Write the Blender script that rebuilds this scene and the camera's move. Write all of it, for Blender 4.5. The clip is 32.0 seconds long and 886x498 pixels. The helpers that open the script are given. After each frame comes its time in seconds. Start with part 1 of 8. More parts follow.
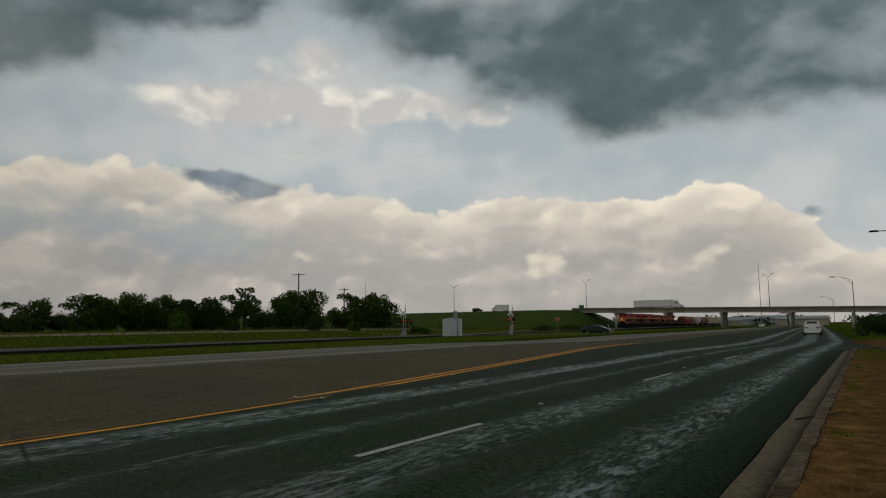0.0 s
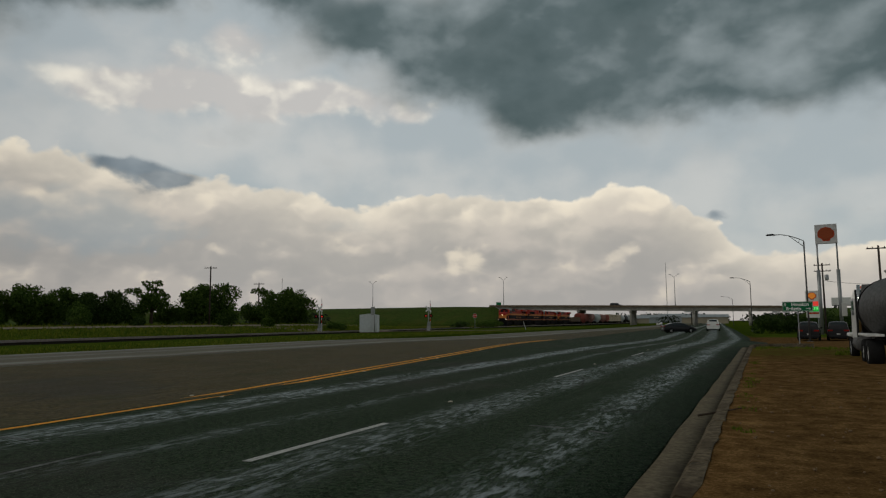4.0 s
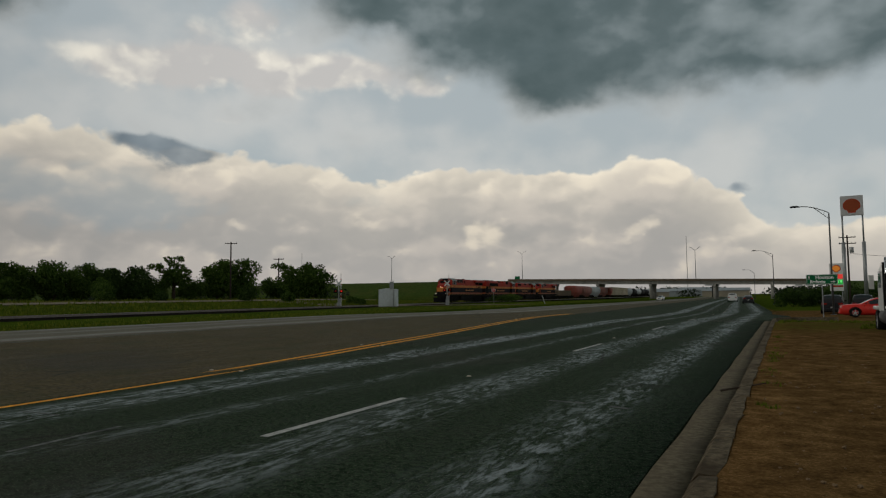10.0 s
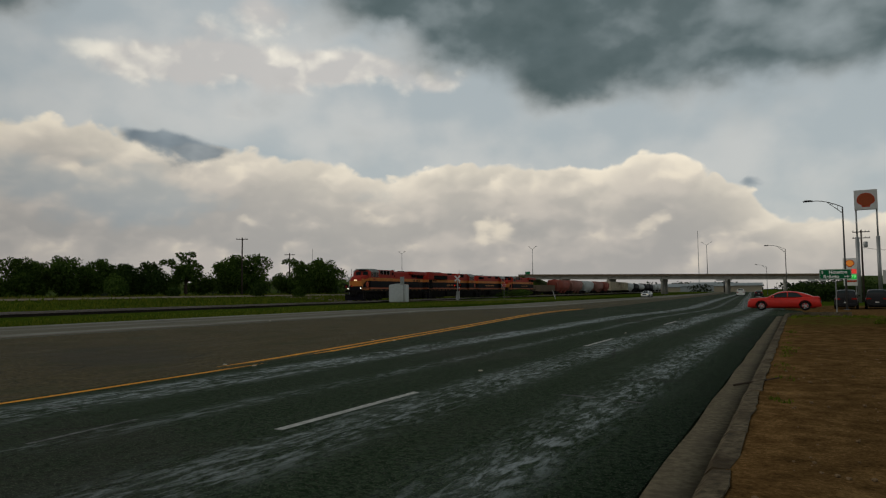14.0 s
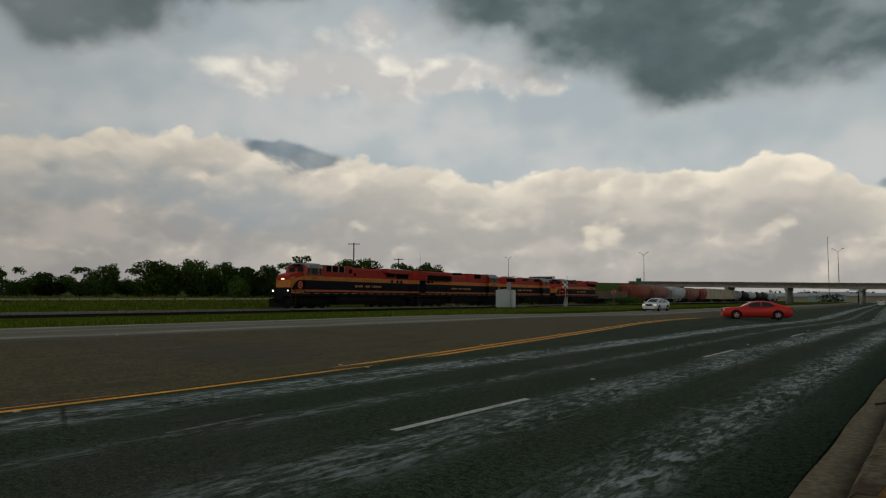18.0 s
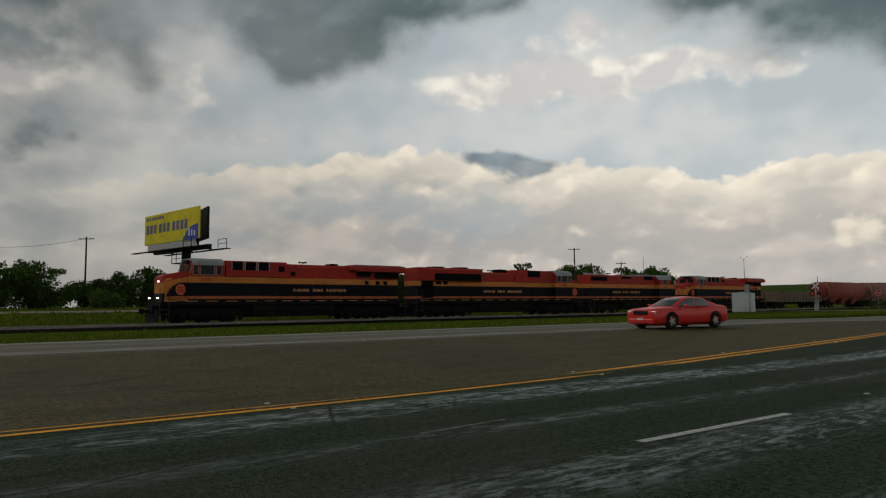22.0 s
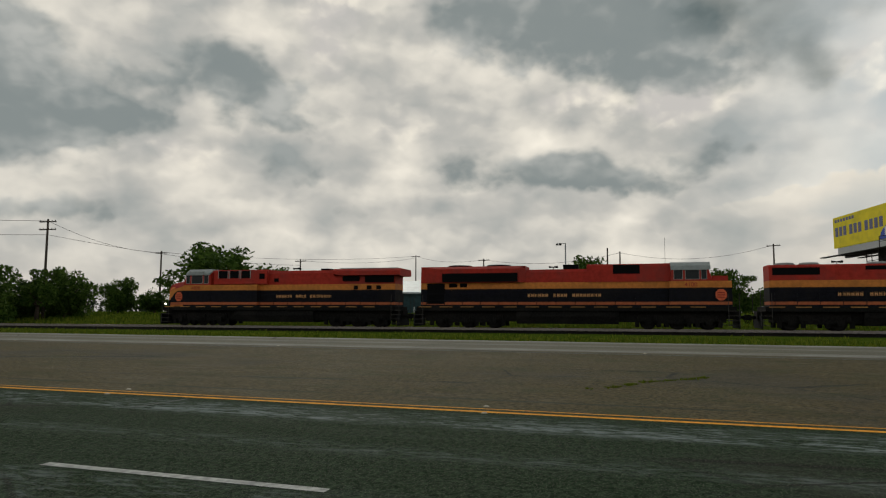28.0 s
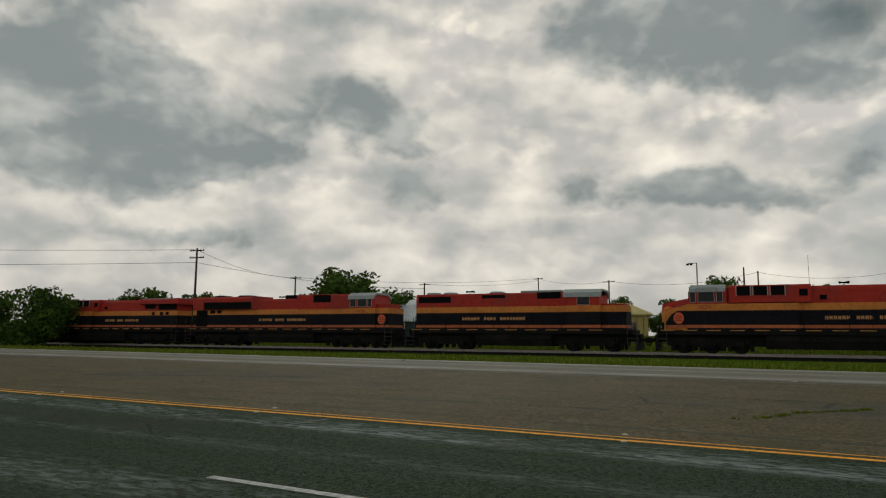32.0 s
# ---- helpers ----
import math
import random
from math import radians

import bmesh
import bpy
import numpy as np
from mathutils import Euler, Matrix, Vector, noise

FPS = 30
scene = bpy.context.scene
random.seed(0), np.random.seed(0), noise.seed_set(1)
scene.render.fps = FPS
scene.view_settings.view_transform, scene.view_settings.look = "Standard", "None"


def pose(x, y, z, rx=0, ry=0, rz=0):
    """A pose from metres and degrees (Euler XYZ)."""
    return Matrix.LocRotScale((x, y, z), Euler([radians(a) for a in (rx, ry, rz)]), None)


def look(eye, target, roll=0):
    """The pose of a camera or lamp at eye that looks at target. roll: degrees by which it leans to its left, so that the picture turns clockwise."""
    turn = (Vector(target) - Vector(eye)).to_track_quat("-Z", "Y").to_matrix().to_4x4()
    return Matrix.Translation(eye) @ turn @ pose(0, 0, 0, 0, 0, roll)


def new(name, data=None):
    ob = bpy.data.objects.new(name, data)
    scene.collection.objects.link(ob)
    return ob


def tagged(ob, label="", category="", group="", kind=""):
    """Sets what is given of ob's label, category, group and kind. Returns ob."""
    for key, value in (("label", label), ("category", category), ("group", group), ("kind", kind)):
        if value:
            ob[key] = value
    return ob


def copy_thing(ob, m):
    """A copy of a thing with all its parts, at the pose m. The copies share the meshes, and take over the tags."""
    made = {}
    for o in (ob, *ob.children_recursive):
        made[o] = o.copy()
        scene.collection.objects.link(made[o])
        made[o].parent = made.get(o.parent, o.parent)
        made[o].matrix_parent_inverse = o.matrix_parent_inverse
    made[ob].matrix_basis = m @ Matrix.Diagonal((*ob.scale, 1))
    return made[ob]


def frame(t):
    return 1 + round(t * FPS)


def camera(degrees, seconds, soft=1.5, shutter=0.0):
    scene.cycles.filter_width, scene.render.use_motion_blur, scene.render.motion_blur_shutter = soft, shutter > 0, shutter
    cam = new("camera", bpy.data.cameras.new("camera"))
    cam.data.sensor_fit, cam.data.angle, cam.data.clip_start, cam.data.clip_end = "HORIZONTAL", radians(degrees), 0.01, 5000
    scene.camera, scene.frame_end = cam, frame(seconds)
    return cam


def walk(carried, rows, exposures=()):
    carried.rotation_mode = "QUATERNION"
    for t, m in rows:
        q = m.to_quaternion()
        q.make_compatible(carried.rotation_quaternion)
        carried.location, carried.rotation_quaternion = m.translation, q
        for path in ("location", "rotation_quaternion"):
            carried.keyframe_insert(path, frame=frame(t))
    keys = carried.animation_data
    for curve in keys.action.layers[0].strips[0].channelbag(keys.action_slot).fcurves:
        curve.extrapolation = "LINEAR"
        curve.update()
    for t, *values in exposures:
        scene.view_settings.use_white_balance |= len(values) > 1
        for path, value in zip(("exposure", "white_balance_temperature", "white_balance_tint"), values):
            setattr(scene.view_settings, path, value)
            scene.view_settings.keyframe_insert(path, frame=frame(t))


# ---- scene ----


def aim(x, y, z, yaw, pitch, roll):
    return pose(x, y, z, 0, 0, yaw) @ pose(0, 0, 0, 90 + pitch) @ pose(0, 0, 0, 0, 0, roll)


PATH = [
    # seconds, x, y, z, yaw, pitch, roll
    (0.0, 0.08, -0.32, 1.53, 31.83, 6.52, -0.75), (0.5, 0.11, -0.38, 1.51, 31.69, 6.97, -0.83), (1.0, 0.14, -0.35, 1.50, 31.47, 5.46, -1.06),
    (1.5, 0.09, -0.33, 1.50, 31.26, 4.51, 0.56), (2.0, 0.06, -0.21, 1.52, 27.21, 5.02, 1.71), (2.5, 0.03, -0.07, 1.54, 25.73, 5.98, 0.10),
    (4.5, -0.00, 0.20, 1.51, 25.04, 6.11, -0.41), (5.0, -0.03, 0.24, 1.52, 27.31, 5.08, -1.64), (5.5, -0.04, 0.28, 1.53, 28.63, 5.87, -0.85),
    (6.0, -0.03, 0.33, 1.52, 27.56, 6.45, -0.47), (6.5, -0.01, 0.33, 1.50, 25.66, 4.25, 0.42), (7.0, 0.00, 0.31, 1.51, 24.86, 2.87, -0.04),
    (7.5, 0.02, 0.29, 1.52, 25.74, 3.50, 0.57), (8.0, 0.01, 0.28, 1.52, 26.24, 3.70, 0.36), (8.5, 0.00, 0.28, 1.51, 26.81, 3.87, 0.75),
    (9.0, -0.01, 0.36, 1.51, 25.76, 2.87, 0.91), (9.5, -0.02, 0.28, 1.52, 26.55, 2.96, 0.14), (10.0, -0.04, 0.31, 1.52, 26.65, 4.00, -0.58),
    (10.5, -0.03, 0.30, 1.51, 25.88, 4.32, -0.43), (11.0, -0.02, 0.27, 1.51, 25.16, 4.34, -0.94), (11.5, -0.01, 0.26, 1.52, 25.62, 4.25, -0.83),
    (12.0, -0.03, 0.27, 1.51, 26.27, 3.72, -0.32), (12.5, -0.03, 0.31, 1.51, 26.23, 3.61, -0.37), (13.0, -0.04, 0.30, 1.51, 26.41, 3.82, -0.55),
    (13.5, -0.04, 0.26, 1.52, 27.03, 3.97, -0.62), (14.0, -0.05, 0.27, 1.51, 27.51, 3.62, -0.62), (14.5, -0.05, 0.26, 1.51, 28.17, 3.36, -0.46),
    (16.5, -0.06, 0.21, 1.52, 32.79, 4.27, -0.09), (17.0, -0.05, 0.21, 1.52, 33.33, 4.18, -0.11), (17.5, -0.07, 0.21, 1.52, 34.51, 4.15, 0.05),
    (18.0, -0.12, 0.23, 1.51, 36.48, 4.09, 0.24), (18.5, -0.13, 0.20, 1.51, 38.75, 4.15, 0.03), (19.0, -0.12, 0.20, 1.51, 40.71, 4.11, -0.13),
    (19.5, -0.14, 0.20, 1.52, 41.97, 4.08, 0.09), (20.0, -0.16, 0.19, 1.52, 42.97, 4.04, -0.45), (20.5, -0.16, 0.17, 1.51, 44.28, 3.83, -0.55),
    (21.0, -0.18, 0.16, 1.52, 46.72, 3.85, -0.90), (21.5, -0.19, 0.13, 1.52, 49.97, 4.48, -0.89), (22.0, -0.26, 0.09, 1.52, 54.84, 4.65, -0.52),
    (22.5, -0.24, 0.04, 1.52, 58.25, 4.29, 0.03), (23.0, -0.25, 0.04, 1.51, 61.21, 4.00, -0.16), (23.5, -0.27, 0.03, 1.50, 63.03, 3.31, 0.75),
    (24.0, -0.35, 0.05, 1.52, 66.27, 2.71, 0.77), (24.5, -0.41, -0.02, 1.51, 75.69, 3.45, 0.52), (25.0, -0.36, -0.10, 1.51, 79.84, 4.05, -0.36),
    (25.5, -0.15, -0.17, 1.48, 85.09, 3.94, 2.02), (26.0, -0.16, -0.19, 1.48, 91.43, 3.72, 0.99), (26.5, -0.07, -0.18, 1.49, 95.15, 3.90, 0.86),
    (28.5, 0.04, -0.28, 1.49, 112.81, 5.28, 0.44), (29.0, 0.09, -0.32, 1.49, 115.54, 4.84, 0.63), (29.5, 0.04, -0.31, 1.51, 115.86, 5.24, -0.69),
    (30.0, 0.05, -0.31, 1.52, 116.09, 6.12, -0.67), (30.5, 0.07, -0.32, 1.51, 116.43, 6.53, -0.41), (31.0, 0.08, -0.30, 1.51, 116.10, 6.53, -0.39),
    (31.5, 0.10, -0.31, 1.51, 116.22, 6.61, 0.04), (32.0, 0.10, -0.38, 1.51, 118.77, 7.17, 0.37),
]
cam = camera(66.2, 32.0, soft=1.2)
walk(cam, [(r[0], aim(*r[1:])) for r in PATH], [(0.0, -0.45, 6530, 7), (14.0, -0.44, 6530, 7), (19.0, -0.40, 6530, 7), (22.0, -0.24, 6560, 7), (24.0, -0.08, 6600, 7), (25.0, 0.26, 6640, 7), (26.5, 0.30, 6660, 7), (29.0, 0.34, 6690, 7), (32.0, 0.36, 6690, 7)])

# ---- sky, sun ----
class Tree:
    """A short way to write node trees."""

    def __init__(self, tree):
        self.t = tree
        tree.nodes.clear()

    def node(self, kind, inputs=None, **props):
        n = self.t.nodes.new(kind)
        for k, v in props.items():
            setattr(n, k, v)
        for k, v in (inputs or {}).items():
            self.put(n.inputs[k], v)
        return n

    def put(self, socket, v):
        if isinstance(v, bpy.types.NodeSocket):
            self.t.links.new(v, socket)
        else:
            socket.default_value = v

    def math(self, op, a, b=0.0, c=0.0, clamp=False):
        n = self.t.nodes.new("ShaderNodeMath")
        n.operation, n.use_clamp = op, clamp
        for i, v in enumerate((a, b, c)):
            self.put(n.inputs[i], v)
        return n.outputs[0]

    def noise(self, vec, scale, detail=4.0, rough=0.55, out=0, dist=0.0):
        n = self.node("ShaderNodeTexNoise", {"Scale": scale, "Detail": detail, "Roughness": rough, "Distortion": dist})
        if vec is not None:
            self.put(n.inputs["Vector"], vec)
        return n.outputs[out]

    def ramp(self, fac, stops):
        n = self.node("ShaderNodeValToRGB", {"Fac": fac})
        e = n.color_ramp.elements
        while len(e) < len(stops):
            e.new(0.5)
        for el, (pos, col) in zip(e, stops):
            el.position = pos
            el.color = (*col, 1) if len(col) == 3 else col
        return n.outputs[0]

    def mix(self, fac, a, b, blend="MIX"):
        n = self.node("ShaderNodeMix", data_type="RGBA", blend_type=blend)
        self.put(n.inputs[0], fac)
        self.put(n.inputs[6], (*a, 1) if isinstance(a, tuple) and len(a) == 3 else a)
        self.put(n.inputs[7], (*b, 1) if isinstance(b, tuple) and len(b) == 3 else b)
        return n.outputs[2]

    def step(self, v, lo, hi):
        n = self.node("ShaderNodeMapRange", {"Value": v, "From Min": lo, "From Max": hi}, interpolation_type="SMOOTHSTEP")
        return n.outputs[0]


SUN_AZ, SUN_EL = 118.0, 38.0


def make_sky():
    world = bpy.data.worlds.new("cloudy_sky")
    scene.world = world
    world.use_nodes = True
    s = Tree(world.node_tree)
    d = s.node("ShaderNodeTexCoord").outputs["Generated"]
    x, y, z = s.node("ShaderNodeSeparateXYZ", {"Vector": d}).outputs
    # azimuth (degrees, to the left of +y) and elevation (degrees)
    az = s.math("MULTIPLY", s.math("ARCTAN2", s.math("MULTIPLY", x, -1.0), y), 180 / math.pi)
    flat = s.math("SQRT", s.math("ADD", s.math("MULTIPLY", x, x), s.math("MULTIPLY", y, y)))
    el = s.math("MULTIPLY", s.math("ARCTAN2", z, flat), 180 / math.pi)

    def field(per_az, per_el, seed, detail=4.0, rough=0.48):
        """Cloud noise with cells of that many degrees, about -1 to 1."""
        v = s.node("ShaderNodeCombineXYZ", {"X": s.math("DIVIDE", az, per_az), "Y": s.math("DIVIDE", el, per_el), "Z": seed}).outputs[0]
        return s.math("MULTIPLY", s.math("SUBTRACT", s.noise(v, 1.0, detail, rough), 0.5), 4.0)

    def billow(per_az, per_el, seed):
        """Round cauliflower lumps, about -1 to 1."""
        v = s.node("ShaderNodeCombineXYZ", {"X": s.math("DIVIDE", az3, per_az), "Y": s.math("DIVIDE", el3, per_el), "Z": seed}).outputs[0]
        n = s.node("ShaderNodeTexVoronoi", {"Vector": v, "Scale": 1.0, "Smoothness": 0.6, "Detail": 2.0, "Roughness": 0.45}, feature="SMOOTH_F1")
        return s.math("MULTIPLY_ADD", n.outputs["Distance"], -2.6, 1.1)

    wide, mid, soft, fine = field(15, 9, 1.7, 3), field(6.0, 4.2, 4.2, 4), field(9, 6, 7.9, 2, 0.4), field(2.4, 1.9, 9.3, 4)
    az3 = s.math("ADD", az, s.math("MULTIPLY", fine, 0.35))
    el3 = s.math("ADD", el, s.math("MULTIPLY", field(2.2, 1.8, 3.1, 3), 0.3))
    round_ = s.math("ADD", billow(3.4, 2.4, 2.2), s.math("MULTIPLY", billow(1.3, 1.0, 5.5), 0.4))

    def heap(da, de):
        """Thickness of the heaped cloud, sampled a little aside."""
        v = s.node("ShaderNodeCombineXYZ", {"X": s.math("DIVIDE", s.math("ADD", az3, da), 5.8), "Y": s.math("DIVIDE", s.math("ADD", el3, de), 3.5), "Z": 3.3}).outputs[0]
        return s.math("MULTIPLY", s.math("SUBTRACT", s.noise(v, 1.0, 3.5, 0.47), 0.5), 4.0)

    here = heap(0.0, 0.0)
    # lit from above and the left: thinner cloud that way means a bright flank
    relief = s.math("MULTIPLY", s.math("SUBTRACT", here, heap(0.7, 0.85)), 1.6)
    lump = s.math("ADD", s.math("MULTIPLY", round_, 0.55), s.math("MULTIPLY", here, 0.6))
    az2 = s.math("ADD", az, s.math("ADD", s.math("MULTIPLY", wide, 1.1), s.math("MULTIPLY", mid, 0.9)))
    el2 = s.math("ADD", el, s.math("ADD", s.math("MULTIPLY", soft, 0.7), s.math("MULTIPLY", fine, 0.4)))

    def blobs(items):
        total = None
        for a, e, wa, we, amp in items:
            u = s.math("DIVIDE", s.math("SUBTRACT", az2, a), wa)
            v = s.math("DIVIDE", s.math("SUBTRACT", el2, e), we)
            g = s.math("MULTIPLY", s.math("EXPONENT", s.math("MULTIPLY", s.math("ADD", s.math("MULTIPLY", u, u), s.math("MULTIPLY", v, v)), -1.0)), amp)
            total = g if total is None else s.math("ADD", total, g)
        return total

    def plus(a, b, k):
        return s.math("ADD", a, s.math("MULTIPLY", b, k))

    # high thin veil with blue behind it, to the north; broken overcast to the west
    nish = s.node("ShaderNodeTexSky", sky_type="NISHITA", sun_disc=False, sun_elevation=radians(SUN_EL), sun_rotation=radians(-SUN_AZ), air_density=1.2, dust_density=2.0)
    blue = s.mix(1.0, nish.outputs[0], (0.10, 0.10, 0.10), "MULTIPLY")
    veil = s.mix(s.step(plus(soft, fine, 0.25), -0.6, 0.7), (0.46, 0.505, 0.53), (0.63, 0.63, 0.62))
    gap = s.mix(0.90, blue, veil)
    west = s.math("MULTIPLY", s.step(az, 66.0, 92.0), s.math("SUBTRACT", 1.0, s.step(az, 176.0, 180.0)))
    # large soft masses with bright flanks
    mass = plus(plus(soft, here, 0.35), wide, 0.5)
    overcast = s.ramp(s.math("MULTIPLY_ADD", plus(plus(mass, relief, 0.34), round_, 0.22), 0.23, 0.54), [(0.15, (0.35, 0.375, 0.38)), (0.40, (0.54, 0.53, 0.51)), (0.62, (0.78, 0.74, 0.68)), (0.88, (1.05, 0.98, 0.88))])
    col = s.mix(west, gap, overcast)
    # bright streaks and rags
    rag = s.step(plus(plus(plus(blobs(STREAK), mid, 0.20), lump, 0.22), fine, 0.10), 0.08, 0.72)
    col = s.mix(s.math("MULTIPLY", rag, 0.92), col, s.mix(s.step(plus(plus(here, round_, 0.8), relief, 0.5), -1.7, 0.8), (0.60, 0.575, 0.565), (1.0, 0.93, 0.82)))
    # the long cumulus bank: its top line by azimuth
    top = s.math("MULTIPLY", s.ramp(s.math("DIVIDE", s.math("ADD", az, 30.0), 130.0), [((a + 30) / 130, (t / 20,) * 3) for a, t in BANK]), 20.0)
    depth = s.math("SUBTRACT", plus(plus(top, here, 0.30), round_, 0.55), el)
    lit = s.math("EXPONENT", s.math("MULTIPLY", s.math("MAXIMUM", depth, 0.0), -0.42))
    puff = s.step(plus(plus(s.math("MULTIPLY", relief, 0.8), round_, 0.4), blobs(PUFF), 1.4), -0.15, 0.95)
    body = s.mix(s.step(plus(plus(s.math("MULTIPLY", wide, 0.7), here, 0.7), relief, 0.5), -0.65, 0.65), (0.385, 0.37, 0.36), (0.53, 0.485, 0.45))
    body = s.mix(s.math("MULTIPLY", puff, 0.80), body, (0.84, 0.74, 0.61))
    body = s.mix(s.math("MULTIPLY", s.step(plus(plus(blobs(DULL), mid, 0.25), relief, -0.25), 0.3, 0.9), 0.8), body, (0.32, 0.36, 0.39))
    bank = s.mix(s.math("MULTIPLY", lit, s.math("MULTIPLY_ADD", s.step(plus(relief, round_, 0.4), -0.9, 0.6), 0.35, 0.65)), body, (1.02, 0.91, 0.75))
    col = s.mix(s.math("MULTIPLY", s.step(depth, 0.0, 0.5), s.math("SUBTRACT", 1.0, west)), col, bank)
    # grey western clouds, then the dark rain clouds
    g1 = s.step(plus(plus(plus(plus(blobs(GREY_A), blobs(GREY_B), 1.0), mid, 0.15), round_, 0.20), fine, 0.10), 0.24, 0.78)
    gcol = s.mix(s.step(plus(plus(soft, relief, 0.7), round_, 0.3), -0.9, 1.1), (0.235, 0.27, 0.28), (0.48, 0.49, 0.485))
    col = s.mix(s.math("MULTIPLY", g1, 0.94), col, gcol)
    s1 = s.step(plus(plus(plus(blobs(SMALL), mid, 0.16), round_, 0.16), fine, 0.10), 0.28, 0.85)
    col = s.mix(s.math("MULTIPLY", s1, 0.9), col, s.mix(s.step(plus(soft, relief, 0.7), -0.9, 0.9), (0.155, 0.195, 0.235), (0.30, 0.345, 0.385)))
    k1 = s.step(plus(plus(plus(plus(blobs(DARK_A), blobs(DARK_B), 1.0), mid, 0.22), soft, 0.10), fine, 0.08), 0.05, 1.05)
    kcol = s.ramp(s.math("MULTIPLY_ADD", plus(plus(wide, mid, 0.8), relief, 0.35), 0.25, 0.5), [(0.18, (0.055, 0.088, 0.094)), (0.5, (0.105, 0.142, 0.152)), (0.85, (0.30, 0.345, 0.365))])
    thick = s.math("MULTIPLY_ADD", s.step(az, 54.0, 72.0), -0.22, 0.97)
    col = s.mix(s.math("MULTIPLY", k1, thick), col, kcol)
    # haze at the horizon
    low = s.math("SUBTRACT", 1.0, s.step(el, 0.0, 5.5))
    col = s.mix(s.math("MULTIPLY", low, 0.5), col, (0.455, 0.425, 0.41))
    # heavy unseen lid overhead, added to dim the ground; thins towards the west
    lid = s.step(plus(plus(el, soft, 3.0), mid, 1.5), 32.0, 41.0)
    thin = s.math("MULTIPLY", s.step(az, 85.0, 115.0), s.math("SUBTRACT", 1.0, s.step(az, 140.0, 165.0)))
    col = s.mix(s.math("MULTIPLY", lid, s.math("MULTIPLY_ADD", thin, -0.5, 0.97)), col, s.mix(0.5, kcol, (0.03, 0.035, 0.036)))
    col = s.mix(s.step(el, -1.5, 0.0), (0.05, 0.05, 0.045), col)
    # the northern half is the brighter one
    power = s.math("MULTIPLY_ADD", s.step(az, 38.0, 90.0), -0.48, 1.24)
    bg = s.node("ShaderNodeBackground", {"Color": col, "Strength": power})
    s.node("ShaderNodeOutputWorld", {"Surface": bg.outputs[0]})


# top line of the cumulus bank: azimuth, elevation
BANK = [(-30, 9.0), (-14, 8.0), (-4, 6.0), (1, 6.4), (3.5, 8.6), (7.5, 11.4), (11, 11.6), (14, 10.8), (22, 11.8), (27, 11.6), (31.5, 10.2), (36, 11.4), (43, 12.6), (50, 12.7), (58, 14.0), (72, 12.0), (88, 9.0), (100, 8.0)]
# cloud masses: azimuth, elevation, widths, weight
STREAK = [(44, 18.4, 8, 1.5, 1.25), (35, 18.6, 6, 1.3, 1.1), (51, 17.8, 5, 1.4, 0.95), (28, 17.0, 4, 1.0, 0.6), (42.5, 22.2, 2.4, 1.5, 0.85), (47, 20.8, 2.5, 1.0, 0.5), (44, 15.0, 3.5, 0.8, 0.4), (76, 18, 3, 4, 0.5), (90, 18, 5, 3, 0.6), (118.5, 23, 4, 4, 0.8), (88, 16.5, 4, 1.8, 0.7), (112, 15.5, 5, 1.5, 0.5), (131, 12.5, 6, 1.3, 0.6), (98, 17.2, 4, 1.3, 0.7), (102, 10, 3, 1.5, 0.4), (72, 13.5, 5, 0.8, 0.5)]
PUFF = [(24, 5.6, 2.0, 1.0, 0.9), (7, 9.5, 4, 2, 0.6), (44, 11.0, 3, 1.6, 0.6), (11, 5.5, 3, 1.2, 0.4), (40, 9.0, 3, 1.0, 0.5), (33, 5.6, 2, 0.8, 0.5), (64, 3.4, 4, 0.8, 0.5), (20, 10.8, 6, 1.4, 0.4)]
DULL = [(56, 8.5, 7, 2.0, 0.9), (66, 8.8, 5, 2.2, 0.9), (50, 6.5, 6, 1.5, 0.6), (32, 8.0, 5, 1.5, 0.4), (76, 8.0, 6, 2.5, 0.8), (72, 4.5, 6, 1.2, 0.5)]
GREY_A = [(143, 17, 8.75, 5.2, 1.12), (148, 12.5, 8.75, 2.86, 0.92), (126.5, 19, 5.62, 3.12, 1.12), (121, 16, 5.0, 2.08, 0.72), (137, 14.5, 7.5, 2.6, 0.92), (95, 23.5, 11.25, 5.85, 1.22), (88, 19.5, 5.0, 3.9, 0.82), (99, 12.0, 6.25, 2.21, 1.12), (93, 10.6, 6.25, 1.82, 0.92), (108, 11.8, 4.0, 2.21, 0.92), (120, 11.2, 5.0, 1.82, 0.82), (139, 7.6, 10.0, 1.69, 0.92), (85, 12.5, 3.75, 1.56, 0.62)]
GREY_B = [(116, 7.8, 6.25, 1.17, 0.62), (152, 22, 11.25, 6.5, 1.02), (-60, 14, 25, 4, 0.9), (-130, 14, 25, 5, 0.9), (168, 12, 11.25, 3.9, 0.92), (75, 11.5, 3, 1.2, 0.4), (104, 25, 10.0, 3.9, 0.72), (-7.5, 8.0, 2.5, 0.8, 0.6)]
DARK_A = [(17, 17.5, 4, 2.4, 0.8), (24, 21.3, 7, 2.9, 1.08), (10, 20, 8, 3.8, 1.08), (0, 20, 8, 4.2, 1.0), (-10, 20, 8, 5, 1.0), (31, 23.6, 5, 2.6, 1.0), (15, 26, 14, 4, 1.2), (-3, 26, 14, 5, 1.2), (38, 26.5, 4.5, 2.2, 0.9), (30.5, 21.5, 1.6, 1.2, -0.5), (-1, 19.5, 3, 1.4, -0.45), (66.5, 19.6, 2.8, 2.6, 0.85), (62.5, 21.6, 4.2, 2.5, 0.9)]
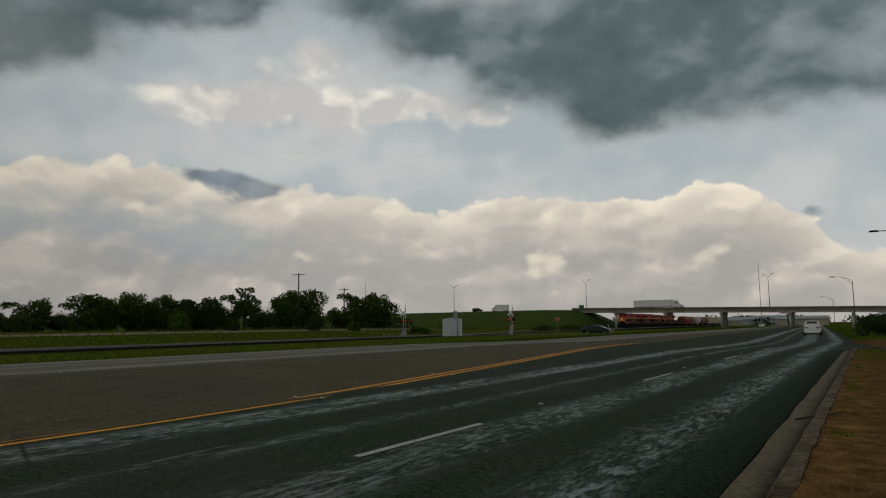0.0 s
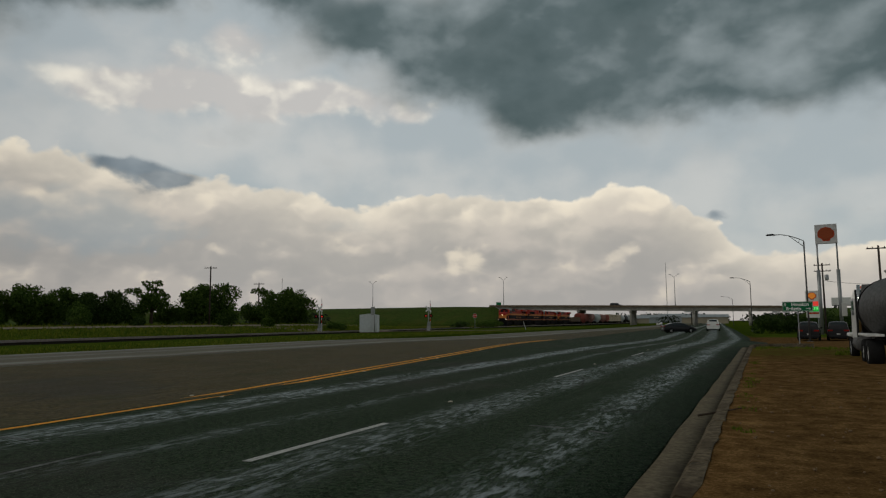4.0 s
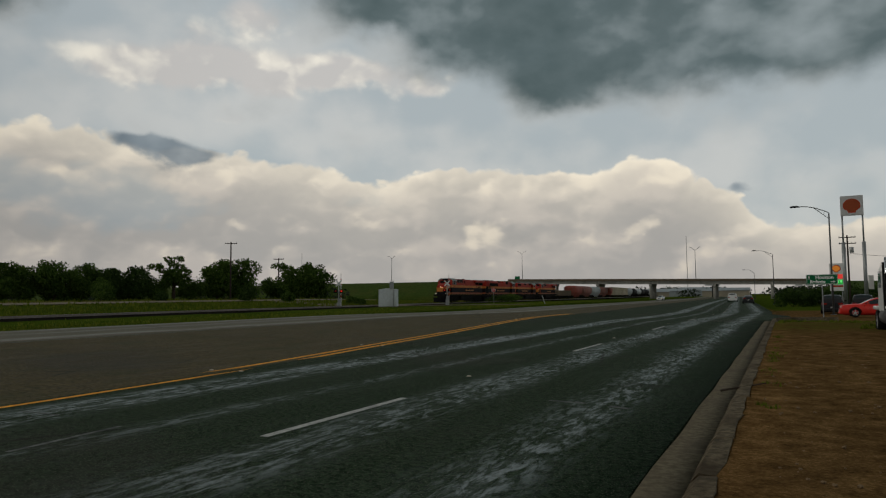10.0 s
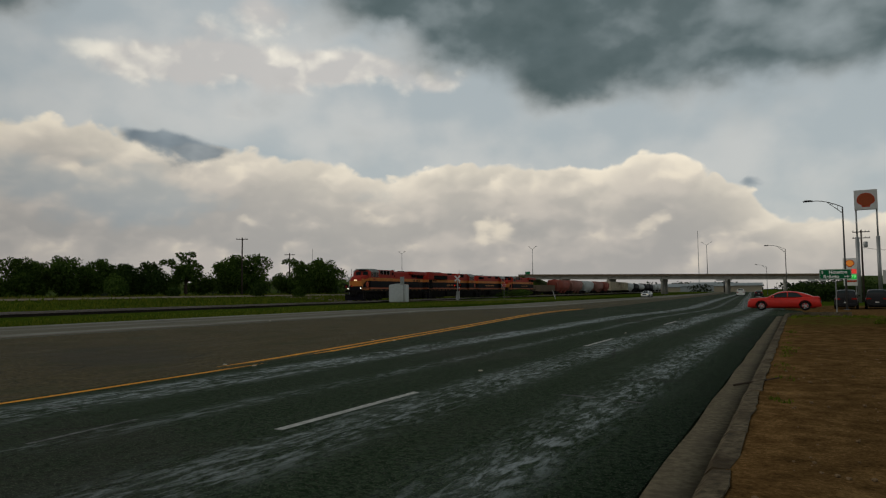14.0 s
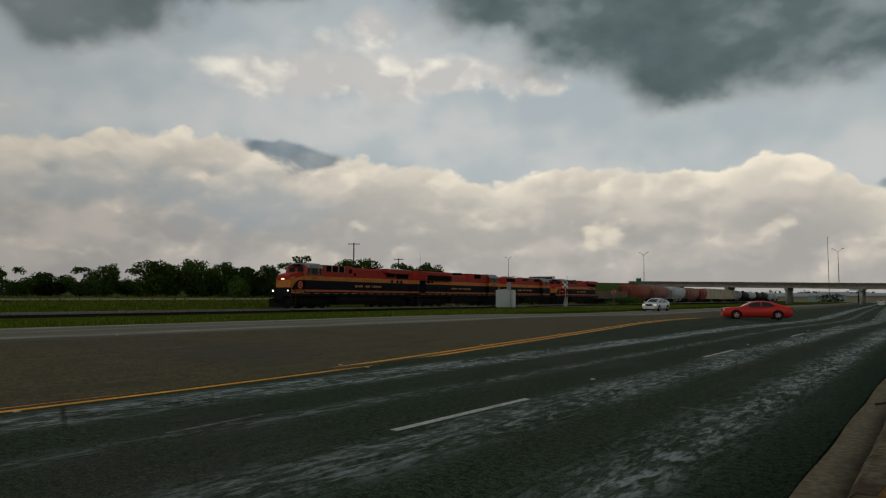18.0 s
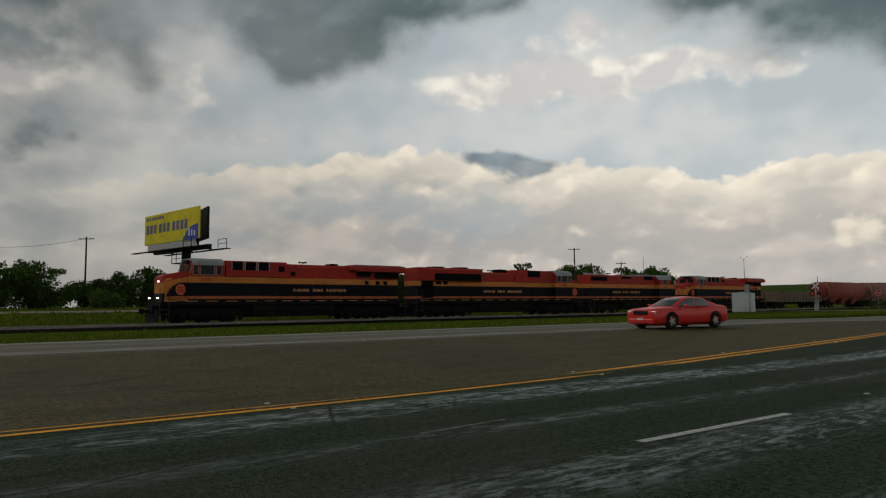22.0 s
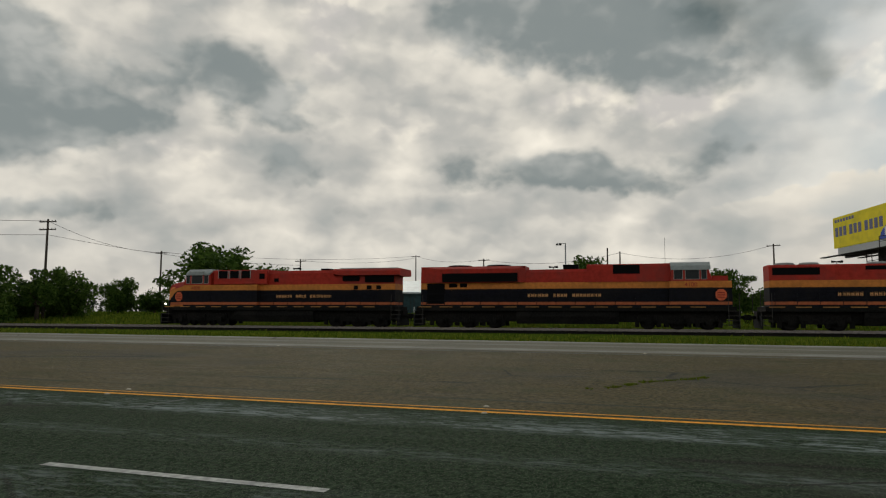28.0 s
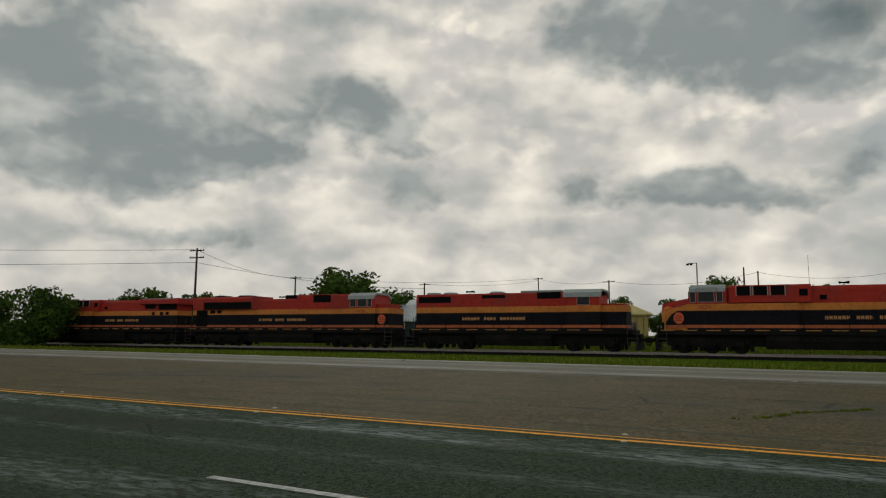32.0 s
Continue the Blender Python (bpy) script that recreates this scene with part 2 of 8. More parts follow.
DARK_B = [(69.5, 21.6, 3.4, 2.6, 0.8), (50, 26, 5, 2, 0.9), (57, 26.0, 8, 2.6, 0.9), (70, 26.5, 8, 3, 0.9), (78.8, 17.8, 2.0, 2.2, 0.6), (81.5, 20.0, 3.2, 2.4, 0.75), (85.5, 22.6, 4, 2.4, 0.7), (84, 26, 8, 3.0, 0.8), (-60, 26, 30, 6, 1.0), (-130, 26, 30, 7, 1.0), (74.5, 20.0, 1.5, 3.0, -0.3), (72.5, 23.6, 5, 2.6, 0.7), (57, 23.8, 5, 2.2, 0.6)]
# small blue-grey clouds before the bank
SMALL = [(49.4, 11.9, 2.9, 1.35, 1.2), (46.2, 10.9, 2.2, 1.0, 1.0), (52.0, 12.0, 1.8, 0.9, 0.6), (58.2, 12.4, 1.8, 0.6, 0.55), (2.7, 8.3, 1.0, 0.7, 0.9), (-3.5, 11.5, 1.2, 0.7, 0.6), (60.5, 8.6, 2.2, 0.7, 0.5), (68, 9.2, 2.5, 0.8, 0.6)]
make_sky()
sun = new("sun", bpy.data.lights.new("sun", "SUN"))
sun.data.energy, sun.data.angle, sun.data.color = 0.8, radians(20), (1.0, 0.95, 0.88)
sun.matrix_world = look((0, 0, 50), (50 * math.sin(radians(SUN_AZ)), -50 * math.cos(radians(SUN_AZ)), 50 - 50 * math.tan(radians(SUN_EL))))

# ---- materials ----
def material(name, color, rough=0.7, metal=0.0, var=0.25, grain=8.0, bump=0.0, big=0.6, spec=0.06, second=None, amount=0.5, islands=False):
    """Colour with two scales of variation, worn roughness, fine relief."""
    m = bpy.data.materials.new(name)
    m.use_nodes = True
    s = Tree(m.node_tree)
    co = s.node("ShaderNodeTexCoord").outputs["Object"]
    fine = s.noise(co, grain, 5.0, 0.6)
    wide = s.noise(co, big, 4.0, 0.6)
    a = tuple(c * (1 - var) for c in color)
    b = tuple(min(1, c * (1 + var)) for c in color)
    col = s.mix(s.step(fine, 0.3, 0.7), a, b)
    col = s.mix(s.math("MULTIPLY", s.step(wide, 0.45, 0.7), amount), col, second or tuple(c * (1 - var) for c in color))
    p = s.node("ShaderNodeBsdfPrincipled", {"Base Color": col, "Metallic": metal, "Specular IOR Level": spec})
    s.put(p.inputs["Roughness"], s.math("ADD", rough - 0.08, s.math("MULTIPLY", fine, 0.16)))
    if bump:
        bn = s.node("ShaderNodeBump", {"Height": fine, "Strength": bump, "Distance": 0.02})
        s.put(p.inputs["Normal"], bn.outputs[0])
    s.node("ShaderNodeOutputMaterial", {"Surface": p.outputs[0]})
    return m


def glow(name, color, strength):
    m = bpy.data.materials.new(name)
    m.use_nodes = True
    s = Tree(m.node_tree)
    e = s.node("ShaderNodeEmission", {"Color": (*color, 1), "Strength": strength})
    s.node("ShaderNodeOutputMaterial", {"Surface": e.outputs[0]})
    return m


# ---- mesh helpers ----
def box(bm, x0, x1, y0, y1, z0, z1, bevel=0.0):
    v = [bm.verts.new(c) for c in ((x0, y0, z0), (x1, y0, z0), (x1, y1, z0), (x0, y1, z0), (x0, y0, z1), (x1, y0, z1), (x1, y1, z1), (x0, y1, z1))]
    fs = [bm.faces.new([v[i] for i in q]) for q in ((3, 2, 1, 0), (4, 5, 6, 7), (0, 1, 5, 4), (1, 2, 6, 5), (2, 3, 7, 6), (3, 0, 4, 7))]
    if bevel:
        bmesh.ops.bevel(bm, geom=list({e for f in fs for e in f.edges}), offset=bevel, segments=2, affect="EDGES", profile=0.5)
    return bm


def frame_of(p0, p1):
    d = (Vector(p1) - Vector(p0)).normalized()
    u = d.cross(Vector((0, 0, 1)) if abs(d.z) < 0.9 else Vector((1, 0, 0))).normalized()
    return d, u, d.cross(u)


def cyl(bm, p0, p1, r0, r1=None, seg=10, caps=True):
    r1 = r0 if r1 is None else r1
    _, u, v = frame_of(p0, p1)
    rings = []
    for p, r in ((Vector(p0), r0), (Vector(p1), r1)):
        rings.append([bm.verts.new(p + (u * math.cos(2 * math.pi * i / seg) + v * math.sin(2 * math.pi * i / seg)) * r) for i in range(seg)])
    for i in range(seg):
        f = bm.faces.new((rings[0][i], rings[0][(i + 1) % seg], rings[1][(i + 1) % seg], rings[1][i]))
        f.smooth = seg > 7
    if caps:
        bm.faces.new(rings[0][::-1])
        bm.faces.new(rings[1])
    return bm


def loft(bm, rings, caps=True, smooth=False, closed=True):
    """Skin over rings of points, all with the same count."""
    vs = [[bm.verts.new(p) for p in r] for r in rings]
    n = len(vs[0])
    for a, b in zip(vs, vs[1:]):
        for i in range(n if closed else n - 1):
            f = bm.faces.new((a[i], a[(i + 1) % n], b[(i + 1) % n], b[i]))
            f.smooth = smooth
    if caps:
        bm.faces.new(vs[0][::-1])
        bm.faces.new(vs[-1])
    return bm


def prism(bm, outline, a, b, axis="x"):
    """Outline of (u, v) pairs pushed from a to b along an axis: x -> (y, z), y -> (x, z), z -> (x, y)."""
    put = {"x": lambda u, v, w: (w, u, v), "y": lambda u, v, w: (u, w, v), "z": lambda u, v, w: (u, v, w)}[axis]
    return loft(bm, [[put(u, v, w) for u, v in outline] for w in (a, b)])


def lathe(bm, profile, seg=16, axis="z", centre=(0, 0, 0), smooth=True, caps=True):
    """Profile of (radius, height) turned about an axis."""
    put = {"z": lambda c, s_, h: (c, s_, h), "x": lambda c, s_, h: (h, c, s_), "y": lambda c, s_, h: (c, h, s_)}[axis]
    rings = [[Vector(centre) + Vector(put(max(r, 1e-4) * math.cos(2 * math.pi * i / seg), max(r, 1e-4) * math.sin(2 * math.pi * i / seg), h)) for i in range(seg)] for r, h in profile]
    return loft(bm, rings, smooth=smooth, caps=caps)


def mesh_of(bm, name):
    bmesh.ops.recalc_face_normals(bm, faces=bm.faces)
    me = bpy.data.meshes.new(name)
    bm.to_mesh(me)
    bm.free()
    return me


def part(name, bm, mat, parent=None, label=""):
    ob = new(name, mesh_of(bm, name))
    ob.data.materials.append(mat)
    ob.parent = parent
    if label:
        ob["label"] = label
    return ob


def base(name, m, label, category, group="", kind=""):
    ob = new(name)
    ob.empty_display_size = 0.2
    ob.matrix_world = m
    return tagged(ob, label, category, group, kind)


def B():
    return bmesh.new()


# ---- setting: ground, road, track, overpass ----
def smooth(a, b, v):
    t = min(1, max(0, (v - a) / (b - a)))
    return t * t * (3 - 2 * t)


def track_x(y):
    return -51.5 - 0.064 * y


def bend(y):
    """The highway swings slightly to the left far off."""
    return -0.055 * max(0, y - 70) if y > 70 else 0.0


def road_z(x, y):
    """Height of the paving: crowned towards the far lanes, falling gently towards the overpass."""
    crown = float(np.interp(x - bend(y), [-40, -33.5, -28, -22, -16, -10.5], [0.26, 0.27, 0.31, 0.33, 0.17, 0.0]))
    return crown * (1 - 0.7 * smooth(70, 160, y)) - 0.22 * smooth(36, 62, y) - 0.35 * smooth(100, 300, y)


EDGE = -28.1


def ground_z(x, y):
    b = bend(y)
    if x > -1.2 + b:
        drive = smooth(37, 46, y)
        side = 0.12 * (1 - drive) - 0.36 * drive - 0.24 * smooth(56, 74, y)
        rise = 0.5 * smooth(20, 60, x) + 2.2 * smooth(95, 150, y) * smooth(8, 40, x)
        return road_z(-1.2 + b, y) - 0.06 if x < -0.62 + b else min(side, side + rise)  if rise < 0 else side + rise
    if x > EDGE + b:
        return road_z(x, y) - 0.07
    t = track_x(max(-120, min(190, y)))
    up = np.interp(x - b, [-3000, -110, -85, t - 11, t - 6, t - 3, t + 3, t + 8, EDGE], [1.35, 1.45, 1.38, 0.55, 0.12, -0.02, -0.02, 0.14, 0.285])
    return float(up) * (1 - 0.8 * smooth(105, 190, y)) - 0.35 * smooth(120, 300, y)


def make_ground():
    xs = [-3000, -1500, -700, -400, -280, -200, -150, -125] + [-115 + 3 * i for i in range(27)] + [-35, -32.5, -30, EDGE - 0.01, EDGE + 0.01] + [-25 + 3 * i for i in range(8)] + [-1.21, -1.19, -0.63, -0.6] + [0.2 + 0.7 * i for i in range(24)] + [20, 26, 34, 45, 60, 90, 140, 220, 400, 800, 1600, 3000]
    ys = [-3000, -1200, -500, -300, -200, -150] + [-120 + 5 * i for i in range(21)] + [-14 + 0.9 * i for i in range(66)] + [46 + 4 * i for i in range(40)] + [215, 240, 280, 330, 400, 600, 1000, 2000, 3200]
    verts, faces = [], []
    for y in ys:
        for x in xs:
            b = bend(y) if -40 < x < 0.2 else 0
            lump = 0.035 * noise.noise((x * 0.35, y * 0.35, 0)) + 0.03 * noise.noise((x * 1.3, y * 1.3, 3)) if x > -0.55 else 0.05 * noise.noise((x * 0.2, y * 0.2, 0)) if x < -34.5 else 0
            verts.append((x + b, y, ground_z(x + b, y) + lump))
    n = len(xs)
    for j in range(len(ys) - 1):
        for i in range(n - 1):
            faces.append((j * n + i, j * n + i + 1, (j + 1) * n + i + 1, (j + 1) * n + i))
    me = bpy.data.meshes.new("ground")
    me.from_pydata(verts, [], faces)
    for p in me.polygons:
        p.use_smooth = True
    ob = new("ground", me)
    me.materials.append(mat_ground())
    return tagged(ob, "grass fields and bare reddish dirt verge beside the highway", "ground", kind="structure")


def mat_ground():
    m = bpy.data.materials.new("ground")
    m.use_nodes = True
    s = Tree(m.node_tree)
    co = s.node("ShaderNodeTexCoord").outputs["Object"]
    sep = s.node("ShaderNodeSeparateXYZ", {"Vector": co})
    x, y = sep.outputs[0], sep.outputs[1]
    n1, n2, n3 = s.noise(co, 0.35, 5.0), s.noise(co, 3.0, 6.0, 0.65), s.noise(co, 26.0, 4.0, 0.7)
    grass = s.ramp(s.math("ADD", s.math("MULTIPLY", n1, 0.5), s.math("MULTIPLY", n2, 0.5)), [(0.3, (0.022, 0.042, 0.004)), (0.5, (0.050, 0.080, 0.008)), (0.68, (0.10, 0.105, 0.018))])
    dry = s.mix(n2, (0.17, 0.12, 0.045), (0.08, 0.075, 0.02))
    # a dry hay band in the fields past the track
    hay = s.math("MULTIPLY", s.step(s.math("MULTIPLY", x, -1.0), 72.0, 84.0), s.math("SUBTRACT", 1.0, s.step(s.math("MULTIPLY", x, -1.0), 96.0, 110.0)))
    hay = s.math("MULTIPLY", hay, s.step(y, 5.0, 25.0))
    grass = s.mix(s.math("MULTIPLY", hay, s.step(n2, 0.3, 0.6)), grass, dry)
    dirt = s.ramp(s.math("ADD", s.math("MULTIPLY", n2, 0.55), s.math("MULTIPLY", n3, 0.45)), [(0.32, (0.030, 0.018, 0.007)), (0.5, (0.122, 0.070, 0.027)), (0.68, (0.28, 0.17, 0.070))])
    stones = s.node("ShaderNodeTexVoronoi", {"Vector": co, "Scale": 27.0})
    pebble = s.math("SUBTRACT", 1.0, s.step(stones.outputs["Distance"], 0.10, 0.22))
    dirt = s.mix(s.math("MULTIPLY", pebble, s.step(n2, 0.45, 0.6)), dirt, (0.25, 0.165, 0.085))
    isdirt = s.math("MULTIPLY", s.step(x, -2.0, -1.0), s.math("SUBTRACT", 1.0, s.step(y, 88.0, 96.0)))
    # weedy patch at the drive
    patch = s.math("MULTIPLY", s.step(s.math("ADD", y, s.math("MULTIPLY", n1, 14.0)), 34.0, 39.0), s.math("SUBTRACT", 1.0, s.step(s.math("ADD", y, s.math("MULTIPLY", n2, 3.0)), 45.0, 47.5)))
    patch = s.math("MULTIPLY", patch, s.math("SUBTRACT", 1.0, s.step(s.math("ADD", x, s.math("MULTIPLY", n1, 4.0)), 5.0, 9.0)))
    patch = s.math("MULTIPLY", patch, s.math("MULTIPLY", s.step(n2, 0.36, 0.6), 0.7))
    dirt = s.mix(patch, dirt, grass)
    col = s.mix(isdirt, grass, dirt)
    h = s.math("ADD", s.math("MULTIPLY", n3, 0.5), s.math("MULTIPLY", s.math("ADD", n2, pebble), 0.5))
    bn = s.node("ShaderNodeBump", {"Height": h, "Strength": 0.7, "Distance": 0.04})
    p = s.node("ShaderNodeBsdfPrincipled", {"Base Color": col, "Roughness": 0.95, "Specular IOR Level": 0.0, "Normal": bn.outputs[0]})
    s.node("ShaderNodeOutputMaterial", {"Surface": p.outputs[0]})
    return m


def yellow_x(y):
    return -10.22 - 5.6 * smooth(3, 62, y) - (0.35 * smooth(8, 20, y))


def plus_(s, a, b, k):
    return s.math("ADD", a, s.math("MULTIPLY", b, k))


def mat_road():
    m = bpy.data.materials.new("worn_asphalt")
    m.use_nodes = True
    s = Tree(m.node_tree)
    co = s.node("ShaderNodeTexCoord").outputs["Object"]
    sep = s.node("ShaderNodeSeparateXYZ", {"Vector": co})
    x, y = sep.outputs[0], sep.outputs[1]
    # follow the bend of the lanes
    off = s.math("MULTIPLY", s.math("MAXIMUM", s.math("SUBTRACT", y, 70.0), 0.0), 0.055)
    u = s.math("ADD", x, off)
    flare = s.math("MULTIPLY", s.step(y, 3.0, 62.0), 5.6)
    long = s.node("ShaderNodeCombineXYZ", {"X": u, "Y": s.math("MULTIPLY", y, 0.12)}).outputs[0]
    streak = s.noise(long, 2.6, 6.0, 0.68, dist=0.3)
    mid = s.node("ShaderNodeCombineXYZ", {"X": u, "Y": s.math("MULTIPLY", y, 0.6)}).outputs[0]
    dapple = s.noise(mid, 8.0, 6.0, 0.7)
    wide = s.noise(co, 0.16, 4.0, 0.6)
    chip = s.noise(co, 46.0, 3.0, 0.75)
    grit = s.noise(co, 14.0, 5.0, 0.7)
    near = s.mix(s.step(grit, 0.36, 0.66), (0.006, 0.015, 0.006), (0.037, 0.062, 0.032))
    blot = s.noise(mid, 1.1, 5.0, 0.6)
    far = s.mix(s.step(grit, 0.36, 0.66), (0.034, 0.027, 0.011), (0.128, 0.101, 0.045))
    far = s.mix(s.math("MULTIPLY", s.step(blot, 0.45, 0.7), 0.7), far, (0.044, 0.047, 0.015))
    side = s.step(s.math("ADD", u, flare), -10.35, -10.15)
    col = s.mix(side, far, near)
    # patches and tar in the paved median
    col = s.mix(s.math("MULTIPLY", s.step(wide, 0.5, 0.68), 0.55), col, (0.045, 0.042, 0.036))
    # pale dried residue along the wheel paths
    bands = None
    for cx, w, a, fl in ((-9.42, 0.24, 1.6, 0.0), (-8.85, 0.30, 2.1, 0.0), (-6.92, 0.22, 0.7, 0.0), (-4.85, 0.30, 0.9, 0.0), (-4.35, 0.30, 1.1, 0.0), (-2.75, 0.22, 0.45, 0.0), (-2.28, 0.30, 1.35, 0.0)):
        q = s.math("DIVIDE", s.math("SUBTRACT", s.math("ADD", u, s.math("MULTIPLY", flare, fl)), cx), w)
        g = s.math("MULTIPLY", s.math("EXPONENT", s.math("MULTIPLY", s.math("MULTIPLY", q, q), -1.0)), a)
        bands = g if bands is None else s.math("ADD", bands, g)
    away = s.math("ADD", 0.30, s.math("ADD", s.math("MULTIPLY", s.step(y, -2.0, 8.0), 0.45), s.math("MULTIPLY", s.step(y, 10.0, 50.0), 0.65)))
    lace_at = s.node("ShaderNodeCombineXYZ", {"X": u, "Y": s.math("MULTIPLY", y, 0.28)}).outputs[0]
    lace = s.step(plus_(s, s.noise(lace_at, 9.0, 8.0, 0.75, dist=0.4), s.noise(lace_at, 1.3, 3.0, 0.6), 0.36), 0.63, 0.82)
    mark = s.math("MULTIPLY", s.math("MULTIPLY", bands, away), s.math("MULTIPLY_ADD", lace, 0.95, s.math("MULTIPLY", s.step(streak, 0.4, 0.65), 0.16)), clamp=True)
    mark = s.math("MULTIPLY", mark, s.math("ADD", 0.4, s.math("MULTIPLY", chip, 1.2)), clamp=True)
    haze = s.math("MULTIPLY", s.math("MULTIPLY", lace, s.step(dapple, 0.42, 0.66)), s.math("MULTIPLY", side, 0.13))
    col = s.mix(haze, col, (0.12, 0.145, 0.13))
    col = s.mix(mark, col, (0.30, 0.34, 0.35))
    # pale worn far shoulder with dusty bands along it
    outer = s.math("MULTIPLY", u, -1.0)
    wave = s.math("MULTIPLY", s.math("SUBTRACT", s.noise(long, 0.5, 3.0), 0.5), 0.8)
    col = s.mix(s.math("MULTIPLY", s.step(s.math("ADD", outer, wave), 20.6, 21.4), s.math("MULTIPLY_ADD", streak, 0.6, 0.30), clamp=True), col, (0.17, 0.165, 0.135))
    dust = None
    for cx, w, a in ((-21.6, 0.5, 0.75), (-24.6, 0.45, 0.45), (-27.6, 0.7, 0.9)):
        q = s.math("DIVIDE", s.math("SUBTRACT", u, cx), w)
        g = s.math("MULTIPLY", s.math("EXPONENT", s.math("MULTIPLY", s.math("MULTIPLY", q, q), -1.0)), a)
        dust = g if dust is None else s.math("ADD", dust, g)
    col = s.mix(s.math("MULTIPLY", dust, s.math("MULTIPLY_ADD", s.step(streak, 0.35, 0.65), 0.75, 0.2), clamp=True), col, (0.34, 0.34, 0.32))
    # dark seam beside the centre lines
    seam = s.math("ABSOLUTE", s.math("ADD", s.math("ADD", u, 11.28), s.math("MULTIPLY", wave, 0.25)))
    seam = s.math("MULTIPLY", s.math("SUBTRACT", 1.0, s.step(seam, 0.03, 0.12)), s.math("SUBTRACT", 1.0, s.step(y, 2.0, 10.0)))
    col = s.mix(s.math("MULTIPLY", seam, s.math("MULTIPLY", s.step(streak, 0.38, 0.55), 0.8)), col, (0.03, 0.032, 0.018))
    # sealed cracks across
    vor = s.node("ShaderNodeTexVoronoi", {"Vector": s.node("ShaderNodeMapping", {"Vector": co, "Scale": (0.16, 0.13, 1)}).outputs[0], "Scale": 1.0, "Randomness": 1.0}, feature="DISTANCE_TO_EDGE")
    crack = s.math("MULTIPLY", s.math("SUBTRACT", 1.0, s.step(s.math("ADD", vor.outputs["Distance"], s.math("MULTIPLY", grit, 0.006)), 0.004, 0.010)), s.step(wide, 0.45, 0.6))
    col = s.mix(s.math("MULTIPLY", crack, 0.8), col, (0.018, 0.018, 0.016))
    spark = s.step(chip, 0.56, 0.62)
    col = s.mix(s.math("MULTIPLY", spark, 0.6), col, (0.17, 0.165, 0.13))
    h = s.math("ADD", chip, s.math("MULTIPLY", grit, 0.7))
    bn = s.node("ShaderNodeBump", {"Height": h, "Strength": 0.8, "Distance": 0.015})
    p = s.node("ShaderNodeBsdfPrincipled", {"Base Color": col, "Normal": bn.outputs[0]})
    s.put(p.inputs["Specular IOR Level"], s.math("MULTIPLY_ADD", side, -0.06, 0.09))
    s.put(p.inputs["Roughness"], s.math("SUBTRACT", 0.86, s.math("MULTIPLY", s.step(streak, 0.4, 0.7), 0.14)))
    s.node("ShaderNodeOutputMaterial", {"Surface": p.outputs[0]})
    return m


def ribbon(left, right, ys, lift, thick=0.0, across=1):
    """A strip of road between two lines x(y), lying on the paving."""
    bm = B()
    rows = []
    for y in ys:
        l, r = left(y), right(y)
        rows.append([bm.verts.new((x, y, road_z(x, y) + lift)) for x in (l + (r - l) * i / across for i in range(across + 1))])
    for a, b in zip(rows, rows[1:]):
        for i in range(across):
            f = bm.faces.new((a[i], a[i + 1], b[i + 1], b[i]))
            f.smooth = True
    if thick:
        for i in (0, across):
            low = [bm.verts.new(r[i].co - Vector((0, 0, thick))) for r in rows]
            for k in range(len(ys) - 1):
                bm.faces.new((rows[k][i], rows[k + 1][i], low[k + 1], low[k]))
    return bm


YS = [-220, -120] + [-60 + 4 * i for i in range(16)] + [4 + 3 * i for i in range(60)] + [200, 240, 300, 400, 600]
YS = sorted(set(YS))
make_ground()
road = part("road", ribbon(lambda y: EDGE + bend(y), lambda y: -1.16 + bend(y) + 1.4 * smooth(42.5, 47, y) * (1 - smooth(57, 64, y)), YS, 0.0, 0.3, 24), mat_road())
tagged(road, "wide worn asphalt highway with pale dried streaks", "road", kind="structure")

PAINT_Y = material("yellow_paint", (0.80, 0.36, 0.04), 0.8, var=0.25, grain=9, second=(0.48, 0.23, 0.045), amount=0.5, big=1.3)
PAINT_W = material("white_paint", (0.42, 0.42, 0.40), 0.8, var=0.3, grain=12, second=(0.16, 0.16, 0.16), amount=0.6, big=2.2)
WORN_W = material("worn_paint", (0.13, 0.135, 0.13), 0.85, var=0.5, grain=10, second=(0.06, 0.065, 0.065), amount=0.8, big=3.0)
ly = [y for y in YS if -130 < y < 56] + [56]
for dx in (-0.17, 0.17):
    ob = part("yellow_line", ribbon(lambda y: yellow_x(y) + dx - 0.07, lambda y: yellow_x(y) + dx + 0.07, ly, 0.005), PAINT_Y)
    tagged(ob, "one of two parallel worn yellow centre lines", "road marking", "centre lines", "structure")
for k in range(-3, 11):
    y0 = 6.2 + 12.3 * k
    if 44 < y0 < 58:
        continue
    ob = part("lane_dash", ribbon(lambda y: -5.29 + bend(y), lambda y: -5.17 + bend(y), [y0, y0 + 1, y0 + 2, y0 + 3.1], 0.005), PAINT_W)
    tagged(ob, "dashed white lane stripe, chipped", "road marking", "lane dashes", "structure")
lane_line = part("lane_line", ribbon(lambda y: -20.55 + bend(y), lambda y: -20.43 + bend(y), [y for y in YS if y < 130], 0.005), WORN_W)
tagged(lane_line, "faint worn white line beside the outer lane", "road marking", kind="structure")
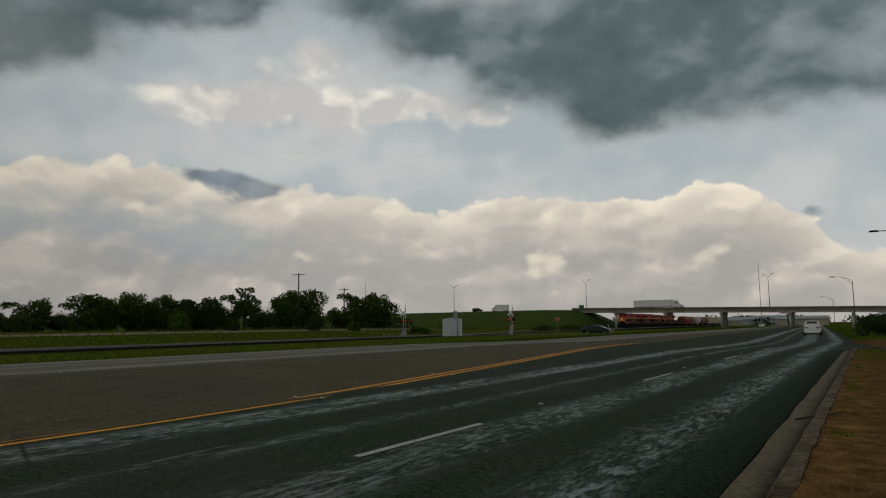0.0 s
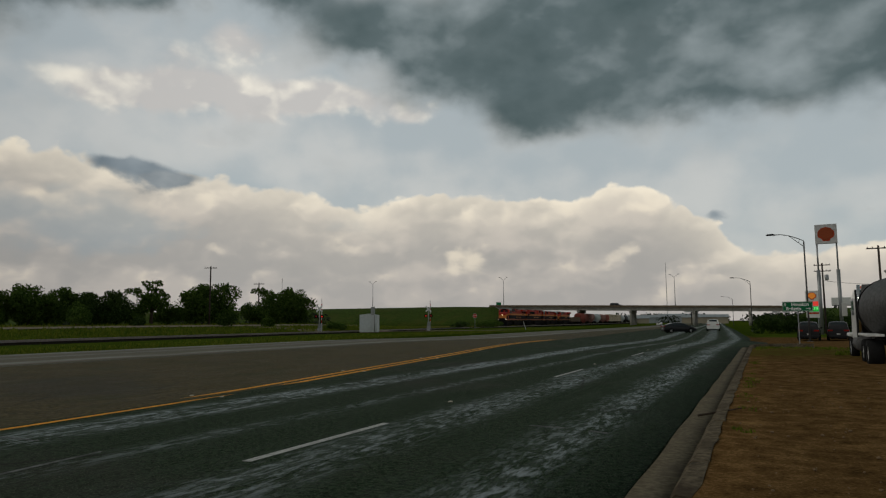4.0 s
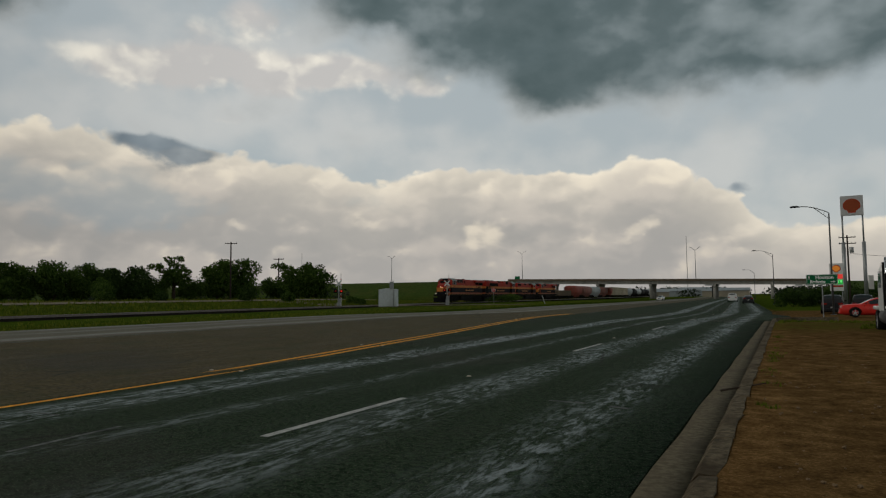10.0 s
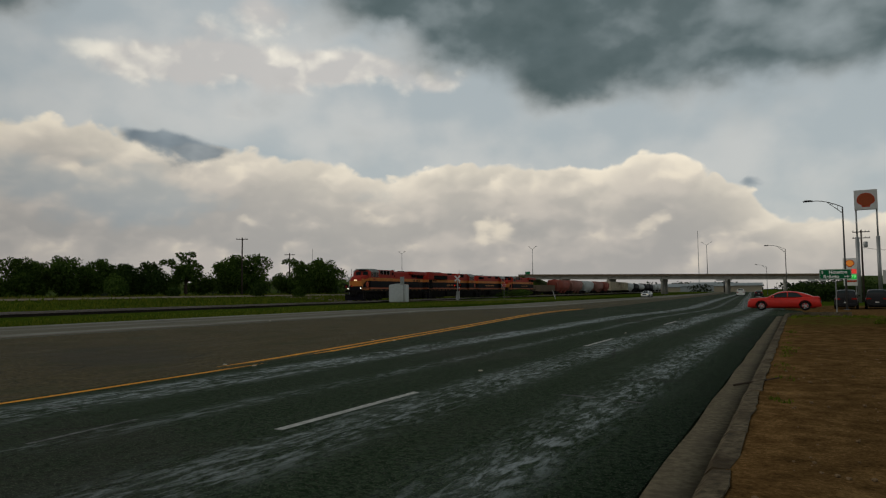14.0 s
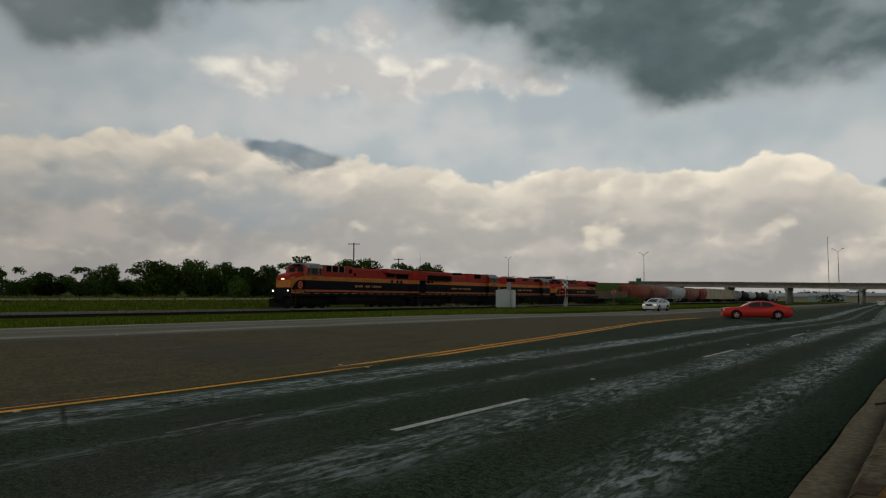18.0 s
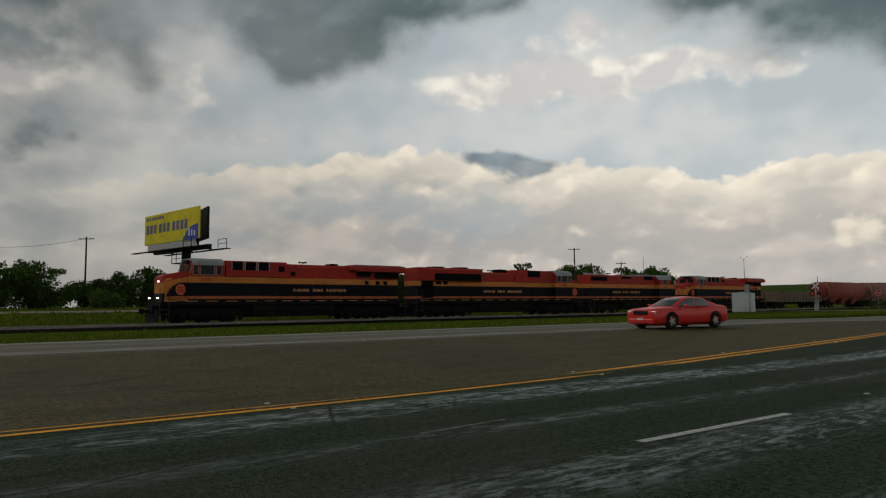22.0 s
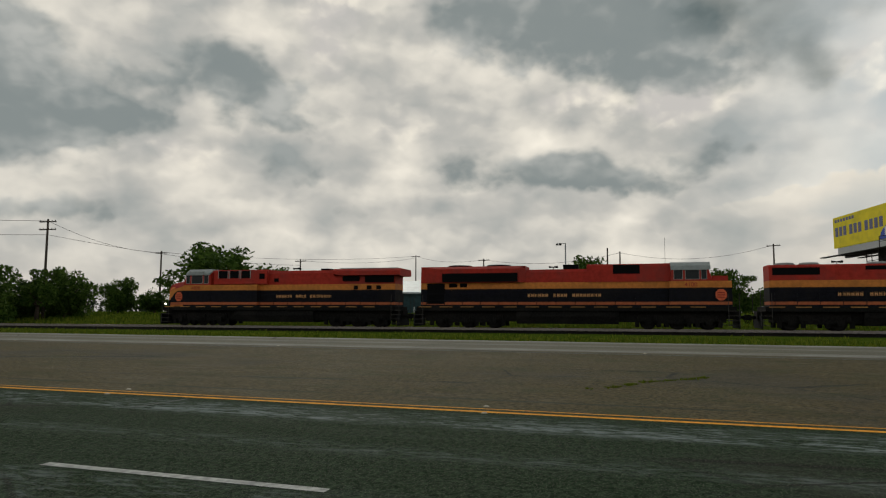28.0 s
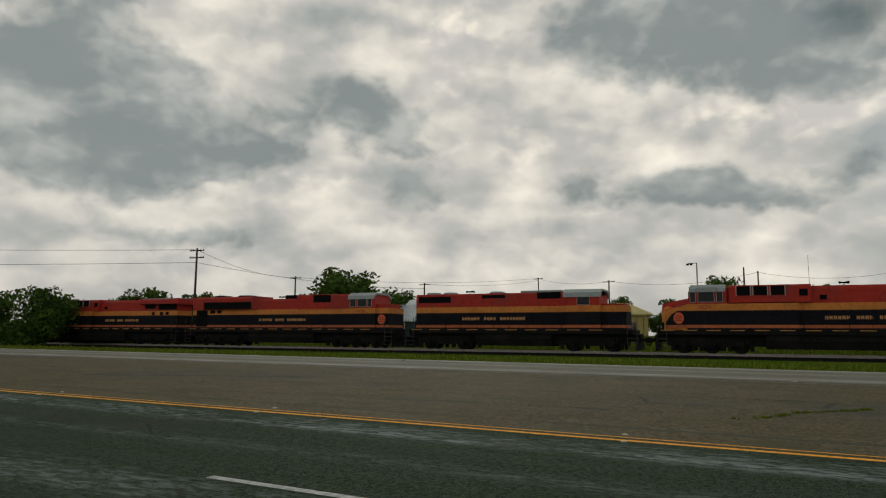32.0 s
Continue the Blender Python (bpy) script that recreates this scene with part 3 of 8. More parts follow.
for x0, y0, x1, y1, w in ((-3.16, 9.89, -2.62, 9.84, 0.10), (-2.24, 9.72, -1.96, 9.60, 0.10), (-7.10, 4.55, -7.24, 5.97, 0.07), (-9.49, 6.17, -8.68, 6.17, 0.05), (-8.65, -8.23, -9.8, -8.11, 0.06), (-15.2, 58, -15.9, 64, 0.12)):
    bm = B()
    n = Vector((y1 - y0, x0 - x1, 0)).normalized() * w / 2
    bm.faces.new([bm.verts.new(Vector(p) + q) for p, q in (((x0, y0, road_z(x0, y0) + 0.006), n), ((x1, y1, road_z(x1, y1) + 0.006), n), ((x1, y1, road_z(x1, y1) + 0.006), -n), ((x0, y0, road_z(x0, y0) + 0.006), -n))])
    tagged(part("stray_mark", bm, WORN_W), "faint remnant of worn white paint", "road marking", kind="structure")

CONCRETE = material("old_concrete", (0.15, 0.115, 0.08), 0.9, var=0.45, grain=9, bump=0.6, second=(0.07, 0.052, 0.035), amount=0.85, big=0.8)
KERB_C = material("dirty_kerb", (0.115, 0.092, 0.060), 0.95, var=0.5, grain=11, bump=0.7, second=(0.05, 0.036, 0.022), amount=0.85, big=1.1)
GUTTER_C = material("gutter_concrete", (0.120, 0.102, 0.068), 0.95, var=0.3, grain=13, bump=0.4, second=(0.08, 0.066, 0.048), amount=0.7, big=0.9)
gut = part("gutter", ribbon(lambda y: -1.13 + bend(y) + 0.012 * math.sin(y * 1.7), lambda y: -0.74 + bend(y), [-60, -40, -20, -10] + [-6 + 0.5 * i for i in range(98)], 0.012, 0.1), GUTTER_C)
tagged(gut, "stained concrete gutter strip", "gutter", kind="structure")


def make_kerb():
    """Weathered kerb, stone by stone, that turns into the drive."""
    kerb = base("kerb", pose(0, 0, 0), "weathered concrete kerb half buried in dirt", "kerb", kind="structure")
    rnd = random.Random(3)
    pts = [(-0.79, -9 + 1.5 * i) for i in range(35)]
    for i in range(8):
        a = radians(180 - 12 * (i + 1))
        pts.append((2.3 + 3.0 * math.cos(a), 42.5 + 3.0 * math.sin(a)))
    for (xa, ya), (xb, yb) in zip(pts, pts[1:]):
        d = Vector((xb - xa, yb - ya, 0)).normalized()
        n = Vector((d.y, -d.x, 0))
        bm = B()
        rings = []
        for t in (0.012, 0.33, 0.66, 0.988):
            c = Vector((xa, ya, 0)).lerp(Vector((xb, yb, 0)), t)
            j = lambda s_: rnd.uniform(-s_, s_)
            prof = [(0.0, -0.1), (0.03 + j(0.008), 0.06), (0.09 + j(0.012), 0.125 + j(0.008)), (0.24 + j(0.025), 0.132 + j(0.01)), (0.31 + j(0.03), -0.1)]
            rings.append([c + n * u + Vector((0, 0, v)) for u, v in prof])
        loft(bm, rings)
        part("kerb_stone", bm, KERB_C, kerb)


make_kerb()

# ---- railway ----
STEEL = material("rail_steel", (0.22, 0.20, 0.19), 0.35, 0.9, var=0.2)
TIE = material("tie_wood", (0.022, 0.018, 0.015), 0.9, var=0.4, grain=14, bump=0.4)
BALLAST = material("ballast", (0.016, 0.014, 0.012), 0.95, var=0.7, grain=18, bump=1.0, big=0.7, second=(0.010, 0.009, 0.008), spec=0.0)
RAIL_Z = 0.33
HEAD = 3.662


def track_pose(s, z=0.0):
    return pose(track_x(s), s, z, 0, 0, HEAD)


def make_track():
    bm = B()
    rings = []
    for k in range(0, 121):
        y = -180 + 6 * k
        m_ = track_pose(y)
        rings.append([m_ @ Vector((u + 0.15 * noise.noise((u, y * 0.3, 0)), 0, v)) for u, v in ((-3.1, -0.25), (-2.2, 0.06), (-1.6, 0.145), (1.6, 0.145), (2.2, 0.06), (3.1, -0.25))])
    loft(bm, rings, smooth=True)
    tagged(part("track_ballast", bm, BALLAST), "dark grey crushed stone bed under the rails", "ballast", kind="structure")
    for side in (-1, 1):
        bm = B()
        rings = []
        for k in range(0, 37):
            m_ = track_pose(-180 + 20 * k)
            rings.append([m_ @ Vector((side * 0.7525 + u, 0, RAIL_Z - 0.17 + v)) for u, v in ((-0.07, 0), (-0.07, 0.02), (-0.01, 0.04), (-0.01, 0.125), (-0.035, 0.135), (-0.035, 0.17), (0.035, 0.17), (0.035, 0.135), (0.01, 0.125), (0.01, 0.04), (0.07, 0.02), (0.07, 0))])
        loft(bm, rings)
        tagged(part("rail", bm, STEEL), "long steel rail polished on its top", "rail", "pair of rails", "structure")
    bed = base("rail_ties", pose(0, 0, 0), "row of dark wooden ties under the rails", "railway ties", kind="structure")
    bm = B()
    box(bm, -1.3, 1.3, -0.11, 0.11, -0.14, 0.02)
    me = mesh_of(bm, "tie")
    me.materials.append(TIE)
    for k in range(290):
        t_ = new("tie", me)
        t_.parent = bed
        t_.matrix_local = track_pose(-70 + 0.55 * k, 0.155)
    bm = B()
    for s0, n in ((89.6, 240), (-180, 199)):
        for k in range(n):
            m_ = track_pose(s0 + 0.55 * k, 0.155)
            vs = [bm.verts.new(m_ @ Vector(c)) for c in ((-1.3, -.11, .02), (1.3, -.11, .02), (1.3, .11, .02), (-1.3, .11, .02), (-1.3, -.11, -.1), (1.3, -.11, -.1), (1.3, .11, -.1), (-1.3, .11, -.1))]
            for q in ((0, 1, 2, 3), (0, 4, 5, 1), (1, 5, 6, 2), (2, 6, 7, 3), (3, 7, 4, 0)):
                bm.faces.new([vs[i] for i in q])
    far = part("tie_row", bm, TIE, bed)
    far["kind"] = "stuff"


make_track()

LOWBAND = material("orange_red_paint", (0.38, 0.10, 0.035), 0.55, spec=0.2, var=0.2, grain=4, second=(0.30, 0.09, 0.035), amount=0.6, big=0.7)
RED = material("faded_red_paint", (0.34, 0.026, 0.016), 0.55, spec=0.12, var=0.18, grain=3, second=(0.22, 0.035, 0.028), amount=0.7, big=0.5)
ORANGE = material("orange_yellow_paint", (0.52, 0.18, 0.038), 0.55, spec=0.12, var=0.15, grain=4, second=(0.34, 0.13, 0.03), amount=0.6, big=0.7)
BAND = material("black_paint", (0.0055, 0.0055, 0.009), 0.7, spec=0.1, var=0.4, grain=4, second=(0.014, 0.012, 0.011), amount=0.5)
UNDER = material("grimy_black", (0.008, 0.0075, 0.007), 0.9, spec=0.1, var=0.5, grain=6, second=(0.02, 0.017, 0.015), amount=0.5)
ROOFG = material("grey_roof_paint", (0.27, 0.29, 0.28), 0.7, spec=0.2, var=0.15, grain=5, second=(0.25, 0.26, 0.27))
VENT = material("dark_grille", (0.004, 0.004, 0.0045), 0.85, var=0.4, grain=20, spec=0.08)
GLASS = material("dark_glass", (0.012, 0.016, 0.018), 0.25, var=0.1, spec=0.15)
TRIM = material("pale_metal", (0.26, 0.26, 0.25), 0.5, 0.2, var=0.15)
HEADLAMP = glow("headlamp_glow", (1.0, 0.72, 0.42), 6.0)
DITCHLAMP = glow("ditch_lamp_glow", (1.0, 0.88, 0.7), 6.0)
EMBLEM = material("emblem_orange", (0.62, 0.13, 0.06), 0.5)
LETTER = material("letter_gold", (0.60, 0.30, 0.13), 0.7, spec=0.1)
NUMBER = material("number_red", (0.30, 0.04, 0.03), 0.6)
SIDES = (-1, 1)


def text_mesh(body, size, mat, name="lettering", depth=0.004, bold=0.0):
    cu = bpy.data.curves.new(name, "FONT")
    cu.body, cu.size, cu.align_x, cu.align_y, cu.extrude, cu.offset = body, size, "CENTER", "CENTER", depth, bold
    tmp = bpy.data.objects.new(name, cu)
    scene.collection.objects.link(tmp)
    me = bpy.data.meshes.new_from_object(tmp.evaluated_get(bpy.context.evaluated_depsgraph_get()))
    bpy.data.objects.remove(tmp)
    bpy.data.curves.remove(cu)
    me.materials.append(mat)
    return me


def fleet_number(body, parent, y, z, size=0.42):
    me = text_mesh(body, size, NUMBER, "fleet_number")
    for s in SIDES:
        ob = new("fleet_number", me)
        ob.parent = parent
        ob.matrix_local = pose(s * 1.52, y, z, 90, 0, 90 * s)


def name_bars(bm, y, z, words, w=0.165, h=0.27, gap=0.075, space=0.30, x=1.0):
    """The railway's name as plain bars, one for each letter."""
    total = sum(n * (w + gap) for n in words) + space * (len(words) - 1)
    for s in SIDES:
        a, b = sorted((s * (x + 0.008), s * (x - 0.01)))
        c = y - total / 2
        for n in words:
            for i in range(n):
                box(bm, a, b, c, c + w * 0.34, z - h / 2, z + h / 2)
                box(bm, a, b, c + w * 0.66, c + w, z - h / 2, z + h / 2)
                box(bm, a, b, c + w * 0.34, c + w * 0.66, z - h * 0.14, z + h * 0.14)
                c += w + gap
            c += space


def bogie(parent, y, axles, r=0.52, span=1.85, name="truck_frame"):
    bm = B()
    half = span * (axles - 1) / 2 + 0.65
    for s in SIDES:
        prism(bm, [(y - half, 0.62), (y - half, 0.95), (y - half * 0.5, 1.05), (y + half * 0.5, 1.05), (y + half, 0.95), (y + half, 0.62), (y + half * 0.4, 0.42), (y - half * 0.4, 0.42)], s * 1.0, s * 1.16)
        for a in range(axles):
            ya = y + span * (a - (axles - 1) / 2)
            box(bm, min(s * 1.14, s * 1.28), max(s * 1.14, s * 1.28), ya - 0.2, ya + 0.2, 0.36, 0.72)
            cyl(bm, (s * 1.2, ya + 0.45, 0.55), (s * 1.2, ya + 0.45, 0.95), 0.1, seg=8)
            box(bm, *sorted((s * 0.86, s * 1.08)), ya + 0.55, ya + 0.80, 0.16, 0.62)
            box(bm, *sorted((s * 0.86, s * 1.08)), ya - 0.80, ya - 0.55, 0.16, 0.62)
    box(bm, -1.0, 1.0, y - 0.4, y + 0.4, 0.5, 1.0)
    frame_ob = part(name, bm, UNDER, parent)
    for a in range(axles):
        ya = y + span * (a - (axles - 1) / 2)
        bm = B()
        for s in SIDES:
            lathe(bm, [(0.05, s * 0.68), (r + 0.03, s * 0.68), (r + 0.03, s * 0.71), (r, s * 0.72), (r, s * 0.82), (r * 0.8, s * 0.82), (r * 0.75, s * 0.79), (0.2, s * 0.80), (0.05, s * 0.83)], 20, "x", (0, ya, r))
        cyl(bm, (-0.7, ya, r), (0.7, ya, r), 0.09, seg=8)
        part("wheel_set", bm, STEEL_DARK, frame_ob)


STEEL_DARK = material("dark_wheel_steel", (0.012, 0.011, 0.010), 0.7, 0.0, var=0.3)


def hood_ring(w, z0, z1, cham, y):
    return [(-w, y, z0), (-w, y, z1 - cham), (-w + cham, y, z1), (w - cham, y, z1), (w, y, z1 - cham), (w, y, z0)]


def railings(parent, y0, y1, posts, z0=1.62, z1=2.55):
    """Handrail along both walkways."""
    for s in SIDES:
        bm = B()
        for i in range(posts):
            y = y0 + (y1 - y0) * i / (posts - 1)
            cyl(bm, (s * 1.5, y, z0), (s * 1.5, y, z1), 0.022, seg=5)
        cyl(bm, (s * 1.5, y0, z1), (s * 1.5, y1, z1), 0.022, seg=5)
        cyl(bm, (s * 1.5, y0, (z0 + z1) / 2), (s * 1.5, y1, (z0 + z1) / 2), 0.016, seg=5)
        part("handrail", bm, BAND, parent)


def steps(parent, y, sign):
    for s in SIDES:
        bm = B()
        for i in range(4):
            a, b = sorted((s * 1.05, s * 1.5))
            box(bm, a, b, y - 0.3, y + 0.3, 0.30 + 0.33 * i, 0.34 + 0.33 * i)
        for d in (-0.32, 0.32):
            cyl(bm, (s * 1.5, y + d, 0.28), (s * 1.5, y + d, 2.5), 0.022, seg=5)
        part("step_ladder", bm, STEP, parent)


STEP = material("scuffed_step", (0.05, 0.046, 0.042), 0.7, 0.0, var=0.4)


def coupler(parent, y, sign):
    bm = B()
    cyl(bm, (0, y - sign * 0.5, 0.88), (0, y + sign * 0.1, 0.88), 0.11, seg=8)
    box(bm, -0.16, 0.16, y - 0.02 + sign * 0.12 - 0.14, y + sign * 0.12 + 0.14, 0.68, 1.06, 0.03)
    for dx in (-0.45, 0.45):
        cyl(bm, (dx, y - sign * 0.25, 1.0), (dx * 0.8, y + sign * 0.05, 0.45), 0.03, seg=6)
    part("coupler", bm, UNDER, parent)


def plough(parent, y, sign):
    bm = B()
    prism(bm, [(-1.45, 0.12), (1.45, 0.12), (1.5, 1.0), (-1.5, 1.0)], y, y - sign * 0.08, "y")
    part("pilot_plate", bm, BAND, parent)


def cab_windows(parent, ys, z0, z1, x=1.5):
    for ya, yb in ys:
        for s in SIDES:
            bm = B()
            a, b = sorted((s * (x - 0.02), s * (x + 0.012)))
            box(bm, a, b, ya - 0.03, yb + 0.03, z0 - 0.03, z0)
            box(bm, a, b, ya - 0.03, yb + 0.03, z1, z1 + 0.03)
            box(bm, a, b, ya - 0.03, ya, z0, z1)
            box(bm, a, b, yb, yb + 0.03, z0, z1)
            fr = part("window_frame", bm, TRIM, parent)
            bm = B()
            a, b = sorted((s * (x - 0.03), s * (x + 0.004)))
            box(bm, a, b, ya, yb, z0, z1)
            part("window_pane", bm, GLASS, fr)


def emblem(parent, y, z, x=1.06):
    for s in SIDES:
        bm = B()
        prism(bm, [(y + 0.36 * math.cos(radians(22.5 + 45 * i)) * 1.0, z + 0.42 * math.sin(radians(22.5 + 45 * i))) for i in range(8)], s * (x - 0.02), s * (x + 0.012))
        e = part("emblem", bm, EMBLEM, parent, "round orange-red emblem plate")
        for i in range(3):
            a, b = sorted((s * (x + 0.008), s * (x + 0.018)))
            part("emblem_bar", box(B(), a, b, y - 0.22, y + 0.22, z - 0.2 + 0.16 * i, z - 0.14 + 0.16 * i), NUMBER, e)


def horn(parent, y, z):
    bm = B()
    cyl(bm, (0, y, z - 0.02), (0, y, z + 0.2), 0.03, seg=6)
    for dx, d in ((-0.15, 1), (0, -1), (0.15, 1)):
        cyl(bm, (dx, y, z + 0.22), (dx, y + 0.3 * d, z + 0.22), 0.03, 0.085, seg=8)
        cyl(bm, (-0.18, y, z + 0.22), (0.18, y, z + 0.22), 0.025, seg=6)
    part("air_horn", bm, VENT, parent)


def livery(parent, name, w, y0, y1):
    """A box in three painted bands, from the walkway up."""
    part(name + "_foot", box(B(), -w - 0.003, w + 0.003, y0, y1, 1.74, 1.95), LOWBAND, parent, "orange-red band above the walkway")
    part(name + "_lower", box(B(), -w, w, y0, y1, 1.95, 2.92), BAND, parent)
    part(name + "_base", box(B(), -w, w, y0, y1, 1.60, 1.74), BAND, parent)
    part(name + "_stripe", box(B(), -w - 0.004, w + 0.004, y0, y1, 2.92, 3.38), ORANGE, parent)


def hood(parent, y0, y1, w, z_top, cham=0.22):
    """Long hood in livery bands with a red top."""
    livery(parent, "hood", w, y0, y1)
    bm = B()
    loft(bm, [hood_ring(w, 3.38, z_top, cham, y) for y in (y0, y1)])
    part("hood_top", bm, RED, parent)


def sill(parent, L):
    bm = B()
    box(bm, -1.5, 1.5, 0.75, L - 0.75, 1.28, 1.60)
    box(bm, -0.6, 0.6, 0.4, L - 0.4, 0.75, 1.28)
    box(bm, -0.95, 0.95, 1.3, L - 1.3, 0.50, 1.27)
    u = part("underframe", bm, UNDER, parent)
    bm = B()
    for s in SIDES:
        a, b = sorted((s * 1.49, s * 1.512))
        for k in range(int((L - 1.8) / 1.5)):
            box(bm, a, b, 0.95 + 1.5 * k, 1.85 + 1.5 * k, 1.55, 1.60)
    part("sill_stripe", bm, LETTER_Y, parent, "yellow reflective dashes along the sill")["kind"] = "stuff"


LETTER_Y = material("reflector_yellow", (0.42, 0.20, 0.05), 0.6, spec=0.2)


def tank(parent, y0, y1):
    bm = B()
    prism(bm, [(-1.35, 1.25), (-1.45, 0.9), (-1.25, 0.35), (1.25, 0.35), (1.45, 0.9), (1.35, 1.25)], y0, y1, "y")
    part("fuel_tank", bm, UNDER, parent)


def rects(name, items, x, mat, parent):
    """Flat panels on both flanks, each a part."""
    for ya, yb, za, zb in items:
        for s in SIDES:
            a, b = sorted((s * (x - 0.05), s * (x + 0.012)))
            part(name, box(B(), a, b, ya, yb, za, zb), mat, parent)


def ge_loco(name, m, number, lit):
    """Wide-cab road engine with winged radiators, about 22.3 m."""
    L = 22.3
    ob = base(name, m, "red and orange diesel locomotive, grey cab roof" + (", headlights lit" if lit else ""), "locomotive", "engines of the train")
    sill(ob, L)
    bogie(ob, 4.2, 3)
    bogie(ob, 18.1, 3)
    tank(ob, 7.6, 14.6)
    coupler(ob, 0.0, -1)
    coupler(ob, L, 1)
    plough(ob, 0.55, -1)
    plough(ob, L - 0.55, 1)
    # nose
    bm = B()
    loft(bm, [[(-1.0, 1.0, 1.6), (-1.0, 1.0, 2.95), (-0.8, 1.05, 3.35), (0.8, 1.05, 3.35), (1.0, 1.0, 2.95), (1.0, 1.0, 1.6)], [(-1.05, 1.35, 1.6), (-1.05, 1.35, 3.1), (-0.85, 1.4, 3.5), (0.85, 1.4, 3.5), (1.05, 1.35, 3.1), (1.05, 1.35, 1.6)],
              [(-1.3, 2.7, 1.6), (-1.3, 2.7, 3.3), (-1.0, 2.7, 3.72), (1.0, 2.7, 3.72), (1.3, 2.7, 3.3), (1.3, 2.7, 1.6)]])
    part("nose", bm, ORANGE, ob, "orange nose with black side flash")
    for s in SIDES:
        part("nose_flash", prism(B(), [(1.22, 1.95), (2.72, 1.95), (2.72, 2.92), (2.05, 2.92), (1.7, 2.7), (1.4, 2.3)], s * 0.95, s * 1.312), BAND, ob)
        part("nose_foot", prism(B(), [(1.36, 1.74), (2.72, 1.74), (2.72, 1.93), (1.36, 1.93)], s * 1.0, s * 1.314), LOWBAND, ob)
    part("nose_skirt", box(B(), -1.02, 1.02, 0.985, 1.2, 1.6, 2.15), BAND, ob)
    bm = B()
    loft(bm, [[(-1.01, 0.985, 2.92), (-0.81, 1.03, 3.37), (0.81, 1.03, 3.37), (1.01, 0.985, 2.92)], [(-1.07, 1.36, 3.02), (-0.86, 1.40, 3.54), (0.86, 1.40, 3.54), (1.07, 1.36, 3.02)], [(-1.32, 2.72, 3.36), (-1.02, 2.72, 3.78), (1.02, 2.72, 3.78), (1.32, 2.72, 3.36)]])
    part("nose_top", bm, RED, ob, "red upper nose")
    emblem(ob, 2.15, 2.42, 1.32)
    # cab
    livery(ob, "cab", 1.5, 2.7, 5.3)
    bm = B()
    loft(bm, [[(-1.5, 2.7, 3.38), (-1.5, 2.95, 4.2), (-1.1, 3.05, 4.55), (1.1, 3.05, 4.55), (1.5, 2.95, 4.2), (1.5, 2.7, 3.38)], [(-1.5, 5.3, 3.38), (-1.5, 5.3, 4.2), (-1.1, 5.3, 4.6), (1.1, 5.3, 4.6), (1.5, 5.3, 4.2), (1.5, 5.3, 3.38)]])
    part("cab_upper", bm, RED, ob)
    bm = B()
    loft(bm, [[(-1.56, y, 4.22), (-1.5, y, 4.42), (-1.0, y, 4.72), (1.0, y, 4.72), (1.5, y, 4.42), (1.56, y, 4.22), (1.0, y, 4.55), (-1.0, y, 4.55)] for y in (2.95, 5.25)])
    part("cab_roof", bm, ROOFG, ob, "grey-painted cab roof with side awning")
    cab_windows(ob, [(2.98, 3.3), (3.5, 4.5), (4.68, 5.05)], 3.52, 4.18, 1.505)
    for s in SIDES:
        bm = B()
        prism(bm, [(3.45, 4.2), (4.55, 4.2), (4.7, 4.5), (3.3, 4.5)], s * 1.50, s * 1.62)
        part("awning", bm, ROOFG, ob)
    bm = B()
    for s in (-0.6, 0.6):
        prism(bm, [(s - 0.42, 3.75), (s + 0.42, 3.75), (s + 0.38, 4.3), (s - 0.38, 4.3)], 2.74, 2.70, "y")
    ob_w = part("windshield", bm, GLASS, ob)
    ob_w.matrix_local = pose(0, 0.10, 0)
    # head lights and number boards
    bm = B()
    box(bm, -0.55, 0.55, 2.82, 3.0, 4.36, 4.62)
    part("number_board", bm, BAND, ob)
    for x in (-0.12, 0.12):
        part("headlight", lathe(B(), [(0.001, 0.965), (0.05, 0.96), (0.065, 1.0)], 12, "y", (x, 0, 3.02)), HEADLAMP if lit else TRIM, ob)
    for s in SIDES:
        part("ditch_light", lathe(B(), [(0.001, 0.62), (0.045, 0.615), (0.055, 0.70), (0.03, 0.75)], 12, "y", (s * 1.05, 0, 1.82)), DITCHLAMP if lit else TRIM, ob)
    # long hood
    hood(ob, 5.3, 21.35, 0.98, 4.52)
    part("blower_housing", loft(B(), [hood_ring(1.32, 3.45, 4.62, 0.15, y) for y in (5.45, 10.4)]), RED, ob)
    livery(ob, "inverter", 1.46, 5.3, 9.6)
    rects("intake_opening", [(5.95, 6.75, 3.92, 4.54), (7.0, 7.8, 3.92, 4.54), (8.05, 8.85, 3.92, 4.54), (9.7, 10.2, 3.85, 4.3)], 1.325, VENT, ob)
    rects("opening_trim", [(y, y + 0.05, 3.9, 4.56) for y in (5.88, 6.78, 6.92, 7.82, 7.96, 8.86)], 1.335, TRIM, ob)
    # winged radiators
    bm = B()
    loft(bm, [[(-1.0, y, 4.0), (-1.5, y, 4.06 + d), (-1.5, y, 4.40), (-1.3, y, 4.57), (1.3, y, 4.57), (1.5, y, 4.40), (1.5, y, 4.06 + d), (1.0, y, 4.0)] for y, d in ((16.3, 0.15), (16.9, 0), (21.9, 0))])
    part("radiator_wing", bm, RED, ob)
    rects("radiator_grille", [(17.0, 18.4, 3.62, 4.02), (18.9, 21.3, 3.50, 4.02)], 1.12, VENT, ob)
    part("radiator_cover", box(B(), -1.2, 1.2, 16.8, 21.6, 4.55, 4.64), ROOFG, ob)
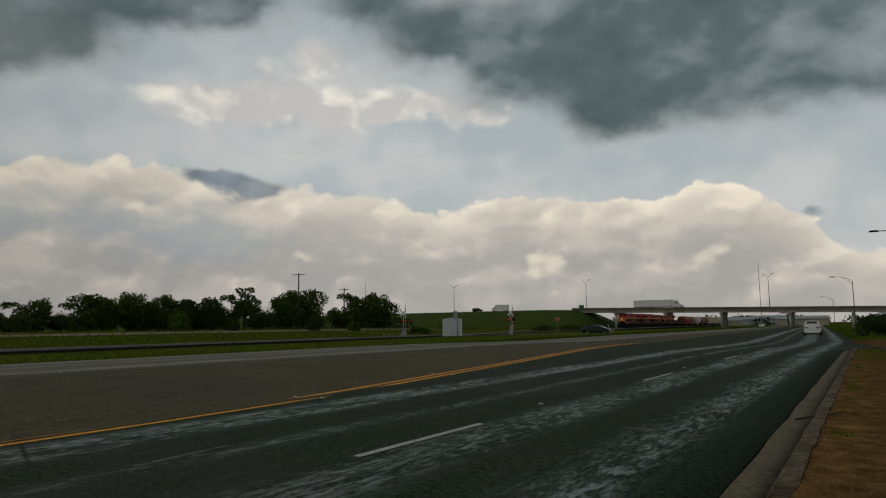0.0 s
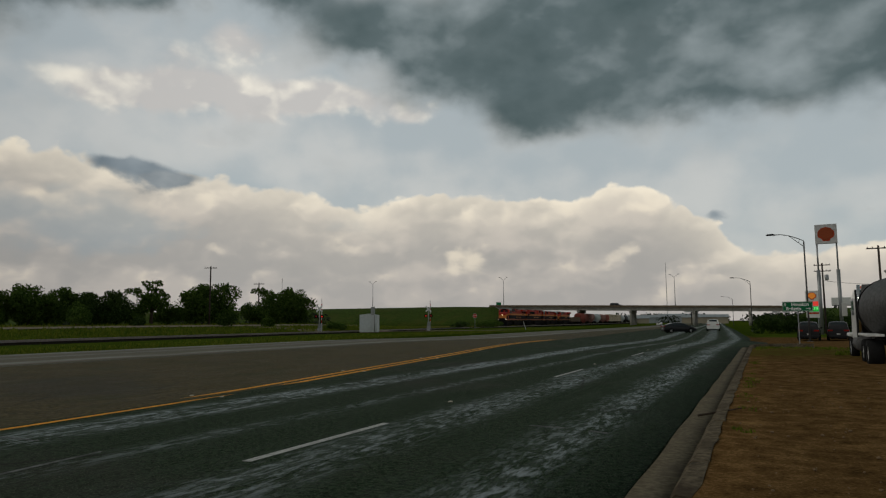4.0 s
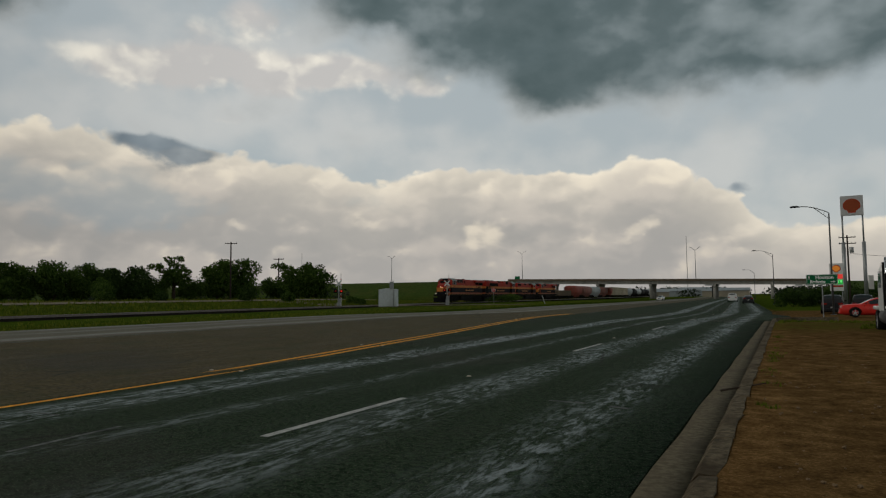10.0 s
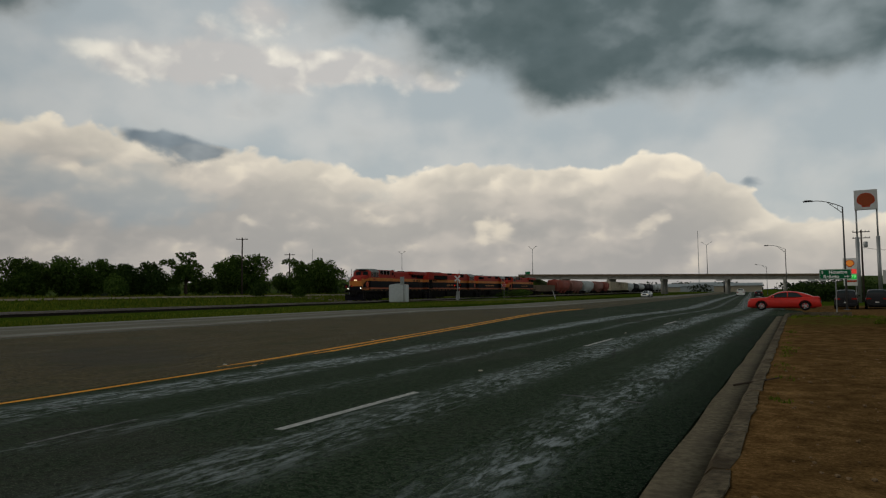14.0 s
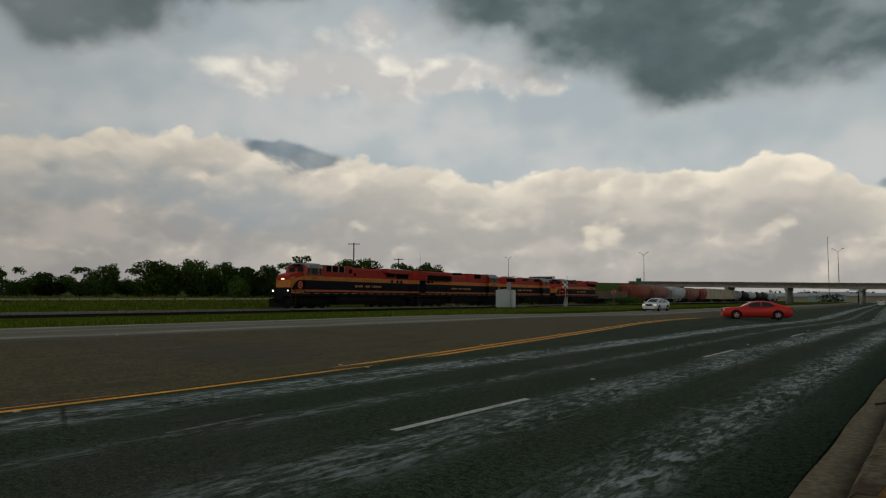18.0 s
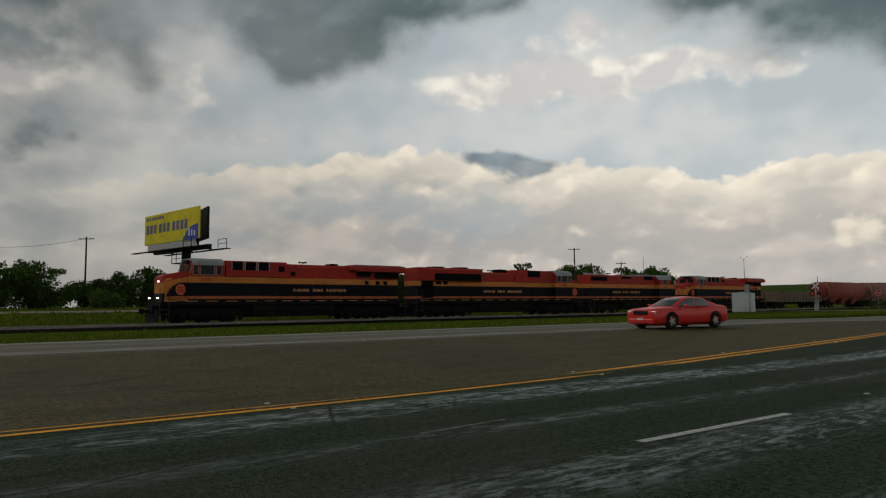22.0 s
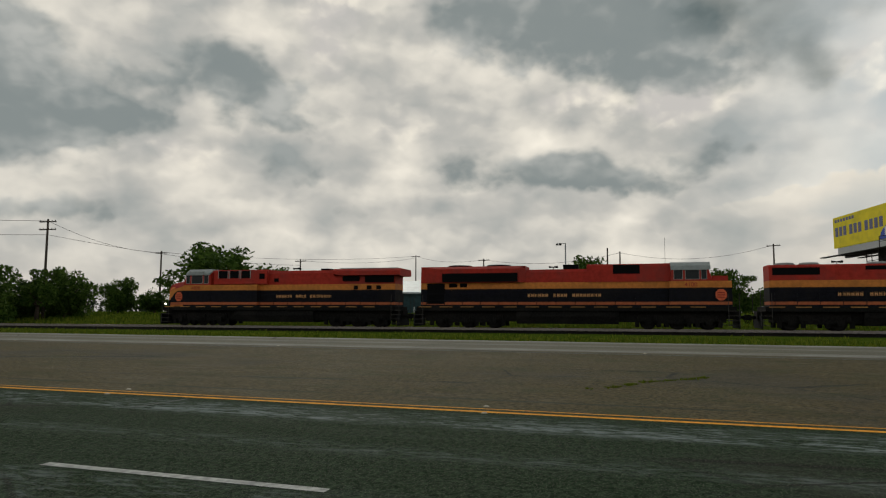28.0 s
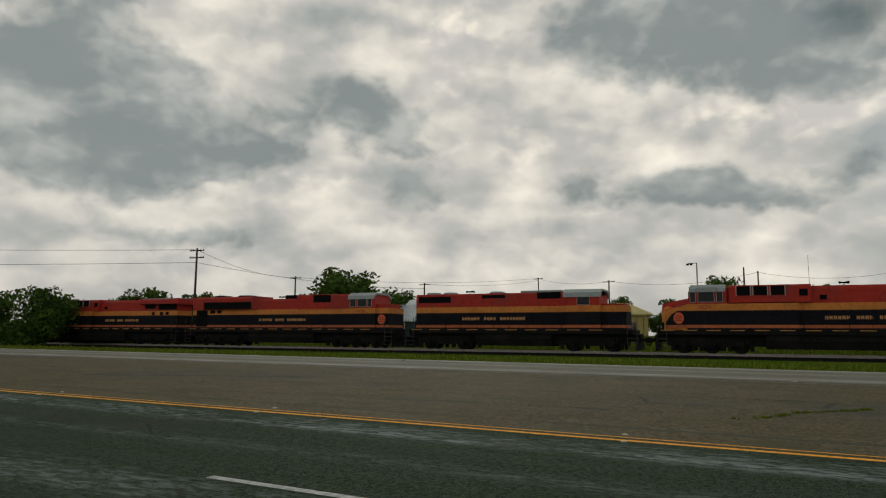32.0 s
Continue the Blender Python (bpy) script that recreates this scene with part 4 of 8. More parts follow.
    rects("dynamic_vent", [(17.9, 18.25, 2.95, 3.26), (19.0, 19.4, 2.95, 3.26), (19.8, 20.2, 2.95, 3.26), (10.9, 11.3, 3.6, 3.9)], 0.99, VENT, ob)
    bm = B()
    box(bm, -0.45, 0.45, 14.8, 15.5, 4.52, 4.68)
    part("exhaust_stack", bm, VENT, ob)
    horn(ob, 12.4, 4.52)
    rects("hood_door", [(10.7 + 0.95 * i, 10.7 + 0.95 * i + 0.86, 2.0, 2.82) for i in range(7)], 0.975 + 0.004, BAND, ob)
    bars = name_bars_part(ob, 13.6, 2.44, 1.0)
    railings(ob, 9.9, 21.2, 10)
    steps(ob, 1.0, -1)
    steps(ob, L - 0.75, 1)
    fleet_number(number, ob, 3.9, 3.12)
    return ob


def name_bars_part(parent, y, z, x):
    bm = B()
    name_bars(bm, y, z, (6, 4, 8), x=x)
    ob = part("lettering", bm, LETTER, parent, "gold letters as plain bars")
    ob["kind"] = "stuff"
    return ob


def emd_loco(name, m, number):
    """Wide-cab engine running long hood first, about 22.6 m; the cab is at the far end."""
    L = 22.4
    ob = base(name, m, "red, orange and black diesel locomotive facing backwards, with flared radiators", "locomotive", "engines of the train")
    sill(ob, L)
    bogie(ob, 4.3, 3)
    bogie(ob, 18.2, 3)
    tank(ob, 7.8, 14.5)
    coupler(ob, 0.0, -1)
    coupler(ob, L, 1)
    plough(ob, 0.55, -1)
    plough(ob, L - 0.55, 1)
    hood(ob, 0.95, 17.8, 1.0, 4.35)
    bm = B()
    loft(bm, [[(-1.0, y, 3.38), (-1.36 + d, y, 3.40), (-1.42 + d, y, 4.42), (-1.15, y, 4.62), (1.15, y, 4.62), (1.42 - d, y, 4.42), (1.36 - d, y, 3.40), (1.0, y, 3.38)] for y, d in ((1.0, 0.3), (2.4, 0), (8.0, 0), (8.4, 0.4))])
    part("radiator_flare", bm, RED, ob)
    rects("radiator_grille", [(2.6, 7.9, 3.44, 4.1)], 1.43, VENT, ob)
    for y in (3.6, 6.4):
        part("roof_fan", lathe(B(), [(0.001, 4.6), (0.85, 4.6), (0.9, 4.66), (0.82, 4.76), (0.001, 4.76)], 18, "z", (0, y, 0)), VENT, ob)
    rects("equipment_opening", [(1.4, 2.7, 1.8, 3.35)], 1.0, VENT, ob)
    rects("small_vent", [(3.0, 3.6, 3.05, 3.35), (3.8, 4.3, 3.05, 3.35)], 1.0, VENT, ob)
    part("air_intake", loft(B(), [hood_ring(1.1, 3.38, 4.66, 0.12, y) for y in (12.5, 17.8)]), RED, ob)
    rects("intake_opening", [(14.2, 15.9, 3.95, 4.6)], 1.1, VENT, ob)
    part("exhaust_stack", box(B(), -0.5, 0.5, 10.9, 11.9, 4.3, 4.7), VENT, ob)
    horn(ob, 10.2, 4.35)
    livery(ob, "cab", 1.5, 17.7, 20.3)
    bm = B()
    loft(bm, [[(-1.5, y, 3.38), (-1.5, y2, 4.2), (-1.1, y2, 4.6), (1.1, y2, 4.6), (1.5, y2, 4.2), (1.5, y, 3.38)] for y, y2 in ((17.8, 17.8), (20.3, 20.05))])
    part("cab_upper", bm, RED, ob)
    bm = B()
    loft(bm, [[(-1.6, y, 4.15), (-1.5, y, 4.45), (-1.0, y, 4.72), (1.0, y, 4.72), (1.5, y, 4.45), (1.6, y, 4.15), (1.0, y, 4.55), (-1.0, y, 4.55)] for y in (17.8, 20.2)])
    part("cab_roof", bm, ROOFG, ob, "grey-painted cab roof with side awning")
    cab_windows(ob, [(18.0, 18.5), (18.7, 19.5), (19.65, 19.95)], 3.52, 4.15, 1.505)
    livery(ob, "nose", 1.28, 20.3, 21.45)
    part("nose_top", box(B(), -1.1, 1.1, 20.3, 21.25, 3.38, 3.74), RED, ob)
    emblem(ob, 20.8, 2.42, 1.32)
    rects("hood_door", [(5.0 + 1.0 * i, 5.0 + 1.0 * i + 0.9, 2.0, 2.82) for i in range(8)], 0.995 + 0.004, BAND, ob)
    name_bars_part(ob, 11.0, 2.44, 1.02)
    railings(ob, 1.5, 15.6, 12)
    steps(ob, 0.9, -1)
    steps(ob, L - 0.9, 1)
    fleet_number(number, ob, 19.0, 3.12)
    return ob


def gp_loco(name, m, number):
    """Older four-axle engine with a short nose, about 18.1 m; cab at the far end."""
    L = 18.1
    ob = base(name, m, "older red, orange and black four-axle diesel locomotive with roof fans", "locomotive", "engines of the train")
    sill(ob, L)
    bogie(ob, 3.6, 2, span=2.7)
    bogie(ob, 14.5, 2, span=2.7)
    tank(ob, 6.2, 11.8)
    coupler(ob, 0.0, -1)
    coupler(ob, L, 1)
    plough(ob, 0.5, -1)
    plough(ob, L - 0.5, 1)
    hood(ob, 1.1, 12.9, 0.95, 4.45, 0.12)
    rects("radiator_grille", [(1.3, 4.0, 3.75, 4.25)], 0.95, VENT, ob)
    rects("brake_vent", [(6.5, 8.3, 4.05, 4.32)], 0.95, VENT, ob)
    rects("filter_opening", [(10.7, 12.4, 3.95, 4.45)], 0.95, VENT, ob)
    for y in (2.2, 3.6, 7.4):
        part("roof_fan", lathe(B(), [(0.001, 4.44), (0.55, 4.44), (0.6, 4.5), (0.52, 4.62), (0.001, 4.62)], 16, "z", (0, y, 0)), ROOFG, ob)
    part("roof_hatch", box(B(), -0.7, 0.7, 9.4, 12.4, 4.45, 4.62, 0.04), ROOFG, ob)
    horn(ob, 5.2, 4.45)
    livery(ob, "cab", 1.5, 12.9, 15.2)
    part("cab_upper", loft(B(), [hood_ring(1.5, 3.38, 4.5, 0.35, y) for y in (13.0, 15.2)]), RED, ob)
    bm = B()
    loft(bm, [[(-1.6, y, 4.0), (-1.5, y, 4.35), (-1.0, y, 4.62), (1.0, y, 4.62), (1.5, y, 4.35), (1.6, y, 4.0), (1.0, y, 4.45), (-1.0, y, 4.45)] for y in (12.7, 15.3)])
    part("cab_roof", bm, ROOFG, ob, "grey-painted cab roof with side awning")
    cab_windows(ob, [(13.7, 14.5)], 3.45, 4.05, 1.505)
    part("number_board", box(B(), -0.5, 0.5, 15.2, 15.4, 4.2, 4.45), BAND, ob)
    livery(ob, "nose", 0.95, 15.2, 16.9)
    part("nose_top", box(B(), -0.86, 0.86, 15.2, 16.8, 3.38, 3.52), RED, ob)
    rects("hood_door", [(1.5 + 1.2 * i, 1.5 + 1.2 * i + 1.1, 2.0, 2.82) for i in range(9)], 0.945 + 0.004, BAND, ob)
    name_bars_part(ob, 7.4, 2.46, 0.97)
    railings(ob, 1.3, 12.6, 10)
    steps(ob, 0.8, -1)
    steps(ob, L - 0.8, 1)
    fleet_number(number, ob, 14.1, 3.12, 0.36)
    return ob


def stretch(ob, k):
    """Lengthen an engine along its track; wheels keep their round shape."""
    done = set()
    for c in ob.children_recursive:
        if c.matrix_local.to_translation().length > 1e-6 or c.data.users > 1:
            c.location.y *= k
        elif c.data.name not in done:
            done.add(c.data.name)
            vs = c.data.vertices
            if c.name.startswith("wheel_set"):
                d = (k - 1) * sum(v.co.y for v in vs) / len(vs)
                for v in vs:
                    v.co.y += d
            else:
                for v in vs:
                    v.co.y *= k
    return ob


TRAIN = []

# ---- freight wagons ----
def wagon_base(name, m, label, L, paint=None):
    ob = base(name, m, label, "freight wagon", "wagons of the train")
    bm = B()
    box(bm, -0.35, 0.35, 0.4, L - 0.4, 0.75, 1.1)
    box(bm, -1.3, 1.3, 0.7, 1.0, 0.85, 1.15)
    box(bm, -1.3, 1.3, L - 1.0, L - 0.7, 0.85, 1.15)
    part("centre_sill", bm, UNDER, ob)
    bogie(ob, 2.3, 2, r=0.46, span=1.75)
    bogie(ob, L - 2.3, 2, r=0.46, span=1.75)
    coupler(ob, 0.0, -1)
    coupler(ob, L, 1)
    return ob


def gondola(m, L, paint, label):
    ob = wagon_base("gondola", m, label, L)
    bm = B()
    box(bm, -1.45, 1.45, 0.8, L - 0.8, 1.05, 1.2)
    for s in SIDES:
        a, b = sorted((s * 1.42, s * 1.5))
        box(bm, a, b, 0.8, L - 0.8, 1.2, 2.75)
    box(bm, -1.42, 1.42, 0.8, 0.9, 1.2, 2.75)
    box(bm, -1.42, 1.42, L - 0.9, L - 0.8, 1.2, 2.75)
    body = part("tub", bm, paint, ob)
    n = int(L / 1.1)
    for i in range(n):
        y = 0.95 + (L - 1.9) * i / (n - 1)
        for s in SIDES:
            a, b = sorted((s * 1.5, s * 1.58))
            part("side_post", box(B(), a, b, y - 0.06, y + 0.06, 1.1, 2.8), paint, body)
    return ob


def hopper(m, L, paint, label):
    """Covered hopper with rounded sides, roof hatches and outlet bays."""
    ob = wagon_base("covered_hopper", m, label, L)
    sec = [(-0.6, 1.25), (-1.42, 1.95), (-1.55, 2.6), (-1.5, 3.5), (-1.1, 4.2), (-0.45, 4.42), (0.45, 4.42), (1.1, 4.2), (1.5, 3.5), (1.55, 2.6), (1.42, 1.95), (0.6, 1.25)]
    bm = B()
    loft(bm, [[(x, y, z) for x, z in sec] for y in (2.2, L - 2.2)], smooth=True)
    for y0, y1 in ((1.0, 2.2), (L - 1.0, L - 2.2)):
        loft(bm, [[(x * 0.98, y0 + (0 if z > 2.6 else (y1 - y0) * 0.9), z) for x, z in sec], [(x, y1, z) for x, z in sec]])
    part("body", bm, paint, ob)
    bays = 3
    for i in range(bays):
        y = 2.4 + (L - 4.8) * (i + 0.5) / bays
        bm = B()
        loft(bm, [[(-1.3, y - 2.0, 1.95), (1.3, y - 2.0, 1.95), (1.3, y + 2.0, 1.95), (-1.3, y + 2.0, 1.95)], [(-0.5, y - 0.5, 0.5), (0.5, y - 0.5, 0.5), (0.5, y + 0.5, 0.5), (-0.5, y + 0.5, 0.5)]])
        part("outlet_bay", bm, paint, ob)
        part("roof_hatch", box(B(), -0.35, 0.35, y - 1.4, y + 1.4, 4.40, 4.52, 0.03), paint, ob)
    for y in (0.9, L - 0.9):
        bm = B()
        for x in (-1.4, -1.1):
            cyl(bm, (x, y, 1.0), (x, y, 4.0), 0.03, seg=5)
        for i in range(8):
            cyl(bm, (-1.4, y, 1.3 + 0.34 * i), (-1.1, y, 1.3 + 0.34 * i), 0.02, seg=5)
        part("ladder", bm, paint, ob)
    return ob


def boxcar(m, L, paint, label):
    ob = wagon_base("boxcar", m, label, L)
    part("body", box(B(), -1.5, 1.5, 0.7, L - 0.7, 1.05, 4.6, 0.04), paint, ob)
    bm = B()
    prism(bm, [(-1.55, 4.6), (0, 4.78), (1.55, 4.6), (1.55, 4.56), (-1.55, 4.56)], 0.65, L - 0.65, "y")
    part("roof", bm, paint, ob)
    for s in SIDES:
        a, b = sorted((s * 1.49, s * 1.58))
        part("sliding_door", box(B(), a, b, L / 2 - 1.6, L / 2 + 1.6, 1.1, 4.45, 0.02), paint, ob)
    n = int(L / 1.0)
    for i in range(n):
        y = 0.85 + (L - 1.7) * i / (n - 1)
        if abs(y - L / 2) > 1.7:
            for s in SIDES:
                a, b = sorted((s * 1.5, s * 1.55))
                part("side_rib", box(B(), a, b, y - 0.05, y + 0.05, 1.15, 4.5), paint, ob)
    return ob


def tank_car(m, L, paint, label):
    ob = wagon_base("tank_car", m, label, L)
    r = 1.48
    prof = [(0.02, 0.9), (0.8, 1.0), (1.25, 1.2), (r, 1.55), (r, L - 1.55), (1.25, L - 1.2), (0.8, L - 1.0), (0.02, L - 0.9)]
    part("barrel", lathe(B(), prof, 22, "y", (0, 0, 2.75)), paint, ob)
    part("dome", lathe(B(), [(0.6, 4.15), (0.6, 4.55), (0.5, 4.62), (0.02, 4.64)], 14, "z", (0, L / 2, 0)), paint, ob)
    part("walkway", box(B(), -1.2, 1.2, L / 2 - 1.3, L / 2 + 1.3, 4.2, 4.25), UNDER, ob)
    for y in (2.3, L - 2.3):
        part("saddle", box(B(), -1.2, 1.2, y - 0.5, y + 0.5, 1.0, 1.7), UNDER, ob)
    return ob


def paint_of(name, c, dirt=(0.10, 0.075, 0.06)):
    return material(name, c, 0.7, var=0.15, grain=4, second=dirt, amount=0.55, big=0.45)


W_RUST = paint_of("rust_brown", (0.16, 0.12, 0.085))
W_RED = paint_of("oxide_red", (0.30, 0.08, 0.06))
W_PINK = paint_of("faded_red", (0.30, 0.14, 0.115))
W_PALE = paint_of("pale_grey", (0.48, 0.50, 0.50), (0.25, 0.24, 0.22))
W_CREAM = paint_of("dirty_cream", (0.50, 0.43, 0.32), (0.27, 0.21, 0.14))
W_BLACK = paint_of("tank_black", (0.02, 0.02, 0.022), (0.05, 0.045, 0.04))
P0 = pose(0, 0, 0)
WAGONS = [(87.3, 16.5, gondola, W_RUST, "rust-brown open gondola with upright side posts"), (104.4, 17.6, hopper, W_RED, "oxide-red covered hopper wagon, dusty"), (122.2, 17.2, hopper, W_PINK, "faded reddish covered hopper wagon"),
          (139.6, 17.4, hopper, W_PALE, "pale grey covered hopper wagon"), (157.2, 17.0, hopper, W_PINK, "faded reddish covered hopper wagon"), (174.4, 11.2, hopper, W_RED, "short oxide-red covered hopper wagon"),
          (186.0, 22.4, boxcar, W_CREAM, "dirty cream boxcar with ribbed sides"), (208.6, 21.5, boxcar, W_CREAM, "dirty cream boxcar with ribbed sides"), (230.4, 18.3, hopper, W_PALE, "pale grey covered hopper wagon"),
          (249.0, 18.3, tank_car, W_BLACK, "black tank car with a domed top"), (267.6, 18.3, tank_car, W_PALE, "dirty white tank car with a domed top"), (286.2, 18.3, tank_car, W_BLACK, "black tank car with a domed top"),
          (304.8, 18.3, tank_car, W_BLACK, "black tank car with a domed top"), (323.4, 18.3, hopper, W_PALE, "pale grey covered hopper wagon"), (342.0, 18.3, hopper, W_PALE, "pale grey covered hopper wagon")]
for o_, L_, make, paint_, label_ in WAGONS:
    TRAIN.append((make(P0, L_ * 1.06, paint_, label_), 89.0 + (o_ - 85.2) * 1.062))

# ---- road vehicles ----
TYRE = material("tyre_rubber", (0.016, 0.016, 0.016), 0.85, var=0.3, grain=20)
ALLOY = material("alloy_wheel", (0.46, 0.46, 0.46), 0.4, 0.3, var=0.1)
LAMP_RED = material("tail_lamp_red", (0.30, 0.02, 0.015), 0.25)
LAMP_CLEAR = material("lamp_clear", (0.55, 0.55, 0.5), 0.15, 0.3)
CHROME = material("chrome", (0.7, 0.7, 0.7), 0.15, 1.0, var=0.05)
PLASTIC = material("black_plastic", (0.02, 0.02, 0.02), 0.6)
PLATE = material("plate_white", (0.6, 0.6, 0.58), 0.5)
DULL_STEEL = material("dull_steel", (0.10, 0.10, 0.10), 0.6, 0.2, var=0.3, second=(0.06, 0.055, 0.05))
SCREEN = material("car_window", (0.025, 0.032, 0.034), 0.06, var=0.05, spec=0.5)


def wheel(parent, x, y, r, w, name="wheel"):
    """Tyre and five-spoke rim; the axle runs across."""
    s = 1 if x > 0 else -1
    ty = part(name, lathe(B(), [(r * 0.62, -w / 2), (r * 0.93, -w / 2), (r, -w * 0.36), (r, w * 0.36), (r * 0.93, w / 2), (r * 0.62, w / 2), (r * 0.60, 0.0), (r * 0.62, -w / 2)], 26, "x", caps=False), TYRE, parent)
    ty.location = (x, y, r)
    bm = B()
    lathe(bm, [(r * 0.60, s * w * 0.40), (r * 0.66, s * w * 0.48), (r * 0.66, -s * w * 0.3), (r * 0.56, -s * w * 0.3)], 26, "x", caps=False)
    for i in range(5):
        a = 2 * math.pi * i / 5
        d, n = Vector((0, math.cos(a), math.sin(a))), Vector((0, -math.sin(a), math.cos(a)))
        for q in (0.0,):
            pts = [d * r * 0.12 + n * (q - 0.10) * r, d * r * 0.62 + n * (q - 0.07) * r, d * r * 0.62 + n * (q + 0.07) * r, d * r * 0.12 + n * (q + 0.10) * r]
            loft(bm, [[p + Vector((s * w * h, 0, 0)) for p in pts] for h in (0.30, 0.44)])
    lathe(bm, [(0.001, s * w * 0.48), (r * 0.16, s * w * 0.46), (r * 0.18, s * w * 0.25)], 12, "x")
    part("rim", bm, ALLOY, ty)
    # black disc inside the rim stands in for the shade behind the spokes
    part("wheel_well", lathe(B(), [(0.001, -s * w * 0.2), (r * 0.6, -s * w * 0.2), (r * 0.6, -s * w * 0.25)], 16, "x"), PLASTIC, ty)
    return ty


def shell(bm, stations, z0):
    """Car body over stations (y, top height, half width, sill tuck)."""
    rings = []
    for y, top, w, low in stations:
        rings.append([(-w * 0.86, y, z0 + low), (-w, y, z0 + 0.16 + low), (-w, y, (z0 + top) * 0.52), (-w * 0.985, y, top - 0.14), (-w * 0.88, y, top - 0.02), (-w * 0.45, y, top + 0.015),
                      (w * 0.45, y, top + 0.015), (w * 0.88, y, top - 0.02), (w * 0.985, y, top - 0.14), (w, y, (z0 + top) * 0.52), (w, y, z0 + 0.16 + low), (w * 0.86, y, z0 + low)])
    loft(bm, rings, smooth=True)


def resample(rows, n):
    """Rows (y, ...) from front to back, rounded off between the given ones."""
    a = np.array(rows, float)
    t = np.linspace(0, len(a) - 1, n)
    out = []
    for v in t:
        k = min(int(v), len(a) - 2)
        p = [a[max(0, min(len(a) - 1, k + d))] for d in (-1, 0, 1, 2)]
        u = v - k
        out.append(tuple(0.5 * (2 * p[1] + (p[2] - p[0]) * u + (2 * p[0] - 5 * p[1] + 4 * p[2] - p[3]) * u * u + (3 * p[1] - p[0] - 3 * p[2] + p[3]) * u ** 3)))
    return out


def sheet(grid):
    """A thin pane over rows of points."""
    bm = B()
    vs = [[bm.verts.new(p) for p in row] for row in grid]
    for a, b in zip(vs, vs[1:]):
        for k in range(len(a) - 1):
            bm.faces.new((a[k], a[k + 1], b[k + 1], b[k])).smooth = True
    return bm


